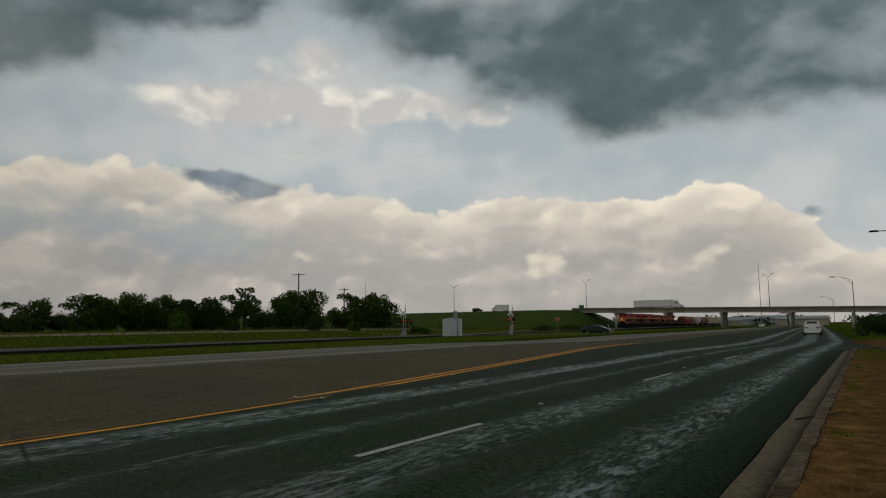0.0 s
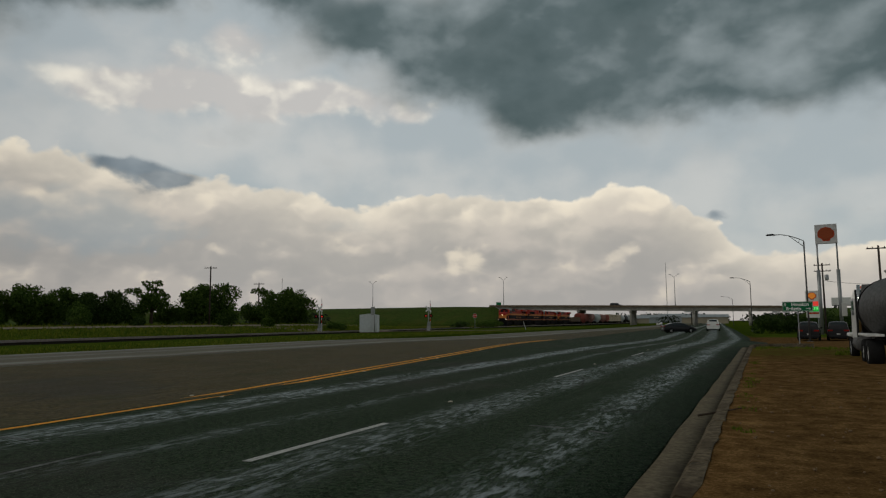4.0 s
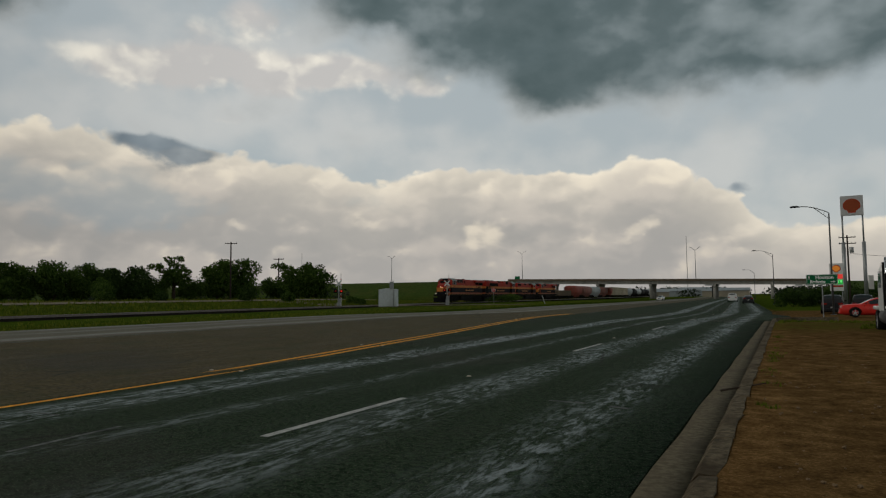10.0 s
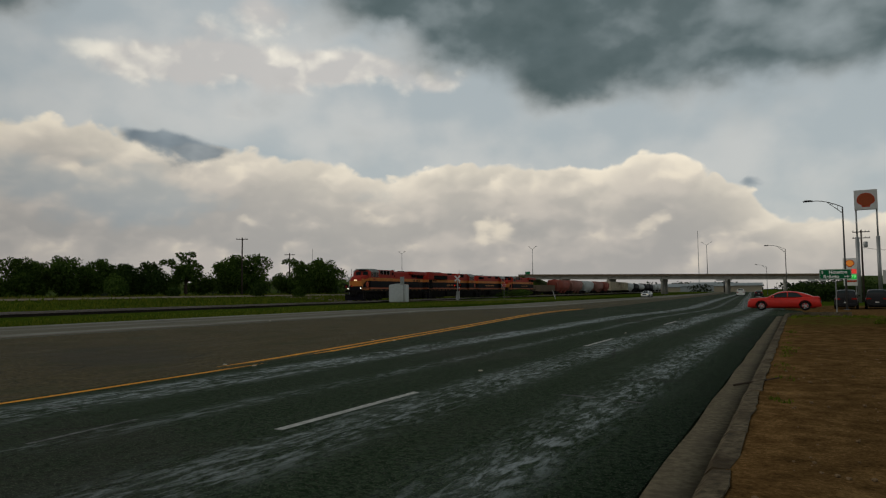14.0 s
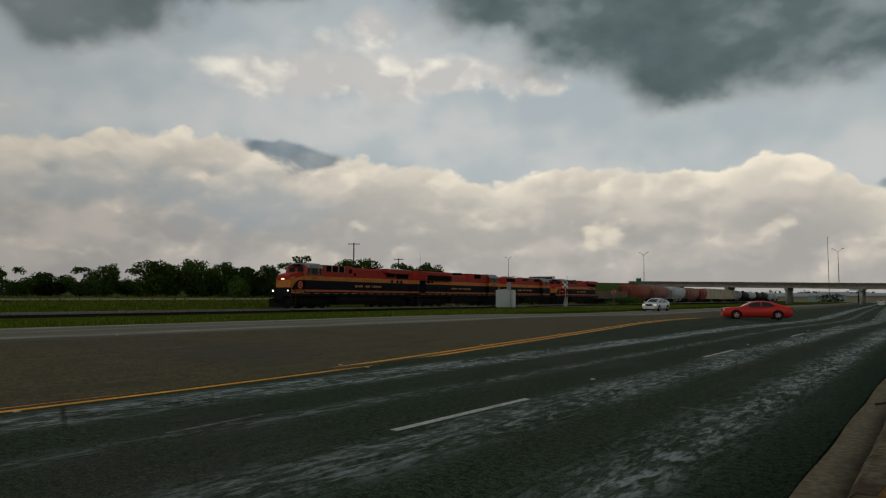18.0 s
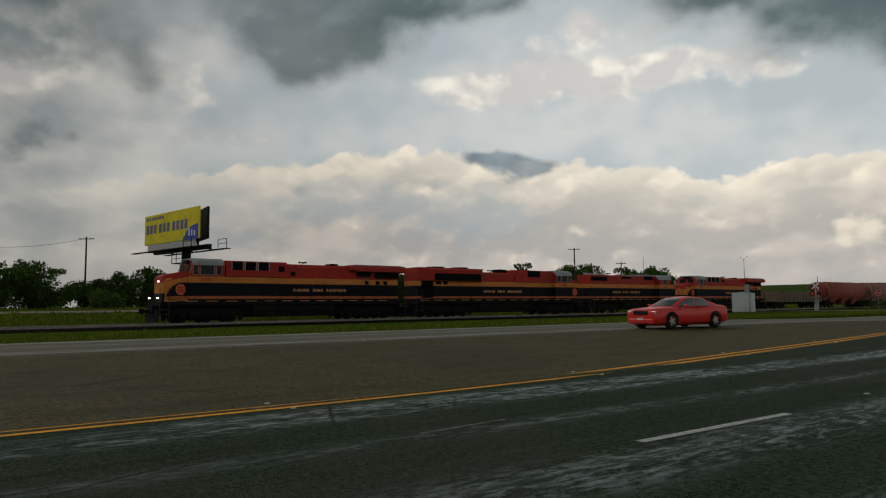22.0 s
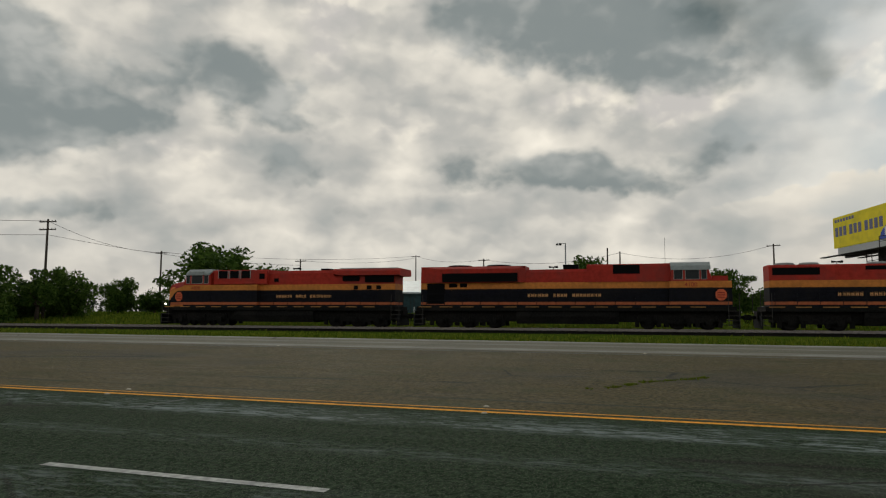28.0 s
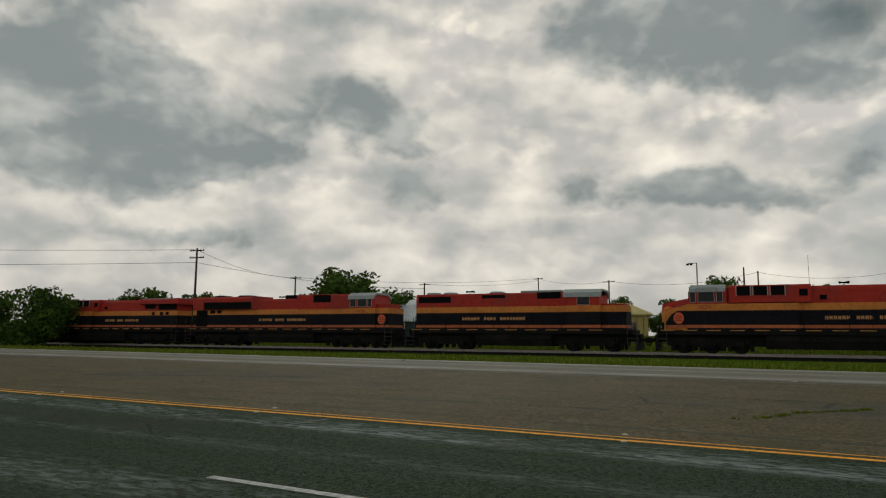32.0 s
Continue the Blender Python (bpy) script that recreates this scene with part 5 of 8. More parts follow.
def car(name, label, paint, spec, wheels_r=0.34, category="car"):
    """spec: body stations, cabin stations (y, base z, top z, half base, half top), wheel ys, track, windows."""
    ob = base(name, pose(0, 0, 0), label, category)
    bm = B()
    shell(bm, resample(spec["body"], 33), 0.2)
    part("body", bm, paint, ob)
    cab = resample(spec["cabin"], 37)
    ring = lambda zb, zt, wb, wt: [(wb, zb), (wt + (wb - wt) * 0.42, zb + (zt - zb) * 0.5), (wt + 0.03, zb + (zt - zb) * 0.84), (wt * 0.86, zb + (zt - zb) * 0.96), (wt * 0.45, zt + 0.005), (0, zt + 0.012)]
    bm = B()
    loft(bm, [[(-x, y, z) for x, z in ring(*r)] + [(x, y, z) for x, z in ring(*r)[-2::-1]] for y, *r in cab], smooth=True)
    part("cabin", bm, paint, ob)
    ys = [r[0] for r in cab]

    def at_y(y):
        return [float(np.interp(-y, [-v for v in ys], [r[i] for r in cab])) for i in (1, 2, 3, 4)]

    # side windows between the pillars, tapering with the roof line
    for s in SIDES:
        for ya, yb in spec["panes"]:
            grid = []
            for i in range(13):
                y = ya + (yb - ya) * i / 12
                zb, zt, wb, wt = at_y(y)
                hi = 0.84 * smooth(spec["glass"][1], spec["glass"][1] + 0.55, y) ** 0.5
                hi = max(0.13, min(hi, 1 - 0.075 / max(0.08, zt - zb)))
                row = []
                for k in range(5):
                    f = 0.10 + (hi - 0.10) * k / 4
                    x = float(np.interp(f, [0, 0.5, 0.84], [wb, wt + (wb - wt) * 0.42, wt + 0.03]))
                    row.append((s * (x + 0.007), y, zb + (zt - zb) * f))
                grid.append(row)
            part("side_window", sheet(grid), SCREEN, ob)
    for nm, (ya, yb) in (("windscreen", spec["screens"][0]), ("rear_window", spec["screens"][1])):
        grid = []
        for i in range(9):
            y = ya + (yb - ya) * i / 8
            zb, zt, wb, wt = at_y(y)
            half = [(wt * 0.80, zb + (zt - zb) * 0.97), (wt * 0.45, zt + 0.005), (0, zt + 0.012)]
            grid.append([(-x, y, z + 0.009) for x, z in half] + [(x, y, z + 0.009) for x, z in half[-2::-1]])
        part(nm, sheet(grid), SCREEN, ob)
    L1, L0 = spec["body"][0][0], spec["body"][-1][0]
    w1, w0 = spec["body"][1][2], spec["body"][-2][2]
    for s in SIDES:
        for y in spec["axles"]:
            wheel(ob, s * (spec["track"]), y, wheels_r, 0.23)
            n = 14
            bm = B()
            arc = [(y + (wheels_r + d) * math.cos(math.pi * i / n), wheels_r + (wheels_r + d) * math.sin(math.pi * i / n)) for d in (0.005, 0.075) for i in range(n + 1)]
            outer = spec["track"] + 0.10
            vs = [bm.verts.new((s * (outer + 0.012), u, v)) for u, v in arc]
            for i in range(n):
                bm.faces.new((vs[i], vs[i + 1], vs[n + 2 + i], vs[n + 1 + i]))
            bmesh.ops.solidify(bm, geom=bm.faces, thickness=0.03)
            part("wheel_arch", bm, PLASTIC, ob)
        zf, zr = spec["lamps"]
        part("headlight", box(B(), *sorted((s * w1 * 0.55, s * w1 * 0.97)), L1 - 0.30, L1 - 0.02, zf - 0.07, zf + 0.07, 0.03), spec.get("front", LAMP_CLEAR), ob)
        part("tail_light", box(B(), *sorted((s * w0 * 0.5, s * w0 * 0.97)), L0 - 0.012, L0 + 0.22, zr - 0.08, zr + 0.08, 0.02), LAMP_RED, ob)
        part("mirror", box(B(), *sorted((s * (spec["track"] + 0.1), s * (spec["track"] + 0.28))), spec["mirror"][0] - 0.08, spec["mirror"][0] + 0.08, spec["mirror"][1] - 0.06, spec["mirror"][1] + 0.07, 0.03), paint, ob)
        for y in spec["handles"]:
            part("door_handle", box(B(), *sorted((s * (w1 * 1.01), s * (w1 * 1.01 + 0.05))), y - 0.1, y + 0.1, spec["mirror"][1] - 0.16, spec["mirror"][1] - 0.13), paint, ob)
        for y in spec["seams"]:
            part("door_seam", box(B(), *sorted((s * (w1 * 1.0), s * (w1 * 1.0 + 0.055))), y - 0.006, y + 0.006, 0.36, spec["mirror"][1] - 0.1), PLASTIC, ob)
    part("grille", box(B(), -w1 * 0.5, w1 * 0.5, L1 - 0.10, L1 + 0.012, zf - 0.12, zf + 0.08, 0.02), PLASTIC, ob)
    part("front_bumper", box(B(), -w1 * 0.86, w1 * 0.86, L1 - 0.15, L1 + 0.05, 0.25, 0.48, 0.05), paint, ob)
    part("rear_bumper", box(B(), -w0 * 0.9, w0 * 0.9, L0 - 0.06, L0 + 0.15, 0.3, 0.55, 0.05), paint, ob)
    for y, d in ((L1 + 0.055, 1), (L0 - 0.065, -1)):
        part("number_plate", box(B(), -0.16, 0.16, y - 0.008, y + 0.008, 0.42 if d > 0 else 0.6, 0.52 if d > 0 else 0.72), PLATE, ob)
    part("underbody", box(B(), -w1 * 0.8, w1 * 0.8, L0 + 0.3, L1 - 0.3, 0.16, 0.3), PLASTIC, ob)
    return ob


COUPE = dict(body=[(2.54, 0.74, 0.78, 0.08), (2.48, 0.86, 0.88, 0.04), (2.2, 0.94, 0.93, 0), (1.6, 0.98, 0.945, 0), (1.0, 1.00, 0.945, 0), (-0.6, 1.01, 0.945, 0), (-1.3, 1.06, 0.955, 0), (-2.0, 1.07, 0.93, 0.02), (-2.42, 1.06, 0.90, 0.06), (-2.54, 0.90, 0.85, 0.12)],
             cabin=[(1.22, 0.95, 0.98, 0.80, 0.76), (0.85, 0.96, 1.17, 0.83, 0.70), (0.40, 0.97, 1.39, 0.85, 0.64), (-0.05, 0.98, 1.475, 0.86, 0.63), (-0.55, 0.99, 1.485, 0.86, 0.62), (-1.05, 1.00, 1.42, 0.86, 0.61), (-1.55, 1.02, 1.28, 0.85, 0.62), (-2.0, 1.04, 1.115, 0.82, 0.64), (-2.2, 1.04, 1.05, 0.80, 0.64)],
             panes=[(0.86, -0.26), (-0.34, -1.32)], glass=(0.95, -1.42), screens=[(1.10, 0.34), (-1.15, -1.98)], axles=(1.56, -1.49), track=0.875, lamps=(0.76, 0.90), mirror=(0.72, 1.06), handles=(-0.15, -1.1), seams=(0.95, -0.32))
SEDAN = dict(body=[(2.22, 0.60, 0.70, 0.10), (2.12, 0.72, 0.80, 0.04), (1.7, 0.86, 0.86, 0), (1.2, 0.95, 0.875, 0), (0.6, 0.98, 0.875, 0), (-0.6, 1.0, 0.875, 0), (-1.4, 1.05, 0.87, 0), (-1.9, 1.10, 0.85, 0.03), (-2.18, 1.09, 0.81, 0.08), (-2.28, 0.88, 0.76, 0.14)],
             cabin=[(1.55, 0.90, 0.93, 0.74, 0.68), (1.05, 0.94, 1.12, 0.78, 0.64), (0.5, 0.96, 1.34, 0.79, 0.60), (0.0, 0.97, 1.435, 0.80, 0.59), (-0.5, 0.98, 1.445, 0.80, 0.58), (-1.0, 1.0, 1.39, 0.80, 0.58), (-1.5, 1.03, 1.26, 0.78, 0.58), (-1.9, 1.06, 1.12, 0.75, 0.58)],
             panes=[(1.12, -0.22), (-0.29, -1.40)], glass=(1.2, -1.5), screens=[(1.42, 0.40), (-1.08, -1.78)],
             axles=(1.35, -1.35), track=0.81, lamps=(0.70, 0.92), mirror=(0.85, 1.04), handles=(-0.1, -1.0), seams=(0.95, -0.25, -1.15))
SUV = dict(body=[(2.5, 0.80, 0.82, 0.15), (2.4, 1.02, 0.93, 0.1), (1.6, 1.12, 0.98, 0.1), (1.1, 1.16, 0.99, 0.1), (-1.5, 1.18, 0.99, 0.1), (-2.4, 1.18, 0.96, 0.12), (-2.52, 1.1, 0.93, 0.18)],
           cabin=[(1.5, 1.1, 1.14, 0.85, 0.8), (0.75, 1.14, 1.78, 0.92, 0.74), (-0.5, 1.16, 1.86, 0.93, 0.76), (-2.2, 1.16, 1.82, 0.92, 0.76), (-2.5, 1.14, 1.2, 0.88, 0.76)],
           panes=[(0.95, -0.32), (-0.42, -1.45), (-1.55, -2.2)], glass=(1.1, -2.9), screens=[(1.40, 0.85), (-2.25, -2.46)],
           axles=(1.5, -1.5), track=0.925, lamps=(0.92, 1.0), mirror=(0.95, 1.25), handles=(0.0, -1.2), seams=(1.1, -0.35, -1.5))


def car_paint(name, c, rough=0.32):
    return material(name, c, rough, 0.0, var=0.06, grain=3, second=tuple(v * 0.85 for v in c), amount=0.4, spec=0.3)


P_RED, P_SILVER, P_BLACK, P_WHITE, P_NAVY = car_paint("red_car_paint", (0.58, 0.030, 0.022)), car_paint("silver_car_paint", (0.60, 0.62, 0.63)), car_paint("black_car_paint", (0.012, 0.013, 0.015)), car_paint("white_car_paint", (0.62, 0.62, 0.60)), car_paint("navy_car_paint", (0.02, 0.025, 0.045))
red_car = car("red_car", "shiny red four-door muscle sedan with dark windows", P_RED, COUPE, 0.36)
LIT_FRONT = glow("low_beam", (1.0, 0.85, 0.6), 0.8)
silver_car = car("silver_car", "silver compact sedan with alloy wheels, headlights lit", P_SILVER, dict(SEDAN, front=LIT_FRONT), 0.32)
dark_car = car("black_car", "black four-door sedan crossing the highway", P_BLACK, SEDAN, 0.32)
white_suv = car("white_suv", "white sport utility car driving away", P_WHITE, SUV, 0.37)
for (x_, y_, rz_, nm_, lb_) in ((4.2, 79.5, -4, "black_suv", "parked black sport utility car, seen from behind"), (6.9, 80.5, -5, "black_suv", "parked black sport utility car beside another")):
    c_ = car(nm_, lb_, P_BLACK, SUV, 0.38)
    c_.matrix_world = pose(x_, y_, ground_z(x_, y_) + 0.02, 0, 0, rz_)
    tagged(c_, group="parked cars")


def semi(name, label, trailer_paint):
    """Tractor with a long box trailer; +y is forward."""
    ob = base(name, pose(0, 0, 0), label, "truck")
    part("trailer_box", box(B(), -1.28, 1.28, -10.5, 5.6, 1.15, 4.05, 0.05), trailer_paint, ob)
    part("trailer_floor", box(B(), -1.2, 1.2, -10.4, 5.5, 0.95, 1.15), UNDER, ob)
    bm = B()
    loft(bm, [[(-1.2, y, 1.0), (-1.2, y, z * 0.8), (-1.0, y, z), (1.0, y, z), (1.2, y, z * 0.8), (1.2, y, 1.0)] for y, z in ((6.2, 3.9), (7.9, 3.6), (8.5, 2.6))])
    part("cab", bm, P_WHITE, ob)
    bm = B()
    loft(bm, [[(-0.95, y, 0.8), (-0.95, y, z), (0.95, y, z), (0.95, y, 0.8)] for y, z in ((8.4, 2.1), (10.2, 1.7), (10.4, 1.2))])
    part("bonnet", bm, P_WHITE, ob)
    part("windscreen", box(B(), -1.0, 1.0, 8.1, 8.3, 2.3, 3.1), SCREEN, ob)
    part("side_window", box(B(), -1.21, 1.21, 7.2, 7.9, 2.3, 3.0), SCREEN, ob)
    for s in SIDES:
        for y in (-9.3, -8.0, 6.4, 7.5, 9.6):
            wheel(ob, s * 1.05, y, 0.5, 0.35)
    return ob


semi_truck = semi("semi_truck", "white box trailer pulled by a white tractor", P_WHITE)
coach = base("coach", pose(0, 0, 0), "white and dark coach on the overpass road", "bus")
part("body", loft(B(), [[(-1.25, y, 0.4), (-1.25, y, 3.2), (-1.05, y, 3.45), (1.05, y, 3.45), (1.25, y, 3.2), (1.25, y, 0.4)] for y in (-6.5, 6.2, 6.6)]), P_WHITE, coach)
part("window_band", box(B(), -1.27, 1.27, -6.2, 6.3, 1.9, 3.1), SCREEN, coach)
for s_ in SIDES:
    for y_ in (-4.0, 4.2):
        wheel(coach, s_ * 1.1, y_, 0.5, 0.3)
bridge_car = car("overpass_car", "dark car driving over the overpass", P_BLACK, SUV, 0.37)
van = base("motor_home", pose(0, 0, 0), "white box van on the embankment road", "van")
part("body", box(B(), -1.2, 1.2, -4.2, 2.6, 0.5, 3.3, 0.08), P_WHITE, van)
part("cab", loft(B(), [[(-1.0, y, 0.5), (-1.0, y, z), (1.0, y, z), (1.0, y, 0.5)] for y, z in ((2.6, 2.3), (3.3, 2.1), (4.2, 1.3), (4.4, 0.9))]), P_WHITE, van)
part("window_glass", box(B(), -1.02, 1.02, 2.9, 3.4, 1.4, 2.0), SCREEN, van)
for s_ in SIDES:
    for y_ in (-2.8, 3.3):
        wheel(van, s_ * 1.0, y_, 0.4, 0.3)


def mixer_truck():
    """Parked concrete mixer seen from behind its left flank; +y is forward."""
    ob = base("mixer_truck", pose(4.0, 28.2, 0.0) @ Matrix.Scale(0.86, 4), "parked white concrete mixer truck with steel drum", "truck")
    part("chassis", box(B(), -0.45, 0.45, -4.2, 4.0, 0.75, 1.0), UNDER, ob)
    bm = B()
    loft(bm, [[(-1.1, y, 0.95), (-1.1, y, z * 0.86), (-0.95, y, z), (0.95, y, z), (1.1, y, z * 0.86), (1.1, y, 0.95)] for y, z in ((0.9, 3.05), (2.2, 3.05), (2.45, 2.2))])
    part("cab", bm, P_WHITE, ob)
    bm = B()
    loft(bm, [[(-0.85, y, 0.9), (-0.95, y, z * 0.8), (-0.7, y, z), (0.7, y, z), (0.95, y, z * 0.8), (0.85, y, 0.9)] for y, z in ((2.4, 2.1), (3.9, 1.85), (4.1, 1.5))])
    part("bonnet", bm, P_WHITE, ob)
    part("cab_back", box(B(), -1.08, 1.08, 0.84, 0.92, 1.0, 3.0), PLASTIC, ob)
    for s in SIDES:
        part("side_window", box(B(), *sorted((s * 1.06, s * 1.115)), 1.3, 2.1, 1.95, 2.65), SCREEN, ob)
        part("fuel_tank", lathe(B(), [(0.02, 0.5), (0.33, 0.52), (0.35, 0.6), (0.35, 1.7), (0.33, 1.78), (0.02, 1.8)], 16, "y", (s * 0.85, 0, 0.75)), DULL_STEEL, ob)
        part("exhaust_pipe", cyl(B(), (s * 0.95, 0.7, 0.9), (s * 0.95, 0.7, 3.2), 0.07, seg=8), CHROME, ob)
        part("mirror", box(B(), *sorted((s * 1.25, s * 1.45)), 2.25, 2.32, 1.9, 2.5, 0.02), P_WHITE, ob)
        part("front_fender", box(B(), *sorted((s * 0.75, s * 1.2)), 2.3, 3.7, 1.0, 1.16, 0.05), P_WHITE, ob)
        part("rear_fender", box(B(), *sorted((s * 0.7, s * 1.25)), -3.6, -0.9, 1.12, 1.22, 0.03), P_WHITE, ob)
        wheel(ob, s * 1.0, 3.0, 0.5, 0.3)
        for y in (-1.6, -2.9):
            wheel(ob, s * 0.95, y, 0.5, 0.5)
    d = lathe(B(), [(0.02, 0.35), (0.75, 0.3), (0.95, 0.0), (1.2, -1.3), (1.15, -2.2), (0.6, -4.0), (0.55, -4.4), (0.3, -4.4)], 24, "y")
    drum = part("drum", d, DULL_STEEL, ob, "dull steel mixing drum")
    drum.matrix_local = pose(0, 0.4, 2.0, -6)
    part("drum_stripe", lathe(B(), [(1.19, -1.0), (1.235, -1.3), (1.225, -1.5), (1.18, -1.4)], 24, "y"), PLASTIC, drum)
    part("hopper", loft(B(), [[(-0.6, -4.6, 3.5), (0.6, -4.6, 3.5), (0.6, -3.6, 3.5), (-0.6, -3.6, 3.5)], [(-0.3, -4.4, 2.9), (0.3, -4.4, 2.9), (0.3, -3.9, 2.9), (-0.3, -3.9, 2.9)]]), P_WHITE, ob)
    part("water_tank", lathe(B(), [(0.02, -0.9), (0.3, -0.85), (0.3, 0.85), (0.02, 0.9)], 14, "x", (0, 0.35, 2.9)), DULL_STEEL, ob)
    part("beacon", cyl(B(), (-0.7, 2.0, 3.05), (-0.7, 2.0, 3.2), 0.09, seg=10), EMBLEM, ob)
    return ob


mixer_truck()

# ---- overpass and embankment ----
def deck_z(x):
    """Top of the overpass parapet along its length."""
    return 7.1 - 0.0182 * max(-130, min(60, x))


BRIDGE_Y = 300.0
BEAM = material("weathered_beam", (0.30, 0.29, 0.26), 0.9, var=0.15, grain=1.5, second=(0.18, 0.17, 0.15), amount=0.6, big=0.25)
HILL = material("embankment_grass", (0.040, 0.066, 0.010), 0.95, var=0.35, grain=1.2, bump=0.5, second=(0.075, 0.072, 0.016), amount=0.5, big=0.12)


def make_overpass():
    ob = base("overpass", pose(0, 0, 0), "grey concrete highway overpass on wall piers", "bridge", kind="structure")
    xs = [-114, -94, -72.7, -50.4, -25.4, -4.5, 15]

    def strip(name, y0, y1, dz0, dz1, mat, x0=-114, x1=15):
        bm = B()
        loft(bm, [[(x, y0, deck_z(x) + dz0), (x, y1, deck_z(x) + dz0), (x, y1, deck_z(x) + dz1), (x, y0, deck_z(x) + dz1)] for x in [x0 + (x1 - x0) * i / 12 for i in range(13)]])
        return part(name, bm, mat, ob)

    strip("deck_slab", 294, 306, -1.05, -0.80, BEAM)
    strip("parapet", 293.8, 294.1, -0.85, 0.0, CONCRETE)
    strip("parapet", 305.9, 306.2, -0.85, 0.0, CONCRETE)
    for a, b in zip(xs, xs[1:]):
        for y in (294.3, 297.9, 301.6, 305.2):
            strip("girder", y, y + 0.5, -2.15, -1.05, BEAM, a + 0.1, b - 0.1)
    for x in xs[1:-1]:
        top = deck_z(x) - 2.15
        bm = B()
        prism(bm, [(293.6, top - 0.9), (294.4, top - 1.0), (305.6, top - 1.0), (306.4, top - 0.9), (306.4, top), (293.6, top)], x - 0.55, x + 0.55)
        part("pier_cap", bm, BEAM, ob)
        for y in (295.2, 300, 304.8):
            part("pier_column", lathe(B(), [(0.62, -1.4), (0.62, top - 0.9)], 14, "z", (x, y, 0)), BEAM, ob)


make_overpass()


def make_bank(name, x0, x1, end):
    """Long grassed embankment; end: the x at which it slopes down under the overpass."""
    bm = B()
    n = 60
    rings = []
    for i in range(n + 1):
        x = x0 + (x1 - x0) * i / n
        cut = smooth(0, 16, abs(x - end))
        top = (deck_z(x) - 0.81 + 0.6) * cut - 0.6
        f = lambda y: 0.25 * noise.noise((x * 0.06, y * 0.06, 0))
        rings.append([(x, 268 + f(1), -1.2), (x, 276 + f(2), top * 0.28), (x, 286 + f(3), top * 0.72), (x, 293, top), (x, 307, top), (x, 332, -1.2)])
    loft(bm, rings, smooth=True)
    tagged(part(name, bm, HILL), "long grassed embankment that carries the overpass road", "embankment", kind="structure")


make_bank("embankment", -1000, -96, -96)
make_bank("embankment", 4, 900, 4)

# ---- posts, lamps, signs ----
GALV = material("galvanised_steel", (0.30, 0.31, 0.31), 0.5, 0.6, var=0.15)
WOOD_POLE = material("pole_wood", (0.06, 0.048, 0.04), 0.9, var=0.3, grain=6)
SIGN_GREEN = material("sign_green", (0.012, 0.14, 0.055), 0.5, var=0.06)
SIGN_WHITE = material("sign_white", (0.70, 0.70, 0.68), 0.5, var=0.05)
SIGN_LETTER = material("sign_letter_white", (0.85, 0.86, 0.84), 0.5, var=0.02)
SIGN_RED = material("sign_red", (0.42, 0.03, 0.025), 0.5)
CABLE = material("cable_black", (0.015, 0.015, 0.015), 0.7)


def at(azimuth, dist, z=0.0):
    a = radians(azimuth)
    return Vector((-math.sin(a) * dist, math.cos(a) * dist, z))


def v_lamp(x, y, z0, h, gap=1.0):
    ob = base("street_lamp", pose(x, y, z0), "tall twin-arm steel street lamp on the overpass road", "street lamp", "overpass lamps")
    part("pole", cyl(B(), (0, 0, 0), (0, 0, h - 1.2), 0.16, 0.10, seg=8), GALV, ob)
    for s in SIDES:
        arm = part("arm", cyl(B(), (0, 0, h - 1.3), (s * 1.6, 0, h - 0.1), 0.07, seg=6), GALV, ob)
        part("lamp_head", box(B(), *sorted((s * 1.4, s * 2.2)), -0.18, 0.18, h - 0.12, h + 0.06, 0.04), GALV, arm)


for a_, top_, base_ in ((20.0, 3.71, 1.0), (30.97, 3.43, 1.0), (6.4, 3.76, 0.9)):
    x_ = -math.tan(radians(a_)) * 300
    D_ = math.hypot(x_, 300)
    z0_ = deck_z(x_) - 0.6
    v_lamp(x_, 300 if a_ > 10 else 306.0, z0_, 1.5 + D_ * math.tan(radians(top_)) - z0_)


def cobra_lamp(x, y, h, reach, group="roadside lamps"):
    ob = base("street_lamp", pose(x, y, ground_z(x, y) - 0.05), "grey steel street lamp with a curved truss arm", "street lamp", group)
    part("pole", cyl(B(), (0, 0, 0), (0, 0, h), 0.10, 0.065, seg=10), DULL_STEEL, ob)
    part("base_plate", box(B(), -0.25, 0.25, -0.25, 0.25, 0, 0.08), GALV, ob)
    bm = B()
    pts = [Vector((-reach * t, 0, h + 0.05 + (0.9 * reach / 3.2) * math.sin(t * 1.75))) for t in (0, 0.15, 0.3, 0.5, 0.7, 0.85, 1.0)]
    for p, q in zip(pts, pts[1:]):
        cyl(bm, p, q, 0.045, seg=6)
    cyl(bm, (0, 0, h - 0.55), pts[3], 0.035, seg=6)
    for i in (1, 2):
        cyl(bm, pts[i], Vector((0, 0, h - 0.55)).lerp(pts[3], i / 3), 0.02, seg=5)
    arm = part("arm", bm, GALV, ob)
    e = pts[-1]
    part("lamp_head", loft(B(), [[(e.x + dx, w, e.z + zz) for w, zz in ((-0.14 * k, 0.02), (-0.10 * k, 0.12 * k), (0.10 * k, 0.12 * k), (0.14 * k, 0.02), (0.08 * k, -0.06), (-0.08 * k, -0.06))] for dx, k in ((0.1, 0.5), (-0.2, 1), (-0.6, 0.9), (-0.75, 0.4))]), VENT, arm)


cobra_lamp(4.05, 76, 9.9, 2.6)
cobra_lamp(-1.95, 146, 9.6, 2.9)
cobra_lamp(-9.5, 262, 9.6, 3.0)


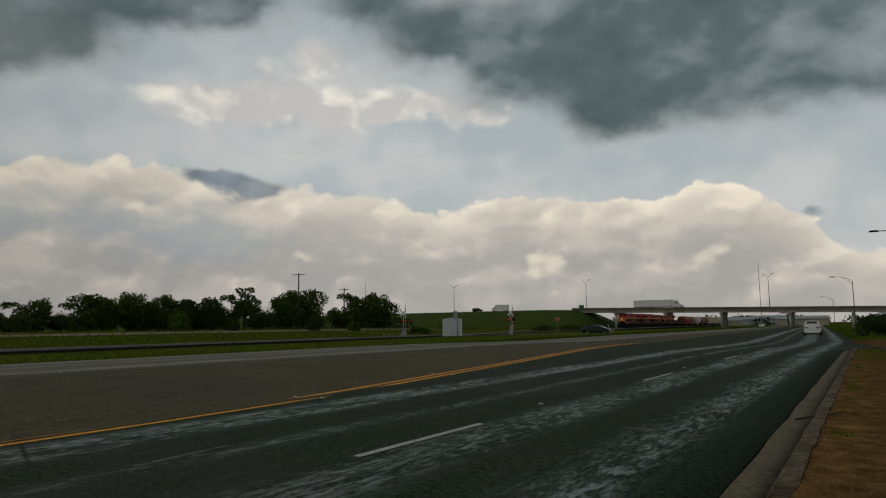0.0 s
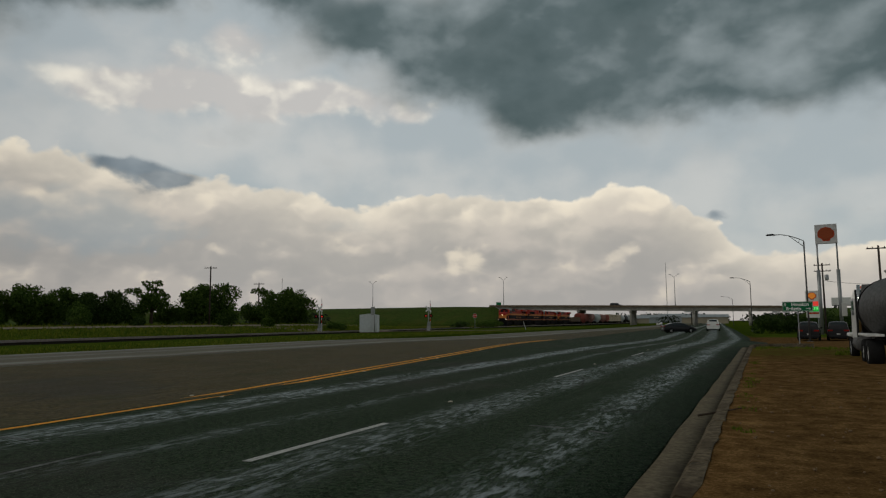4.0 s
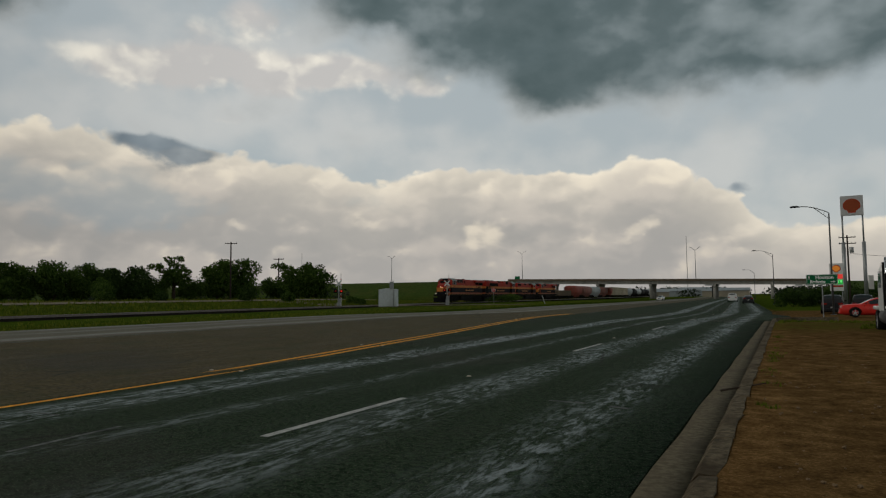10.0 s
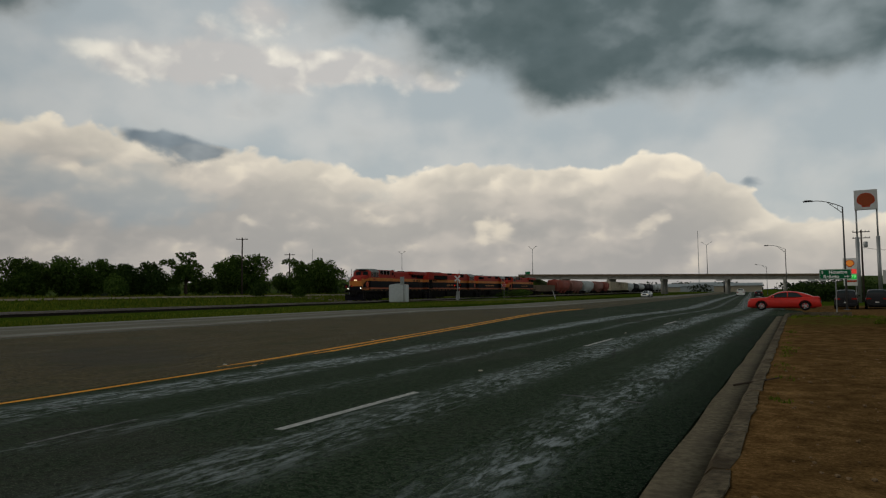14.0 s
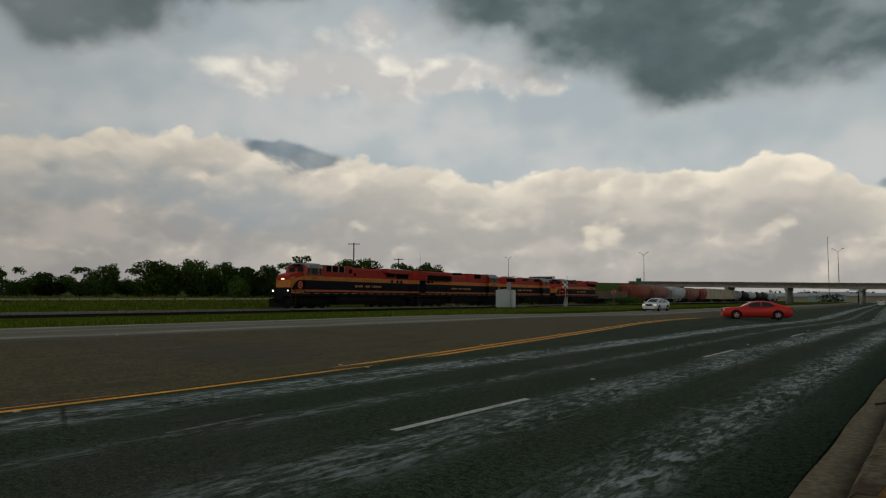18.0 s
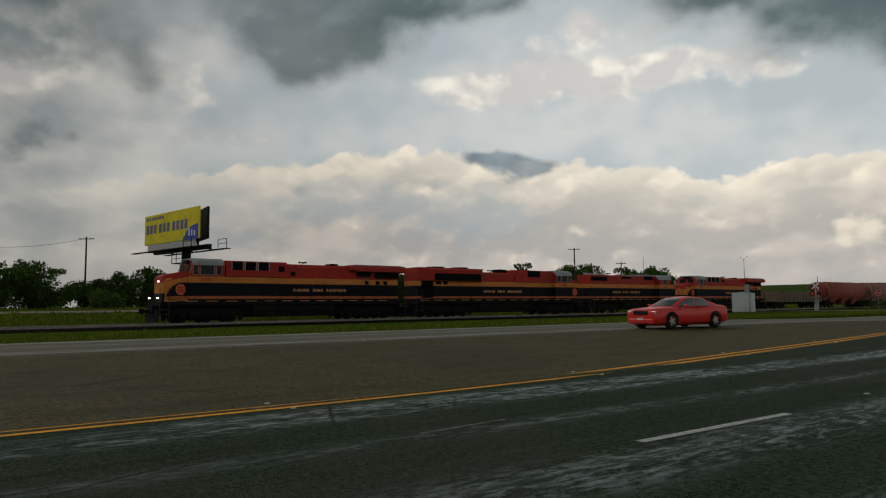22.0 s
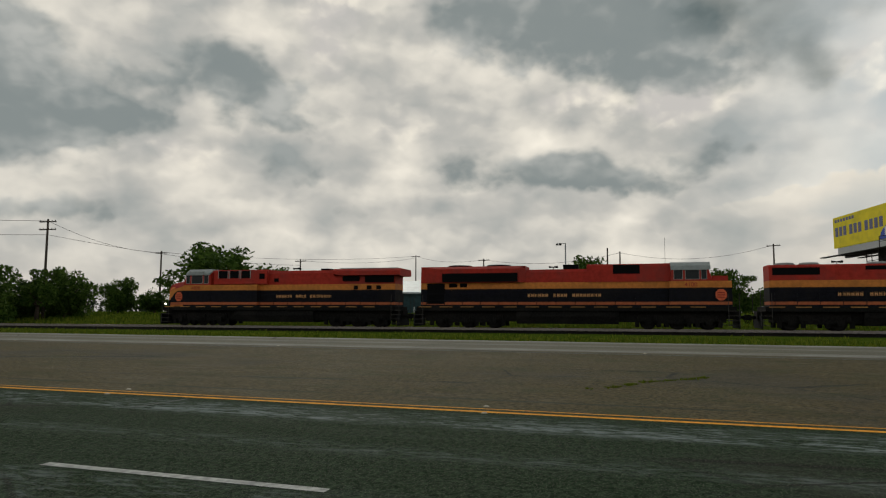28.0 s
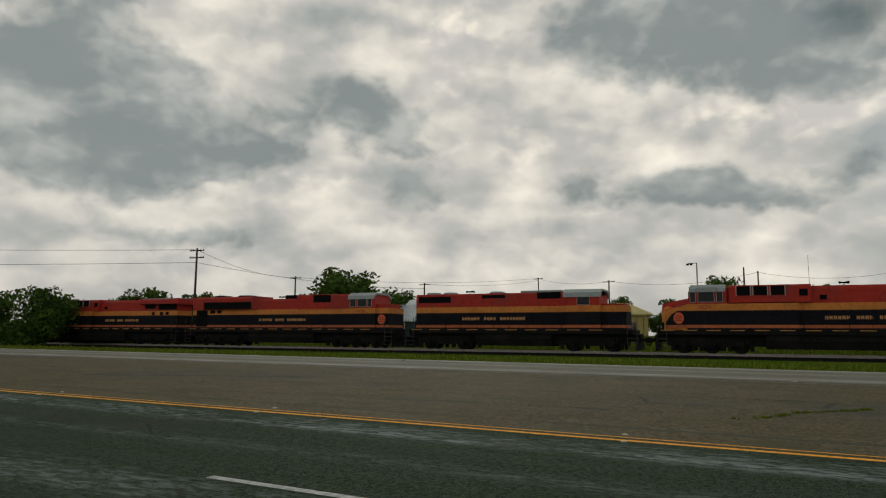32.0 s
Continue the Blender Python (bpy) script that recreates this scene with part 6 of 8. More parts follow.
def gas_sign():
    """Tall twin-leg fuel station sign with a plain shell-shaped emblem."""
    ob = base("station_sign", pose(8.7, 110, -0.2, 0, 0, -5), "tall white fuel station sign on two grey legs", "sign")
    for s in SIDES:
        leg = part("leg", cyl(B(), (s * 1.22, 0, -0.5), (s * 1.22, 0, 8.7), 0.24, seg=14), GALV, ob)
        part("upper_leg", cyl(B(), (s * 1.22, 0, 8.6), (s * 1.22, 0, 12.5), 0.11, seg=12), GALV, leg)
    cab = part("cabinet", box(B(), -1.38, 1.38, -0.3, 0.3, 12.4, 15.15, 0.04), SIGN_FACE, ob)
    for y, d in ((-0.31, -1),):
        part("emblem", shell_shape(0, y, 13.75, 1.05), SHELL_RED, cab, "orange-red fan-shaped emblem")
        part("emblem_core", shell_shape(0, y - 0.012, 13.80, 0.92), SHELL_ORANGE, cab)


def shell_shape(x, y, z, r):
    pts = [(x - 0.42 * r, z - 0.95 * r), (x + 0.42 * r, z - 0.95 * r), (x + 0.5 * r, z - 0.65 * r)]
    for i in range(15):
        a = radians(-28 + 236 * i / 14)
        k = r * (1.0 + 0.03 * (i % 2))
        pts.append((x + k * math.cos(a), z + k * 0.92 * math.sin(a)))
    pts.append((x - 0.5 * r, z - 0.65 * r))
    bm = B()
    prism(bm, pts, y, y + 0.02, "y")
    return bm


SIGN_FACE = material("sign_cabinet", (0.50, 0.50, 0.50), 0.4, var=0.05)
SHELL_RED = material("emblem_red", (0.40, 0.05, 0.02), 0.4)
SHELL_ORANGE = material("emblem_rust", (0.30, 0.07, 0.03), 0.4, var=0.1)
gas_sign()


def price_sign():
    ob = base("price_sign", pose(6.15, 105, 0.1, 0, 0, -4), "white fuel price sign with lit red and green digits", "sign")
    for s in SIDES:
        part("post", box(B(), *sorted((s * 0.55, s * 0.68)), -0.1, 0.1, -0.8, 1.7), GALV, ob)
    face = part("face", box(B(), -0.78, 0.78, -0.2, 0.2, 1.65, 5.3, 0.03), SIGN_WHITE, ob)
    part("emblem", shell_shape(0, -0.225, 4.6, 0.52), SIGN_RED, face)
    part("emblem_core", shell_shape(0, -0.238, 4.62, 0.43), glow("emblem_glow", (0.9, 0.30, 0.05), 0.55), face)
    part("digit_panel", box(B(), -0.45, 0.72, -0.225, -0.2, 3.25, 3.85), glow("red_digits", (1.0, 0.08, 0.06), 0.75), face, "lit red price panel")
    panel = part("digit_panel", box(B(), -0.45, 0.72, -0.225, -0.2, 2.5, 3.15), glow("green_digits", (0.05, 0.85, 0.12), 0.45), face, "lit green price panel")
    me = text_mesh("2.79", 0.62, glow("green_bright", (0.25, 1.0, 0.3), 1.1), "price_digits")
    d = new("price_digits", me)
    d.parent, d.matrix_local = panel, pose(0.13, -0.235, 2.83, 90)
    part("grade_bar", box(B(), -0.45, 0.72, -0.225, -0.2, 2.15, 2.38), SHELL_RED, face)


price_sign()


def guide_sign():
    ob = base("guide_sign", pose(1.95, 47, ground_z(1.95, 47) - 0.02, 0, 0, -2), "green road guide sign with white lettering on one post", "road sign")
    part("post", box(B(), -0.03, 0.03, -0.03, 0.03, 0, 2.5), GALV, ob)
    b = part("panel", box(B(), -0.83, 0.83, -0.06, -0.035, 2.40, 2.99, 0.01), SIGN_GREEN, ob)
    bm = B()
    for x0, x1, z0, z1 in ((-0.81, 0.81, 2.955, 2.97), (-0.81, 0.81, 2.42, 2.435), (-0.81, -0.795, 2.435, 2.955), (0.795, 0.81, 2.435, 2.955)):
        box(bm, x0, x1, -0.066, -0.058, z0, z1)
    part("border", bm, SIGN_WHITE, b)
    for body, x, z, size in (("Houston", 0.14, 2.815, 0.27), ("Refugio", -0.22, 2.555, 0.27)):
        o = new("lettering", text_mesh(body, size, SIGN_LETTER, bold=0.008))
        o.parent, o.matrix_local = b, pose(x, -0.066, z, 90)
    for outline in ([(-0.70, 2.710), (-0.65, 2.710), (-0.65, 2.830), (-0.60, 2.830), (-0.675, 2.920), (-0.75, 2.830), (-0.70, 2.830)], [(0.45, 2.530), (0.60, 2.530), (0.60, 2.480), (0.72, 2.555), (0.60, 2.630), (0.60, 2.580), (0.45, 2.580)]):
        part("arrow", prism(B(), outline, -0.068, -0.058, "y"), SIGN_WHITE, b)


guide_sign()


def utility_pole(p, top, arms=1, label="weathered wooden utility pole with a crossarm", bulk=0.15, gear=False, turn=0):
    x, y = p[0], p[1]
    g = ground_z(x, y) - 0.1
    ob = base("utility_pole", pose(x, y, g, 0, 0, turn), label, "utility pole", "utility poles")
    h = top - g
    part("pole", cyl(B(), (0, 0, 0), (0, 0, h), bulk, bulk * 0.65, seg=9), WOOD_POLE, ob)
    for i in range(arms):
        z = h - 0.3 - 0.9 * i
        arm = part("crossarm", box(B(), -1.1, 1.1, -0.06, 0.06, z - 0.06, z + 0.06), WOOD_POLE, ob)
        for dx in (-1.0, -0.55, 0.55, 1.0):
            part("insulator", lathe(B(), [(0.02, z + 0.06), (0.05, z + 0.1), (0.035, z + 0.15), (0.05, z + 0.19), (0.001, z + 0.22)], 8, "z", (dx, 0, 0)), GALV, arm)
    if gear:
        for s in SIDES:
            part("transformer", lathe(B(), [(0.001, h - 2.6), (0.26, h - 2.58), (0.28, h - 2.5), (0.28, h - 1.8), (0.2, h - 1.74), (0.001, h - 1.72)], 12, "z", (s * 0.5, 0, 0)), GALV, ob)
    return Vector((x, y, top))


UP = {}
for key, a_, e_, D_, arms_ in (("p1", 43.94, 4.56, 130, 1), ("p2", 40.2, 3.3, 150, 1), ("p3", 82.6, 5.25, 120, 1), ("g", 105.2, 4.51, 120, 1), ("i", 94.0, 4.98, 120, 0), ("h", 110.9, 4.77, 150, 1), ("f", 139.0, 6.67, 90, 2), ("hs", 131.2, 4.68, 115, 1), ("p4", 120.5, 4.3, 120, 1), ("l", 95.0, 5.3, 112, 0)):
    q_ = at(a_, D_)
    UP[key] = utility_pole(q_, 1.5 + D_ * math.tan(radians(e_)), arms_, bulk=0.17, turn=a_ * 0.7)
UP["s"] = utility_pole((8.4, 116, 0), 9.9, 2, "dark wooden utility pole with two transformers", 0.16, True)
utility_pole((7.8, 116.5, 0), 7.4, 0, "short dark wooden service pole beside a taller one", 0.15)
UP["r"] = utility_pole((11.4, 84.2, 0), 9.25, 1, "dark wooden utility pole with a crossarm", 0.15)


def wire(a, b, sag=0.8):
    """One cable hanging between two points."""
    bm = B()
    n = 12
    pts = [Vector(a).lerp(Vector(b), i / n) - Vector((0, 0, 4 * sag * (i / n) * (1 - i / n))) for i in range(n + 1)]
    _, u, v = frame_of(pts[0], pts[-1])
    loft(bm, [[p + u * 0.022, p + v * 0.022, p - u * 0.022, p - v * 0.022] for p in pts], smooth=True)
    tagged(part("power_line", bm, CABLE), "thin black overhead cable", "cable", "overhead cables")


Z_ = Vector((0, 0, -0.2))
for a_, b_, s_ in (("f", "hs", 0.9), ("hs", "h", 0.9), ("h", "g", 0.8), ("g", "i", 1.2), ("i", "p3", 1.6)):
    wire(UP[a_] + Z_, UP[b_] + Z_, s_)
wire(UP["f"] + Z_, Vector((-20, -150, 13.5)), 0.6)
wire(UP["f"] + Z_ * 9, Vector((-20, -150, 11.0)), 0.6)
wire(UP["f"] + Z_ * 9, UP["p4"] + Z_ * 5, 0.8)
wire(UP["s"] + Vector((0, 0, -2.6)), Vector((22, 84, 6.2)), 0.9)
wire(UP["p4"] + Z_, UP["h"] + Z_ * 3, 0.7)


def yard_light(p, top):
    g = ground_z(p[0], p[1]) - 0.1
    ob = base("flood_light", pose(p[0], p[1], g, 0, 0, 98), "pole with two flood lamps facing sideways", "light pole")
    part("pole", cyl(B(), (0, 0, 0), (0, 0, top - g), 0.14, 0.1, seg=8), GALV, ob)
    arm = part("arm", box(B(), -1.3, 0.1, -0.05, 0.05, top - g - 0.1, top - g), GALV, ob)
    for x in (-1.3, -0.8):
        part("lamp_head", box(B(), x - 0.2, x + 0.2, -0.25, 0.25, top - g - 0.35, top - g - 0.1, 0.04), VENT, arm)


yard_light(at(98.4, 110), 1.5 + 110 * math.tan(radians(5.76)))


def mast(azimuth, el, D, w=0.5):
    p = at(azimuth, D)
    tagged(part("radio_mast", cyl(B(), (p.x, p.y, 0), (p.x, p.y, 1.5 + D * math.tan(radians(el))), w, w * 0.6, seg=6), GALV), "very thin distant radio mast", "mast", "radio masts")


mast(90.4, 6.06, 900, 0.35)
mast(6.9, 4.6, 900, 0.45)
mast(38.4, 3.7, 900, 0.35)
mast(60.2, 2.7, 1200, 0.4)


# ---- rail crossing ----
BUNGALOW = material("bungalow_paint", (0.50, 0.53, 0.54), 0.5, 0.2, var=0.08, grain=3, second=(0.38, 0.39, 0.38))


def signal_box():
    x, y = -49.4, 81.6
    ob = base("signal_bungalow", pose(x, y, ground_z(x, y) - 0.06, 0, 0, 20), "pale grey metal equipment hut beside the track", "equipment hut")
    body = part("cabin", box(B(), -1.2, 1.2, -1.0, 1.0, 0.15, 2.5, 0.03), BUNGALOW, ob)
    part("roof", loft(B(), [[(-1.18, yy, 2.42), (-1.18, yy, 2.5), (0, yy, 2.66), (1.18, yy, 2.5), (1.18, yy, 2.42)] for yy in (-0.98, 0.98)]), BUNGALOW, ob)
    part("plinth", box(B(), -1.15, 1.15, -0.95, 0.95, -0.1, 0.16), CONCRETE, ob)
    door = part("door", box(B(), -0.5, 0.4, -0.94, -0.9, 0.3, 2.25, 0.01), BUNGALOW, ob)
    part("handle", box(B(), 0.2, 0.3, -0.98, -0.94, 1.1, 1.3), GALV, door)
    pole = base("meter_post", pose(x + 1.45, y - 1.1, ground_z(x, y) - 0.06, 0, 0, 20), "steel post with a grey meter cabinet", "post")
    part("post", cyl(B(), (0, 0, 0), (0, 0, 3.6), 0.06, seg=8), GALV, pole)
    part("cabinet", box(B(), -0.5, 0.0, -0.1, 0.1, 2.5, 3.55, 0.02), GALV, pole)


signal_box()


def crossing_signal(p, h, turn, lit):
    g = ground_z(p[0], p[1]) - 0.08
    ob = base("crossing_signal", pose(p[0], p[1], g, 0, 0, turn), "rail crossing signal mast with crossed boards and raised arm", "crossing signal", "crossing signals")
    part("mast", cyl(B(), (0, 0, 0), (0, 0, h * 0.75), 0.07, seg=8), GALV, ob)
    part("mast_base", box(B(), -0.25, 0.25, -0.25, 0.25, 0, 0.9, 0.03), GALV, ob)
    for r in (-45, 45):
        o = part("cross_board", box(B(), -0.6, 0.6, -0.02, 0.0, -0.1, 0.1), SIGN_WHITE, ob)
        o.matrix_local = pose(0, -0.1, h * 0.72, 0, r, 0)
    for s in SIDES:
        lamp = part("lamp_hood", lathe(B(), [(0.001, -0.1), (0.26, -0.1), (0.28, -0.06), (0.16, 0.12), (0.001, 0.14)], 14, "y", (s * 0.42, -0.1, h * 0.5)), VENT, ob)
        part("lens", lathe(B(), [(0.001, -0.125), (0.12, -0.12), (0.12, -0.1)], 12, "y", (s * 0.42, -0.1, h * 0.5)), glow("red_lens", (0.9, 0.05, 0.03), 0.7) if (s > 0) == lit else SIGN_RED, lamp)
    part("lamp_arm", cyl(B(), (-0.45, 0, h * 0.5), (0.45, 0, h * 0.5), 0.04, seg=6), GALV, ob)
    part("gate_machine", box(B(), -0.2, 0.3, 0.05, 0.45, 0.9, 1.5, 0.03), GALV, ob)
    arm = part("gate_arm", box(B(), 0.22, 0.30, 0.2, 0.24, 0.4, h), SIGN_WHITE, ob)
    for i in range(4):
        part("stripe", box(B(), 0.215, 0.305, 0.195, 0.245, 1.6 + 0.8 * i, 2.0 + 0.8 * i), SIGN_RED, arm)


crossing_signal(at(35.3, 100), 5.1, 20, True)
crossing_signal(at(26.28, 108), 4.9, 20, False)


def stop_sign(p, h, r, turn, group="stop signs"):
    g = ground_z(p[0], p[1])
    ob = base("stop_sign", pose(p[0], p[1], g - 0.05, 0, 0, turn), "red octagonal stop sign on a steel post", "road sign", group)
    part("post", cyl(B(), (0, 0, 0), (0, 0, h), 0.03, seg=6), GALV, ob)
    for k, m_, d in ((1.0, SIGN_WHITE, 0), (0.92, SIGN_RED, -0.008)):
        f = part("face" if d == 0 else "face_red", prism(B(), [(r * k * math.cos(radians(22.5 + 45 * i)), h + r * k * math.sin(radians(22.5 + 45 * i))) for i in range(8)], -0.05 + d, -0.03, "y"), m_, ob)
    o = new("lettering", text_mesh("STOP", r * 0.72, SIGN_WHITE))
    o.parent, o.matrix_local = ob, pose(0, -0.062, h, 90)


stop_sign(at(22.4, 124), 2.5, 0.42, 15)
tilt = base("leaning_marker", pose(*at(18.15, 104, ground_z(*at(18.15, 104)[:2]) - 0.05), 0, -18, 0), "thin white marker post leaning to one side", "marker post")
part("post", box(B(), -0.04, 0.04, -0.03, 0.03, 0, 1.4), SIGN_FACE, tilt)
ex = base("exit_sign", pose(*at(20.42, 318), 0, 0, -10), "small green sign on the overpass road", "road sign")
ex.location.z = deck_z(-110) - 1.2
part("panel", box(B(), -1.3, 1.3, -0.05, 0.05, 1.1, 2.6), SIGN_GREEN, ex)
part("post", box(B(), -0.06, 0.06, 0.05, 0.12, 0, 2.5), GALV, ex)

PALE_ROAD = material("pale_gravel", (0.20, 0.17, 0.12), 0.95, var=0.2, grain=2, second=(0.2, 0.17, 0.13), amount=0.6)
bm_ = B()
rows_ = []
for y_ in range(-50, 141, 5):
    xc_ = -75 - 0.062 * y_
    rows_.append([bm_.verts.new((x_, y_, ground_z(x_, y_) + 0.09)) for x_ in (xc_ - 2.2, xc_, xc_ + 2.2)])
for a_, b_ in zip(rows_, rows_[1:]):
    for i_ in (0, 1):
        bm_.faces.new((a_[i_], a_[i_ + 1], b_[i_ + 1], b_[i_]))
tagged(part("side_street", bm_, PALE_ROAD), "pale gravel lane behind the railway", "road", kind="structure")
bm_ = B()
rows_ = []
for i_ in range(12):
    x_ = -33 - 4.0 * i_
    yc_ = 92
    rows_.append([bm_.verts.new((x_, y_, max(ground_z(x_, y_) + 0.06, 0.31 if abs(x_ - track_x(92)) < 3.5 else -9))) for y_ in (yc_ - 4, yc_, yc_ + 4)])
for a_, b_ in zip(rows_, rows_[1:]):
    for i_ in (0, 1):
        bm_.faces.new((a_[i_], a_[i_ + 1], b_[i_ + 1], b_[i_]))
tagged(part("crossing_street", bm_, CONCRETE), "concrete street that crosses the railway", "road", kind="structure")

# ---- trees and shrubs ----
BARK = material("bark", (0.055, 0.042, 0.032), 0.95, var=0.35, grain=7, bump=0.5)


def leaf_material(name, a, b):
    m = bpy.data.materials.new(name)
    m.use_nodes = True
    s = Tree(m.node_tree)
    rnd = s.node("ShaderNodeNewGeometry").outputs["Random Per Island"]
    col = s.mix(rnd, a, b)
    p = s.node("ShaderNodeBsdfPrincipled", {"Base Color": col, "Roughness": 0.75, "Specular IOR Level": 0.05})
    t = s.node("ShaderNodeBsdfTranslucent", {"Color": col})
    x = s.node("ShaderNodeMixShader", {"Fac": 0.22})
    s.put(x.inputs[1], p.outputs[0])
    s.put(x.inputs[2], t.outputs[0])
    s.node("ShaderNodeOutputMaterial", {"Surface": x.outputs[0]})
    return m


LEAF = leaf_material("leaf_green", (0.022, 0.050, 0.008), (0.090, 0.145, 0.026))
LEAF_DARK = leaf_material("leaf_dark", (0.016, 0.036, 0.008), (0.055, 0.092, 0.020))
WEED = leaf_material("weed_green", (0.050, 0.090, 0.007), (0.16, 0.18, 0.02))


def leaf_cloud(centres, count, size, seed):
    """Many small bent leaf sprigs round clump centres (point, radii)."""
    rnd = np.random.RandomState(seed)
    unit = lambda v: v / np.linalg.norm(v, axis=1)[:, None]
    c = np.array([p for p, _ in centres])
    r = np.array([q for _, q in centres])
    vol = r.prod(axis=1) ** 0.75
    k = rnd.choice(len(c), count, p=vol / vol.sum())
    p = c[k] + unit(rnd.normal(size=(count, 3))) * r[k] * rnd.uniform(0.45, 1.05, (count, 1))
    u = unit(rnd.normal(size=(count, 3)))
    v = unit(np.cross(u, rnd.normal(size=(count, 3))))
    s = size * rnd.uniform(0.5, 1.35, (count, 1))
    verts = np.stack([p - u * s, p + v * s * 0.55 + u * s * 0.1, p + u * s, p - v * s * 0.55 - u * s * 0.1], 1).reshape(-1, 3)
    n = np.arange(count)[:, None] * 4
    faces = np.concatenate([n + [[0, 1, 2]], n + [[0, 2, 3]]], 1).reshape(-1, 3)
    me = bpy.data.meshes.new("crown")
    me.from_pydata(verts.tolist(), [], faces.tolist())
    return me


def make_tree(seed, h, spread, leaves, size=0.24, mat=None, low=0.25, label="broad green tree with an uneven crown", open_crown=0.0):
    """Tapered trunk, limbs, crown of leaf clumps. Built at the origin."""
    rnd = random.Random(seed)
    ob = base("tree", pose(0, 0, -500), label, "tree", "trees")
    bm = B()
    th = h * low
    cyl(bm, (0, 0, -0.2), (0.1, 0.05, th), 0.045 * h, 0.03 * h, seg=9)
    clumps = []
    for i in range(12):
        a = 2 * math.pi * (i + rnd.uniform(-0.3, 0.3)) / 6
        out = spread * rnd.uniform(0.35, 0.95)
        zz = h * rnd.uniform(low + 0.06, 0.88 - 0.25 * out / spread)
        mid = Vector((math.cos(a) * out * 0.4, math.sin(a) * out * 0.4, th + (zz - th) * 0.55))
        end = Vector((math.cos(a) * out, math.sin(a) * out, zz))
        cyl(bm, (0.1, 0.05, th * 0.92), mid, 0.022 * h, 0.013 * h, seg=6)
        cyl(bm, mid, end, 0.013 * h, 0.004 * h, seg=5)
        r = spread * rnd.uniform(0.36, 0.54)
        clumps.append((tuple(end), (r, r, r * rnd.uniform(0.75, 1.0))))
        if rnd.random() > open_crown:
            clumps.append((tuple(mid), (r * 1.05, r * 1.05, r * 0.8)))
    for i in range(5):
        r = spread * rnd.uniform(0.22, 0.36)
        clumps.append(((rnd.uniform(-0.45, 0.45) * spread, rnd.uniform(-0.45, 0.45) * spread, h - r * rnd.uniform(0.7, 1.6)), (r, r, r * 0.8)))
    part("trunk", bm, BARK, ob)
    crown = new("crown", leaf_cloud(clumps, leaves, size, seed))
    crown.data.materials.append(mat or LEAF)
    crown.parent = ob
    return ob


PROTO = [make_tree(11, 8, 4.2, 9000, 0.25, low=0.10), make_tree(12, 8, 3.4, 6500, 0.24, low=0.12), make_tree(13, 8, 4.6, 9500, 0.25, LEAF_DARK, low=0.06), make_tree(14, 8, 2.6, 2600, 0.24, open_crown=0.8, low=0.3, label="thin airy tree with gaps in its crown"),
         make_tree(15, 8, 3.8, 8000, 0.25, low=0.10)]


def plant(kind, azimuth, dist, el, wide=1.0, label="", sink=0.0):
    """A tree in that direction whose top shows at elevation el."""
    p = at(azimuth, dist)
    g = ground_z(p.x, p.y) - 0.15 - sink
    h = 1.5 + dist * math.tan(radians(el)) - g
    k = h / 8.0
    ob = copy_thing(PROTO[kind], pose(p.x, p.y, g, 0, 0, (azimuth * 37) % 360) @ Matrix.Diagonal((k * wide, k * wide, k, 1)))
    if label:
        ob["label"] = label
    return ob


for row in ((0, 37.4, 150, 3.0, 1.0, "large dense dark green tree beside the crossing"), (4, 38.8, 158, 2.7), (1, 40.4, 148, 2.95, 0.9), (0, 43.2, 138, 3.35, 0.9), (4, 44.9, 135, 3.2, 1.05), (3, 48.2, 128, 3.45, 1.0, "thin airy tree taller than its neighbours"), (1, 47.0, 132, 2.5), (1, 49.6, 128, 2.85), (2, 51.3, 126, 2.85),
            (2, 52.9, 124, 2.7), (4, 54.6, 122, 2.8, 1.1), (0, 56.3, 121, 3.05), (4, 58.2, 120, 2.7), (0, 59.6, 119, 2.9), (1, 61.2, 122, 2.2, 1.1), (4, 62.8, 120, 2.45), (1, 64.4, 122, 2.25, 1.2), (2, 66.4, 124, 1.9, 1.3), (1, 68.3, 120, 2.1), (3, 70.2, 116, 2.75, 1.0, "half-bare airy tree among shrubs"),
            (2, 72.0, 118, 1.9, 1.3), (2, 73.6, 118, 2.05, 1.3), (2, 75.8, 120, 2.0, 1.4), (0, 78.0, 115, 3.2, 0.9), (4, 80.0, 112, 2.7), (2, 82.0, 110, 2.4, 1.3), (1, 84.4, 105, 3.0), (0, 85.9, 102, 3.6, 0.9), (4, 88.3, 98, 3.6), (0, 90.6, 95, 4.0, 1.05), (1, 93.2, 100, 3.5), (4, 94.9, 108, 3.6), (0, 96.3, 104, 4.85, 0.85), (2, 98.6, 120, 2.7, 1.2),
            (1, 101.0, 125, 3.0), (4, 104.6, 125, 3.2, 1.0), (4, 108.5, 130, 2.4), (2, 111.8, 126, 2.3, 1.1), (1, 118.6, 140, 3.2), (4, 122.6, 125, 3.6, 1.1), (0, 126.6, 96, 5.55, 1.3, "tall round dark green tree behind the railway"), (1, 131.5, 110, 2.7), (4, 134.0, 112, 2.6, 1.1), (0, 137.6, 92, 3.3), (3, 139.4, 88, 3.1), (2, 140.6, 96, 2.5, 1.2),
            (0, 142.8, 86, 3.6), (4, 144.6, 88, 2.8), (1, 146.2, 90, 2.4), (2, 147.8, 92, 2.2, 1.2), (0, 149.6, 84, 3.4), (4, 152.5, 86, 2.8), (1, 156, 88, 2.8)):
    plant(*row)
for q_ in PROTO:
    for o_ in list(q_.children_recursive) + [q_]:
        bpy.data.objects.remove(o_)


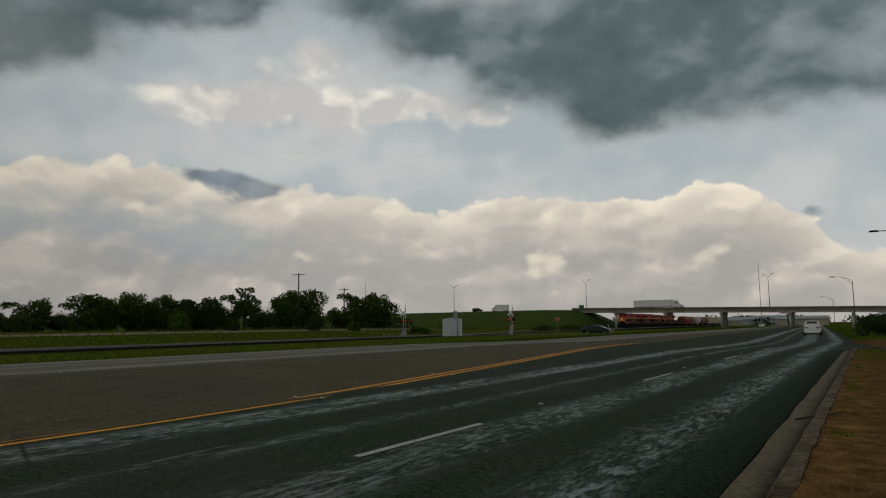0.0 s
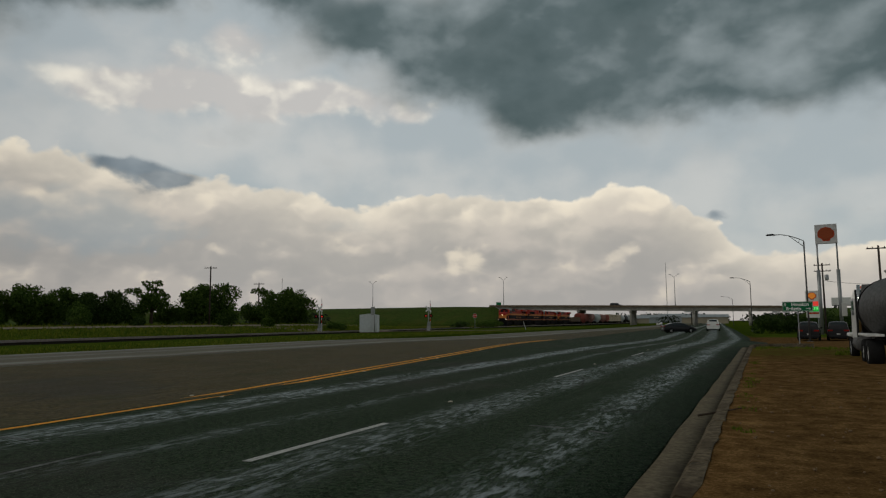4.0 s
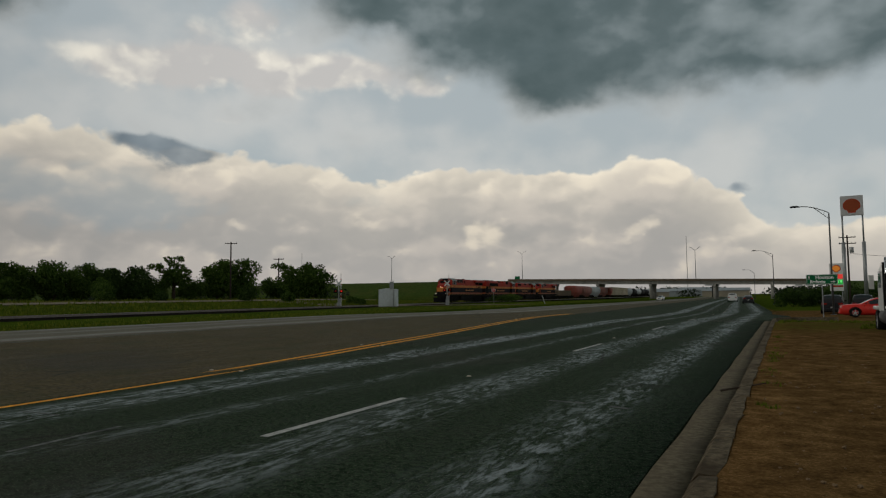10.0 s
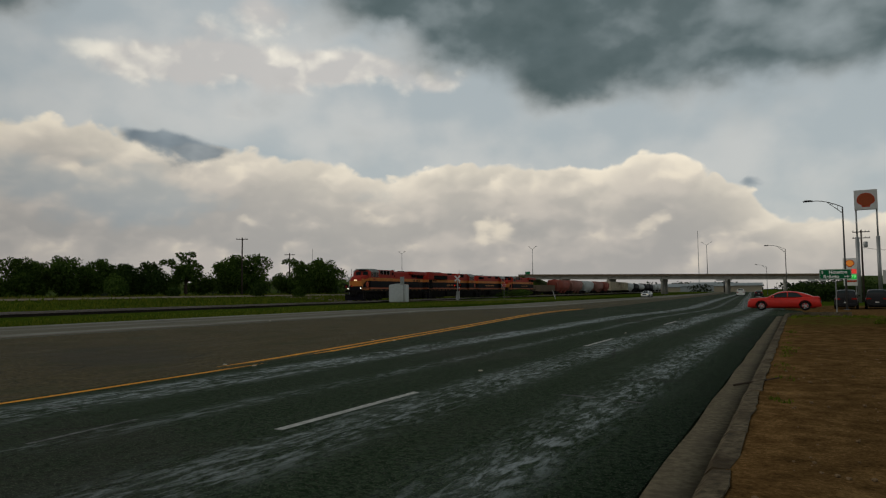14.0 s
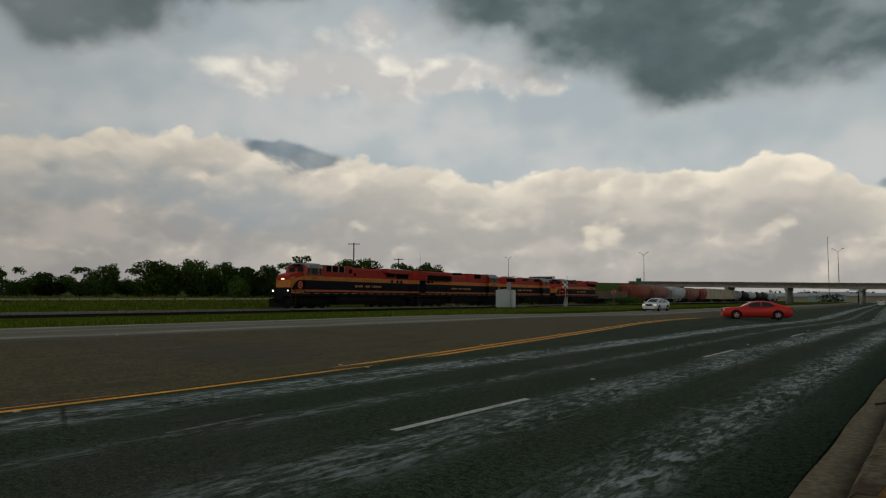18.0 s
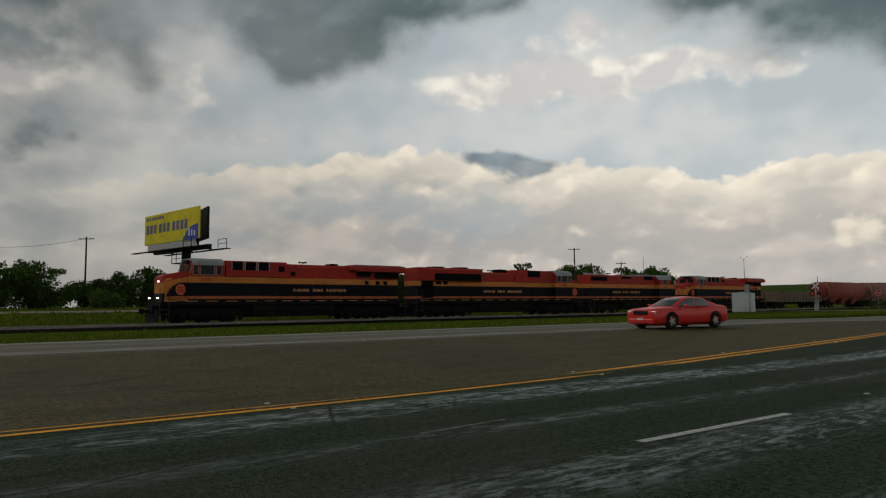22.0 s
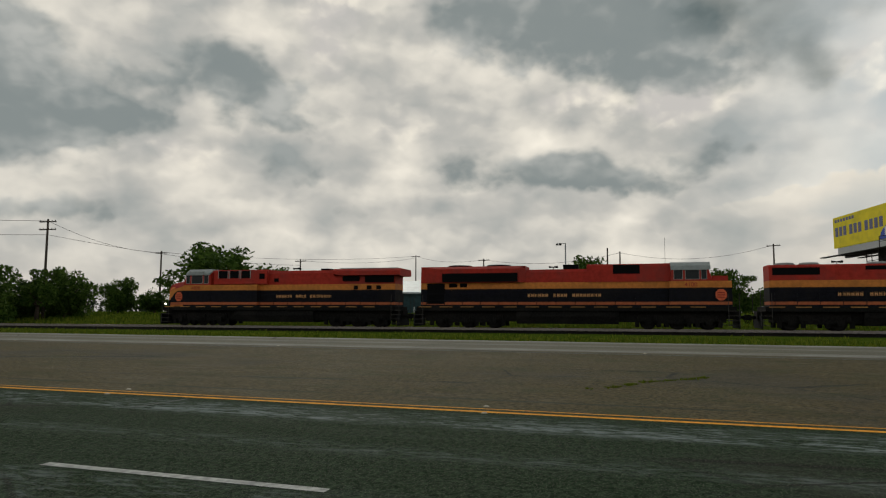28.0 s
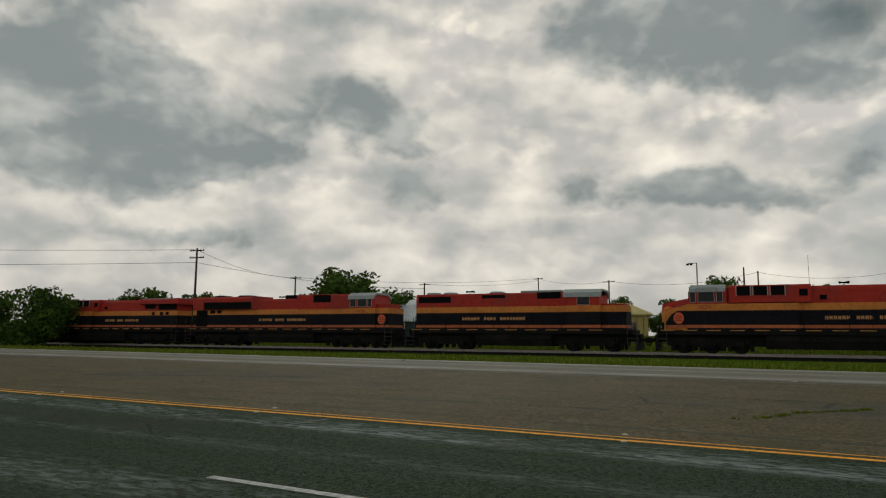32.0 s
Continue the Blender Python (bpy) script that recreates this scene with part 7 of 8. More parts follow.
def bush(seed, p, w, h, n, mat, label="low round dark green bush"):
    g = ground_z(p[0], p[1]) - 0.1
    rnd = random.Random(seed)
    cl = [((rnd.uniform(-0.6, 0.6) * w, rnd.uniform(-0.4, 0.4) * w, h * rnd.uniform(0.25, 0.7)), (w * rnd.uniform(0.35, 0.55), w * 0.45, h * rnd.uniform(0.3, 0.42))) for _ in range(6)]
    ob = base("bush", pose(p[0], p[1], g), label, "bush", "bushes")
    c = new("foliage", leaf_cloud(cl, n, 0.17, seed))
    c.data.materials.append(mat)
    c.parent = ob
    bm = B()
    for i in range(4):
        a = 1.6 * i
        cyl(bm, (0, 0, -0.1), (math.cos(a) * w * 0.4, math.sin(a) * w * 0.4, h * 0.55), 0.05, 0.02, seg=5)
    part("stem", bm, BARK, ob)


for i_, (a_, D_, w_, h_) in enumerate(((53.2, 108, 2.6, 3.4), (42.6, 118, 1.8, 2.6), (39.4, 120, 1.5, 2.2), (49.0, 110, 1.6, 1.6), (33.9, 120, 1.8, 1.6), (74.3, 92, 2.0, 2.6), (71.0, 96, 4.2, 4.2), (63.9, 104, 2.4, 3.2), (81.0, 90, 3.0, 2.6), (89.6, 84, 3.2, 3.0), (93.0, 88, 3.0, 3.2), (119.9, 90, 1.6, 2.0), (21.6, 150, 4.0, 2.0), (23.5, 160, 3.0, 2.0), (31.8, 250, 6.0, 4.5))):
    bush(40 + i_, at(a_, D_), w_, h_, 1400, LEAF_DARK if i_ % 2 else LEAF)
for i_ in range(11):
    bush(80 + i_, (1.0 + 3.1 * i_, 119 + (i_ % 3) * 2.5, 0), 3.4, 3.0 + 0.28 * i_, 2600, LEAF_DARK, "dense dark green shrub on the slope by the station")


def tufts(name, spots, label, mat, size):
    """Grass tufts: three crossed blades each."""
    rnd = np.random.RandomState(5)
    verts, faces = [], []
    for x, y, z, k in spots:
        for _ in range(4):
            a = rnd.uniform(0, 6.28)
            d = np.array((math.cos(a), math.sin(a), 0)) * size * k * 0.28
            lean = np.array((rnd.uniform(-1, 1), rnd.uniform(-1, 1), 0)) * size * k * 0.35
            p = np.array((x, y, z)) + np.array((rnd.uniform(-1, 1), rnd.uniform(-1, 1), 0)) * size * 0.5
            n = len(verts)
            verts += [tuple(p - d), tuple(p + d), tuple(p + lean + np.array((0, 0, size * k * rnd.uniform(0.6, 1.2))))]
            faces.append((n, n + 1, n + 2))
    me = bpy.data.meshes.new(name)
    me.from_pydata(verts, [], faces)
    ob = new(name, me)
    me.materials.append(mat)
    tagged(ob, label, "grass", kind="stuff")


rg = random.Random(9)
spots_ = []
for _ in range(9000):
    y_ = rg.uniform(-75, 135)
    x_ = EDGE + bend(y_) - 0.1 - abs(rg.gauss(0, 4.5))
    if abs(x_ - track_x(y_)) > 2.6 and x_ > track_x(y_) and abs(y_ - 92) > 4.3:
        spots_.append((x_, y_, ground_z(x_, y_) - 0.03, rg.uniform(0.4, 1.0)))
tufts("verge_grass", spots_, "short rough grass between the road and the railway", WEED, 0.22)
spots_ = []
for _ in range(11000):
    y_ = rg.uniform(-90, 140)
    x_ = track_x(y_) - 2.8 - abs(rg.gauss(0, 14))
    if x_ < -75 - 0.062 * y_ - 2.4 or x_ > -75 - 0.062 * y_ + 2.4:
        spots_.append((x_, y_, ground_z(x_, y_) - 0.03, rg.uniform(0.4, 1.1)))
tufts("field_grass", spots_, "uneven field grass behind the railway", WEED, 0.4)
spots_ = []
for _ in range(3000):
    x_, y_ = rg.uniform(-0.4, 7.5), rg.uniform(26, 46)
    if noise.noise((x_ * 0.5, y_ * 0.25, 2)) + smooth(32, 42, y_) - 0.1 * max(0, x_ - 3) > 0.45:
        spots_.append((x_, y_, ground_z(x_, y_) - 0.02, rg.uniform(0.3, 1.0)))
for _ in range(500):
    y_ = rg.uniform(3, 26)
    x_ = -0.42 + abs(rg.gauss(0, 0.12))
    if noise.noise((x_, y_ * 0.7, 7)) > 0.12:
        spots_.append((x_, y_, 0.11, rg.uniform(0.15, 0.4)))
tufts("drive_weeds", spots_, "patchy weeds at the corner of the drive", WEED, 0.16)

spots_ = []
for k_ in range(420):
    f_ = rg.random()
    x_, y_ = -13.0 - 2.4 * f_ + rg.gauss(0, 0.05), -1.75 + 2.1 * f_ + 0.12 * math.sin(9 * f_) + rg.gauss(0, 0.05)
    if noise.noise((f_ * 6, 0, 1)) > -0.12:
        spots_.append((x_, y_, road_z(x_, y_) - 0.005, rg.uniform(0.3, 1.0)))
tufts("crack_weeds", spots_, "thin weeds growing along a crack in the paving", WEED, 0.05)

# ---- loose stones on the dirt verge ----
STONE = material("pebble", (0.19, 0.13, 0.075), 0.95, var=0.35, grain=9)
stones_ = []
for k_ in range(3):
    bm_ = B()
    bmesh.ops.create_icosphere(bm_, subdivisions=1, radius=1.0)
    rs_ = random.Random(k_)
    for v_ in bm_.verts:
        v_.co *= rs_.uniform(0.7, 1.15)
        v_.co.z *= 0.6
    me_ = mesh_of(bm_, "pebble")
    me_.materials.append(STONE)
    stones_.append(me_)
verge = base("verge_stones", pose(0, 0, 0), "scatter of loose stones on the dirt verge", "stones", kind="stuff")
for k_ in range(280):
    o_ = new("pebble", stones_[k_ % 3])
    y_ = 2.5 + 16 * rg.random() ** 1.6
    x_ = rg.uniform(-0.4, 0.5 + 0.35 * y_)
    o_.parent = verge
    sc_ = rg.choice((0.009, 0.012, 0.016, 0.022)) * rg.uniform(0.8, 1.4)
    o_.matrix_local = pose(x_, y_, ground_z(x_, y_) + 0.02, 0, 0, rg.uniform(0, 360)) @ Matrix.Scale(sc_, 4)
stick = part("twig", cyl(B(), (-0.98, 11.55, 0.05), (-0.35, 11.75, 0.17), 0.018, 0.010, seg=6), BARK)
tagged(stick, "thin dry twig lying over the kerb", "twig")

# ---- raised road studs ----
STUD = material("stud_ceramic", (0.42, 0.38, 0.30), 0.4, var=0.15)
stud_me = mesh_of(lathe(B(), [(0.001, 0.025), (0.03, 0.023), (0.05, 0.01), (0.055, 0.0)], 12), "road_stud")
stud_me.materials.append(STUD)


def stud(x, y):
    o = new("road_stud", stud_me)
    o.matrix_world = pose(x, y, road_z(x, y) + 0.003) @ Matrix.Diagonal((0.9, 0.9, 0.8, 1))
    tagged(o, "small worn white raised road stud", "road stud", "road studs")


for k_ in range(-7, 7):
    y_ = -3.0 + 7.05 * k_
    if y_ < 52:
        stud(yellow_x(y_) + 0.32, y_ + 0.1)
        stud(yellow_x(y_) - 0.36, y_ - 0.05)
for k_ in range(-3, 10):
    stud(-5.47, -0.13 + 12.3 * k_)
for k_ in range(-6, 7):
    stud(-20.9, -1.0 + 12.3 * k_)

# ---- billboard ----
YELLOW = material("billboard_yellow", (0.78, 0.64, 0.03), 0.5, var=0.06, grain=1.0, second=(0.52, 0.42, 0.04))
LILAC = material("billboard_figures", (0.15, 0.15, 0.26), 0.5)
BLUE = material("billboard_blue", (0.06, 0.10, 0.42), 0.5)
RUSTY = material("dark_steel", (0.018, 0.016, 0.015), 0.7, var=0.3)


def billboard():
    # panel from its left to its right edge as one faces it
    a, b = at(78.5, 108.5), at(74.6, 94.0)
    mid = (a + b) / 2
    turn = math.degrees(math.atan2(b.y - a.y, b.x - a.x))
    L = (b - a).length
    g = ground_z(mid.x, mid.y)
    z1 = 1.5 + 101 * math.tan(radians(7.42))
    z0 = 1.5 + 101 * math.tan(radians(5.05))
    ob = base("billboard", pose(mid.x, mid.y, g - 0.2, 0, 0, turn), "yellow roadside billboard on a thick dark steel post", "billboard")
    d = -(g - 0.2)
    z0, z1 = z0 + d, z1 + d
    h = z1 - z0
    face = part("panel", box(B(), -L / 2, L / 2, -0.25, 0.05, z0, z1, 0.03), YELLOW, ob)
    # figures as plain bars
    c = -L * 0.46
    for n, size in ((3, 0.30), (3, 0.30), (4, 0.30)):
        for i in range(n):
            w = L * 0.050
            part("figure_bar", box(B(), c, c + w, -0.275, -0.25, z0 + h * 0.36, z0 + h * 0.36 + h * size), LILAC, face)
            c += w + L * 0.024
        c += L * 0.03
    for i in range(7):
        part("line_bar", box(B(), -L * 0.46 + i * L * 0.05, -L * 0.425 + i * L * 0.05, -0.27, -0.25, z0 + h * 0.82, z0 + h * 0.92), LILAC, face)
    q = [(L / 2, z0)] + [(L / 2 - L * 0.24 * math.sin(radians(9 * i)), z0 + h * 0.46 * math.cos(radians(9 * i))) for i in range(11)]
    logo = part("logo_patch", prism(B(), q, -0.275, -0.25, "y"), BLUE, face, "blue quarter-round emblem patch")
    for i in range(3):
        part("logo_bar", box(B(), L * (0.34 + 0.045 * i), L * (0.36 + 0.045 * i), -0.29, -0.275, z0 + h * 0.1, z0 + h * (0.34 - 0.04 * i)), SIGN_WHITE, logo)
    apron = part("apron", box(B(), -L * 0.44, L * 0.44, -0.15, 0.0, z0 - 0.95, z0 - 0.05), SIGN_FACE, ob, "pale slatted strip under the panel")
    for i in range(4):
        part("slat", box(B(), -L * 0.44, L * 0.44, -0.2, -0.15, z0 - 0.93 + 0.24 * i, z0 - 0.80 + 0.24 * i), SIGN_FACE, apron)
    # second panel of the v, seen from its end and back
    back = part("back_panel", box(B(), -L / 2, L / 2, -0.15, 0.15, z0, z1), RUSTY, ob)
    back.matrix_local = pose(0.6, 2.9, 0, 0, 0, -14)
    for i in range(6):
        x = -L * 0.45 + L * 0.18 * i
        part("upright", box(B(), x - 0.1, x + 0.1, 0.05, 0.3, z0 - 0.9, z1 - 0.1), RUSTY, ob)
    part("post", cyl(B(), (L * 0.10, 1.4, 0), (L * 0.10, 1.4, z0 - 0.4), 0.62, seg=18), RUSTY, ob)
    part("torsion_beam", box(B(), -L * 0.5, L * 0.5, 1.1, 1.7, z0 - 1.3, z0 - 0.7), RUSTY, ob)
    for y in (-1.3, 3.6):
        w_ = part("catwalk", box(B(), -L * 0.58, L * 0.56, y - 0.35, y + 0.35, z0 - 1.25, z0 - 1.15), RUSTY, ob)
        bm = B()
        for x in (L * 0.42, L * 0.56):
            cyl(bm, (x, y - 0.3, z0 - 1.2), (x, y - 0.3, z0 + 0.1), 0.05, seg=5)
        for zz in (0.1, -0.5):
            cyl(bm, (L * 0.42, y - 0.3, z0 + zz), (L * 0.56, y - 0.3, z0 + zz), 0.04, seg=5)
        part("catwalk_rail", bm, RUSTY, w_)
        for x in (-0.35, 0.0, 0.35):
            part("bracket", cyl(B(), (L * x, 1.2, z0 - 1.1), (L * x, y, z0 - 1.2), 0.07, seg=6), RUSTY, ob)
    part("platform", box(B(), L * 0.10 - 2.2, L * 0.10 + 2.2, 0.4, 2.4, z0 - 3.0, z0 - 2.9), RUSTY, ob)
    bm = B()
    for x in (-2.2, -0.9, 0.9, 2.2):
        cyl(bm, (L * 0.10 + x, 0.4, z0 - 2.9), (L * 0.10 + x, 0.4, z0 - 1.2), 0.05, seg=5)
    cyl(bm, (L * 0.10 - 2.2, 0.4, z0 - 2.3), (L * 0.10 + 2.2, 0.4, z0 - 2.3), 0.04, seg=5)
    part("platform_rail", bm, RUSTY, ob)
    bm = B()
    for x in (0.9, 1.3):
        cyl(bm, (L * 0.10 + x, 0.5, z0 - 5.2), (L * 0.10 + x, 0.5, z0 - 2.8), 0.04, seg=5)
    for i in range(7):
        cyl(bm, (L * 0.10 + 0.9, 0.5, z0 - 5.1 + 0.34 * i), (L * 0.10 + 1.3, 0.5, z0 - 5.1 + 0.34 * i), 0.03, seg=5)
    part("ladder", bm, RUSTY, ob)


billboard()

# ---- houses behind the railway ----
METAL_ROOF = material("metal_roof", (0.33, 0.36, 0.37), 0.45, 0.3, var=0.1, grain=1.5, second=(0.24, 0.25, 0.25))
SIDING = material("dark_green_siding", (0.030, 0.048, 0.045), 0.8, var=0.2, grain=4)
BLUE_WALL = material("bright_blue_wall", (0.10, 0.30, 0.46), 0.7, var=0.1)
DOOR_RED = material("door_red", (0.17, 0.035, 0.03), 0.6)
BEIGE = material("beige_wall", (0.33, 0.29, 0.22), 0.8, var=0.12)


def house(p, turn, L, W, wall_h, ridge, wall, roof, label, openings=(), gable_front=False):
    """Gabled house; the long side faces local -y."""
    g = ground_z(p[0], p[1]) - 0.1
    ob = base("house", pose(p[0], p[1], g, 0, 0, turn), label, "house", "houses behind the railway")
    part("wall", prism(B(), [(-W / 2, 0), (W / 2, 0), (W / 2, wall_h), (0, ridge - 0.1), (-W / 2, wall_h)], -L / 2, L / 2), wall, ob)
    for s in SIDES:
        bm = B()
        prism(bm, [(s * (W / 2 + 0.6), wall_h - 0.25), (0, ridge), (0, ridge + 0.12), (s * (W / 2 + 0.6), wall_h - 0.12)], -L / 2 - 0.5, L / 2 + 0.5)
        r = part("roof", bm, roof, ob)
    for kind, x, z, w, h in openings:
        f = part(kind, box(B(), x - w / 2, x + w / 2, -W / 2 - 0.04, -W / 2 + 0.02, z, z + h), SIGN_FACE, ob)
        part("door_leaf" if kind == "door" else "pane", box(B(), x - w / 2 + 0.1, x + w / 2 - 0.1, -W / 2 - 0.07, -W / 2 - 0.03, z + (0 if kind == "door" else 0.1), z + h - 0.1), DOOR_RED if kind == "door" else SCREEN, f)
    return ob


hp_ = at(117.6, 98)
h_ = house(hp_, 118 - 90 + 62, 15.5, 9, 2.6, 5.2, SIDING, METAL_ROOF, "dark green house with a grey metal roof", (("door", 3.6, 0.05, 1.1, 2.1), ("window", -1.0, 0.9, 1.4, 1.1), ("window", 6.3, 0.9, 1.0, 1.1)))
p_ = at(121.9, 93)
house(p_, 118 - 90 + 62, 5.5, 6, 2.3, 4.3, SIDING, METAL_ROOF, "gabled front wing of a dark green house", (("window", 0.3, 1.1, 2.2, 0.8),))
house(at(125.2, 118), 60, 8, 6, 2.5, 3.8, BLUE_WALL, METAL_ROOF, "small bright blue house among trees", (("window", 1.0, 0.9, 1.2, 1.1), ("door", -1.5, 0.0, 1.0, 2.0)))
house(at(93.6, 105), 10, 8, 5, 2.2, 3.0, BLUE_WALL, METAL_ROOF, "small teal shed with a pale roof", ())
house(at(147.6, 112), 60, 18, 8, 2.6, 3.4, BEIGE, METAL_ROOF, "long low beige building behind trees", (("window", -4.0, 0.9, 2.0, 1.1), ("window", 3.0, 0.9, 2.0, 1.1), ("door", 0.0, 0.0, 1.2, 2.1)))
house(at(138.3, 120), 50, 14, 8, 2.8, 3.6, BEIGE, METAL_ROOF, "low beige building with pale roof", (("window", -3.0, 0.9, 2.0, 1.1),))
TEAL = material("teal_siding", (0.035, 0.062, 0.066), 0.8, var=0.2, grain=3)
TAN_WALL = material("tan_yellow_siding", (0.40, 0.31, 0.115), 0.8, var=0.12, grain=4)
TAN_ROOF = material("tan_yellow_roof", (0.46, 0.37, 0.15), 0.75, var=0.12, grain=3)


def hall(p, turn, L, W, wall_h, ridge, wall, roof, label):
    """Long shed with a hipped roof, ribbed metal walls and a low door."""
    g = ground_z(p[0], p[1]) - 0.1
    ob = base("hall", pose(p[0], p[1], g, 0, 0, turn), label, "building", "houses behind the railway")
    body = part("wall", box(B(), -L / 2, L / 2, -W / 2, W / 2, 0, wall_h), wall, ob)
    for i in range(int(L / 1.2)):
        x = -L / 2 + 0.6 + 1.2 * i
        part("wall_rib", box(B(), x - 0.05, x + 0.05, -W / 2 - 0.04, -W / 2, 0, wall_h - 0.05), wall, body)
    o, z0, z1, hip = 0.7, wall_h - 0.05, ridge, W * 0.42
    corners = [(-L / 2 - o, -W / 2 - o), (L / 2 + o, -W / 2 - o), (L / 2 + o, W / 2 + o), (-L / 2 - o, W / 2 + o)]
    bm = B()
    lo = [bm.verts.new((x, y, z0)) for x, y in corners]
    up = [bm.verts.new((x, y, z0 + 0.22)) for x, y in corners]
    ra, rb = bm.verts.new((-L / 2 + hip, 0, z1)), bm.verts.new((L / 2 - hip, 0, z1))
    for f in ((up[0], up[1], rb, ra), (up[1], up[2], rb), (up[2], up[3], ra, rb), (up[3], up[0], ra), tuple(lo[::-1])):
        bm.faces.new(f)
    for k in range(4):
        bm.faces.new((lo[k], lo[(k + 1) % 4], up[(k + 1) % 4], up[k]))
    top = part("roof", bm, roof, ob)
    slope = (z1 - z0 - 0.22) / (W / 2 + o)
    for i in range(int((L - 2 * hip) / 0.9)):
        x = -L / 2 + hip + 0.45 + 0.9 * i
        part("roof_seam", prism(B(), [(-W / 2 - o, z0 + 0.23), (-0.02, z0 + 0.23 + slope * (W / 2 + o)), (-0.02, z0 + 0.27 + slope * (W / 2 + o)), (-W / 2 - o, z0 + 0.27)], x - 0.03, x + 0.03), roof, top)
    return ob


hall(at(111.9, 99), 111.9, 18.5, 11, 2.75, 4.75, TEAL, METAL_ROOF, "long teal metal hall with a grey hipped roof")
tan_ = hall(at(104.2, 112), 104.2, 7.5, 7, 3.3, 5.3, TAN_WALL, TAN_ROOF, "small tan-yellow house with a matching roof")
part("vent", box(B(), -0.35, 0.35, -2.9, -2.2, 3.9, 4.6), SCREEN, tan_)
part("door", box(B(), 1.0, 2.0, -3.56, -3.48, 0.0, 2.2), SCREEN, tan_)
for k_ in range(6):
    p_ = at(112.0 - 0.92 * k_, 88)
    tagged(part("bollard", cyl(B(), (p_.x, p_.y, ground_z(p_.x, p_.y) - 0.1), (p_.x, p_.y, ground_z(p_.x, p_.y) + 0.85), 0.09, seg=10), SIGN_FACE), "short white post before the teal hall", "bollard", "white posts")

# ---- far distance under and beside the overpass ----
FAR = leaf_material("far_woods", (0.020, 0.032, 0.018), (0.045, 0.055, 0.032))
cl_ = []
rf_ = random.Random(21)
for k_ in range(150):
    a_ = rf_.choice((rf_.uniform(2.5, 12), rf_.uniform(-12, 1), rf_.uniform(14, 75), rf_.uniform(75, 160)))
    D_ = rf_.uniform(520, 700) if a_ < 14 else rf_.uniform(260, 420) if a_ > 36 else rf_.uniform(520, 700)
    r_ = rf_.uniform(4, 7)
    if 1.2 < a_ < 2.6:
        continue
    p_ = at(a_, D_)
    cl_.append(((p_.x, p_.y, rf_.uniform(1.0, 3.0)), (r_ * 2.0, r_ * 2.0, r_ * 0.8)))
o_ = new("far_woods", leaf_cloud(cl_, 26000, 1.1, 4))
o_.data.materials.append(FAR)
tagged(o_, "low dark line of distant woods on the horizon", "woods", kind="stuff")
for a_, D_, L_, h_ in ((4.4, 520, 26, 6), (6.0, 560, 30, 7), (8.6, 540, 34, 6), (3.4, 480, 16, 6), (9.6, 500, 22, 5)):
    house(at(a_, D_), a_, L_, 12, h_ * 0.75, h_, BEIGE if L_ < 30 else METAL_ROOF, METAL_ROOF, "distant low commercial building beyond the overpass", ())
for a_, D_, z_, w_ in ((5.1, 470, 10.5, 9.0), (-0.9, 420, 9.0, 3.6), (-1.6, 420, 9.0, 3.6)):
    p_ = at(a_, D_)
    b_ = base("far_billboard", pose(p_.x, p_.y, -0.8, 0, 0, a_), "distant pale billboard panel on a steel post", "billboard", "far billboards")
    part("panel", box(B(), -w_ / 2, w_ / 2, -0.2, 0.2, z_ - 3.0, z_), SIGN_FACE, b_)
    part("post", cyl(B(), (0, 0.4, 0), (0, 0.4, z_ - 1.0), 0.35, seg=8), RUSTY, b_)

# ---- what moves ----
def nose_at(t):
    """Front coupler of the train along the track, metres, at t seconds."""
    return float(np.interp(t, [0, 5, 9, 13, 17, 19, 20.5, 23.5, 25, 26, 28.5, 31, 32], [208.0, 159.6, 124.7, 89.5, 53.9, 36.7, 23.7, -2.6, -15.4, -24.2, -46.5, -68.8, -77.8]))


def track_of(rows, t):
    """Place and heading on a vehicle's way: rows of (t, x, y, heading)."""
    cols = list(zip(*rows))
    return [float(np.interp(t, cols[0], c)) for c in cols[1:]]


RED_WAY = [(0, 24, 63, 90), (7.5, 18, 62.5, 90), (9, 11, 62, 90), (10, 6.2, 61.5, 90), (11, 3.4, 61.2, 90), (12, 2.1, 61, 90), (13, 0.6, 60.6, 90), (14, -1.1, 60.5, 90), (15, -3.8, 60.6, 90), (16.5, -8.0, 60.8, 92), (17, -9.3, 60.5, 96), (18, -12.6, 59.8, 110), (19, -14.7, 57.6, 132), (20, -17.3, 51.2, 153),
           (21, -18.7, 40.6, 168), (22, -20.6, 28.2, 176), (22.5, -21.2, 22.2, 178), (23, -21.9, 16.4, 180), (23.5, -22.3, 9.6, 180), (24, -22.4, 2.4, 180), (24.5, -22.4, -4.8, 180), (32, -22.6, -118, 180)]
SILVER_WAY = [(0, -40, 330, 177), (5, -38, 280, 177), (13, -31.5, 176, 177), (17, -27.6, 106, 178), (18, -26.9, 77.5, 179), (18.5, -26.6, 63.5, 180), (19, -26.5, 49.5, 180), (19.5, -26.5, 35.6, 180), (20, -26.5, 22.7, 180), (20.5, -26.4, 8.6, 180), (21, -26.3, -6.5, 180), (32, -26.3, -330, 180)]
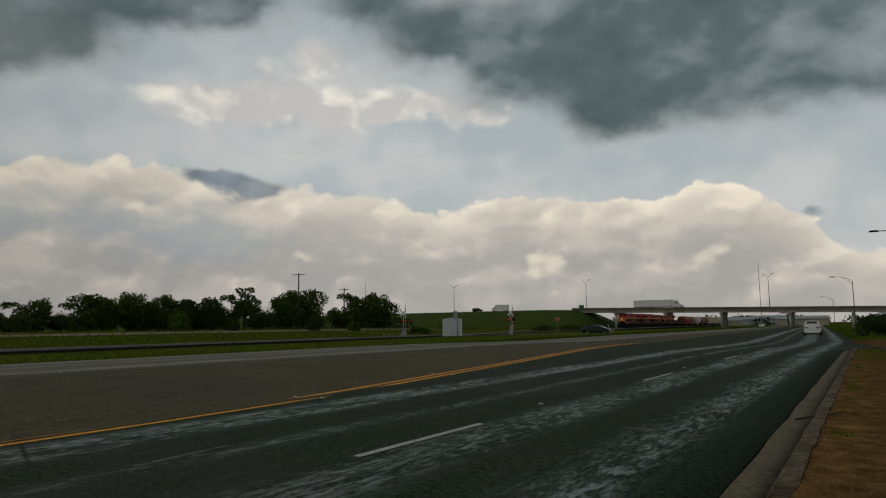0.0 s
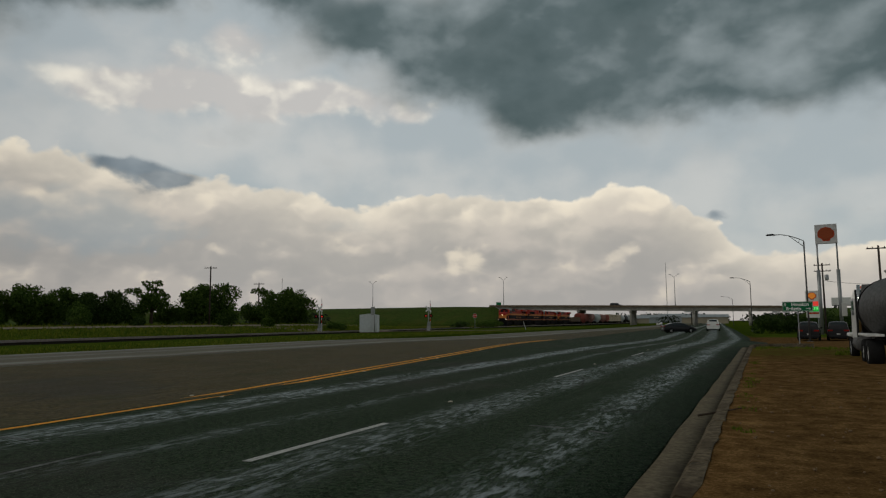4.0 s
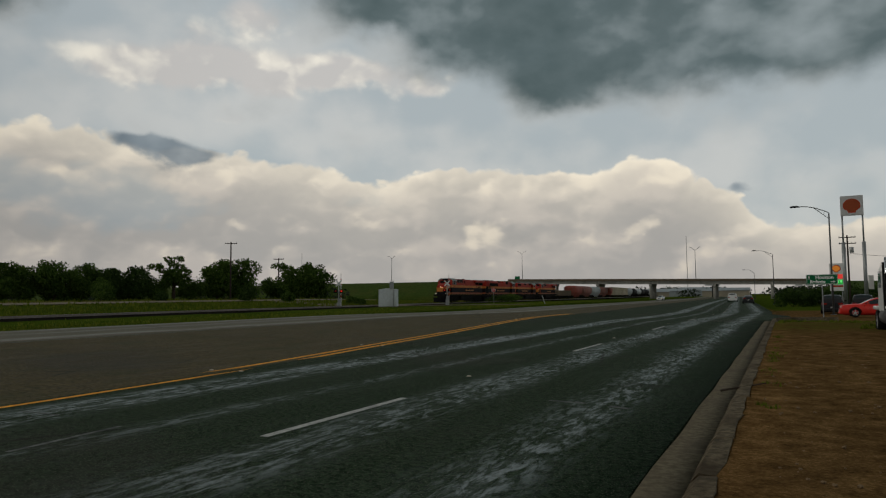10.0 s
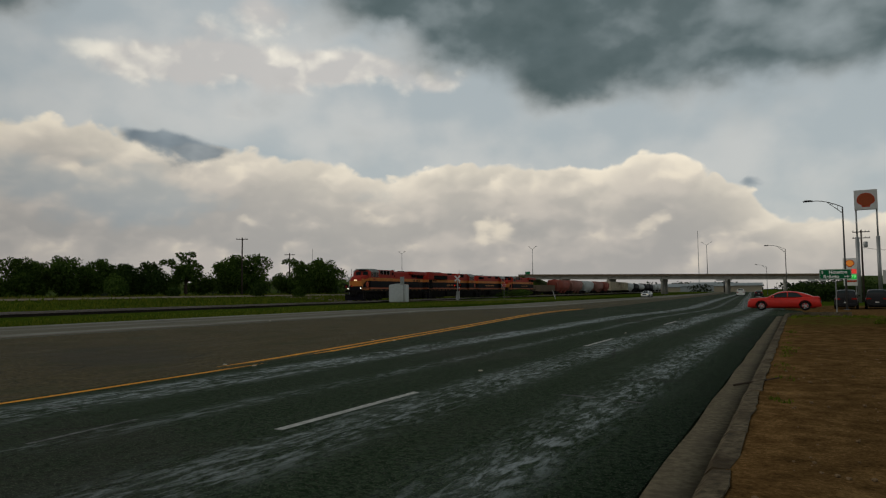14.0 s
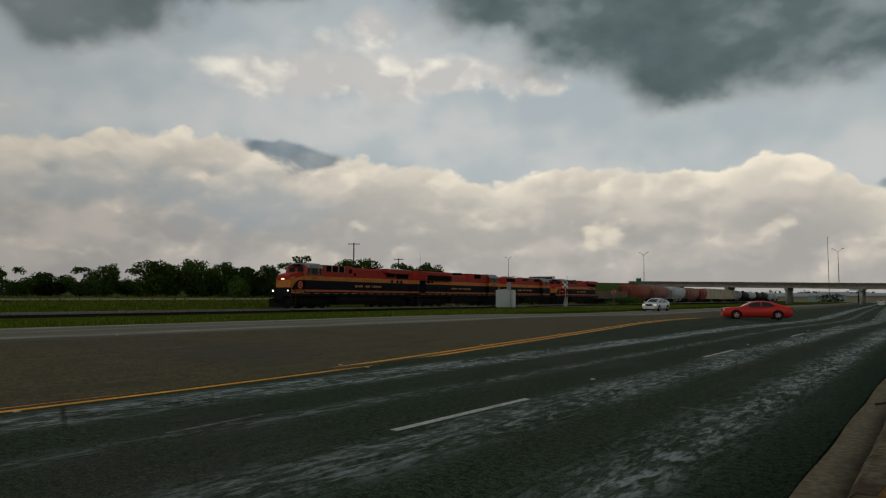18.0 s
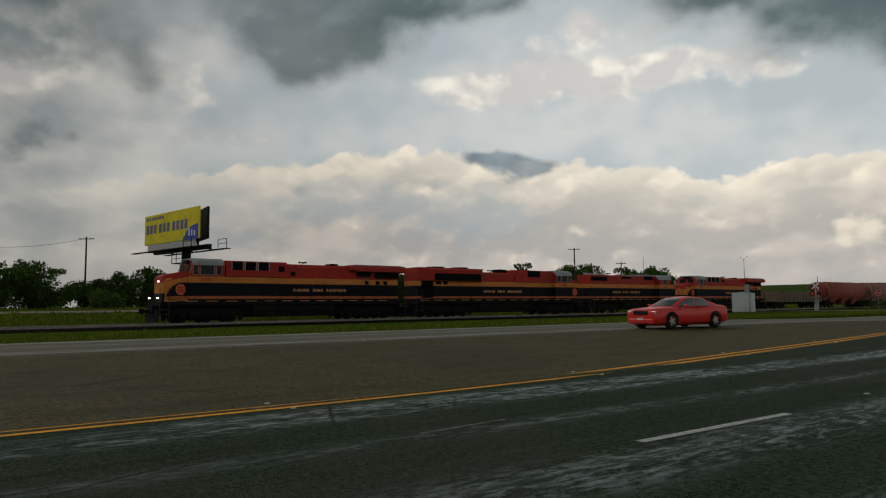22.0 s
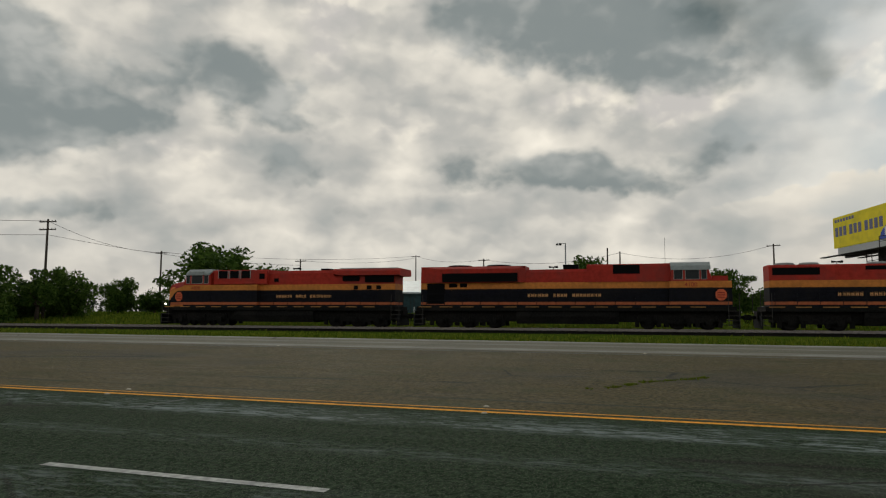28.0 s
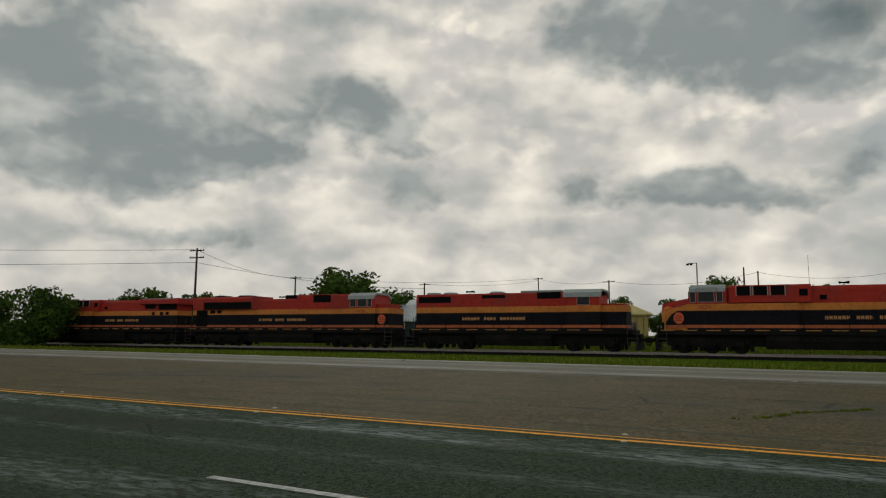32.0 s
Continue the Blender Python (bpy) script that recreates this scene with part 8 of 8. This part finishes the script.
DARK_WAY = [(0, -35.0, 100.5, -88), (1, -28.2, 100, -90), (2, -21.8, 101, -90), (3, -15.8, 101.5, -85), (4, -10.8, 101.5, -65), (5, -7.4, 101.5, -35), (6, -5.9, 103, -10), (7, -5.2, 108, 0), (8, -5.2, 114, 2), (9, -5.4, 121, 2), (11, -6.2, 137, 3), (14, -8.0, 170, 3), (20, -13, 260, 3), (32, -24, 470, 3)]
WHITE_WAY = [(0, -6.3, 103, 2), (1, -6.5, 108, 2), (2, -6.8, 113.5, 2), (5, -7.9, 126, 3), (7, -8.8, 140, 3), (9, -9.7, 155, 3), (14, -13.5, 196, 3), (20, -18, 280, 3), (32, -28, 460, 3)]


def drive(ob, way, times):
    rows = []
    for t in times:
        x, y, h = track_of(way, t)
        rows.append((t, pose(x, y, max(road_z(x, y) if x < -0.9 else ground_z(x, y) + 0.03, -1) + 0.004, 0, 0, h)))
    walk(ob, rows)


def spin(ob, way, r, t0, t1):
    """Roll the wheels of a car by the way it goes."""
    wheels = [c for c in ob.children if c.name.split(".")[0] == "wheel"]
    rows, a, last = [], 0.0, None
    for k in range(0, int((t1 - t0) * 30) + 1):
        t = t0 + k / 30
        x, y, _ = track_of(way, t)
        if last:
            a += math.hypot(x - last[0], y - last[1]) / r
        last = (x, y)
        rows.append((t, -math.degrees(a)))
    for w in wheels:
        p = w.location.copy()
        walk(w, [(0.0, pose(*p, rows[0][1]))] + [(t, pose(*p, d)) for t, d in rows if t > 0] + [(32.0, pose(*p, rows[-1][1]))])


def motions():
    times = [0, 0.1] + [0.5 * k for k in range(1, 64)] + [31.9, 32]
    for ob, off in TRAIN:
        walk(ob, [(t, track_pose(nose_at(t) + off, RAIL_Z)) for t in times])
    for ob, way in ((red_car, RED_WAY), (silver_car, SILVER_WAY), (dark_car, DARK_WAY), (white_suv, WHITE_WAY)):
        drive(ob, way, times)
    spin(red_car, RED_WAY, 0.36, 9.0, 25.0)
    for ob, x0, v, y, turn in ((semi_truck, -76.0, 27.6, 297.5, -90), (van, -155.0, -25.0, 303.0, 90), (coach, -105.5 - 18 * 21, 18.0, 297.5, -90), (bridge_car, -30.0 - 27 * 5, 27.0, 297.5, -90)):
        walk(ob, [(t, pose(x0 + v * t, y, deck_z(x0 + v * t) - 0.798, 0, 0, turn)) for t in times])


TRAIN[:0] = [(ge_loco("locomotive", pose(0, 0, 0), "4800", True), 0.0), (stretch(emd_loco("locomotive", pose(0, 0, 0), "4100"), 1.088), 22.4), (stretch(gp_loco("locomotive", pose(0, 0, 0), "2031"), 1.088), 46.9), (ge_loco("locomotive", pose(0, 0, 0), "4879", False), 66.7)]
motions()
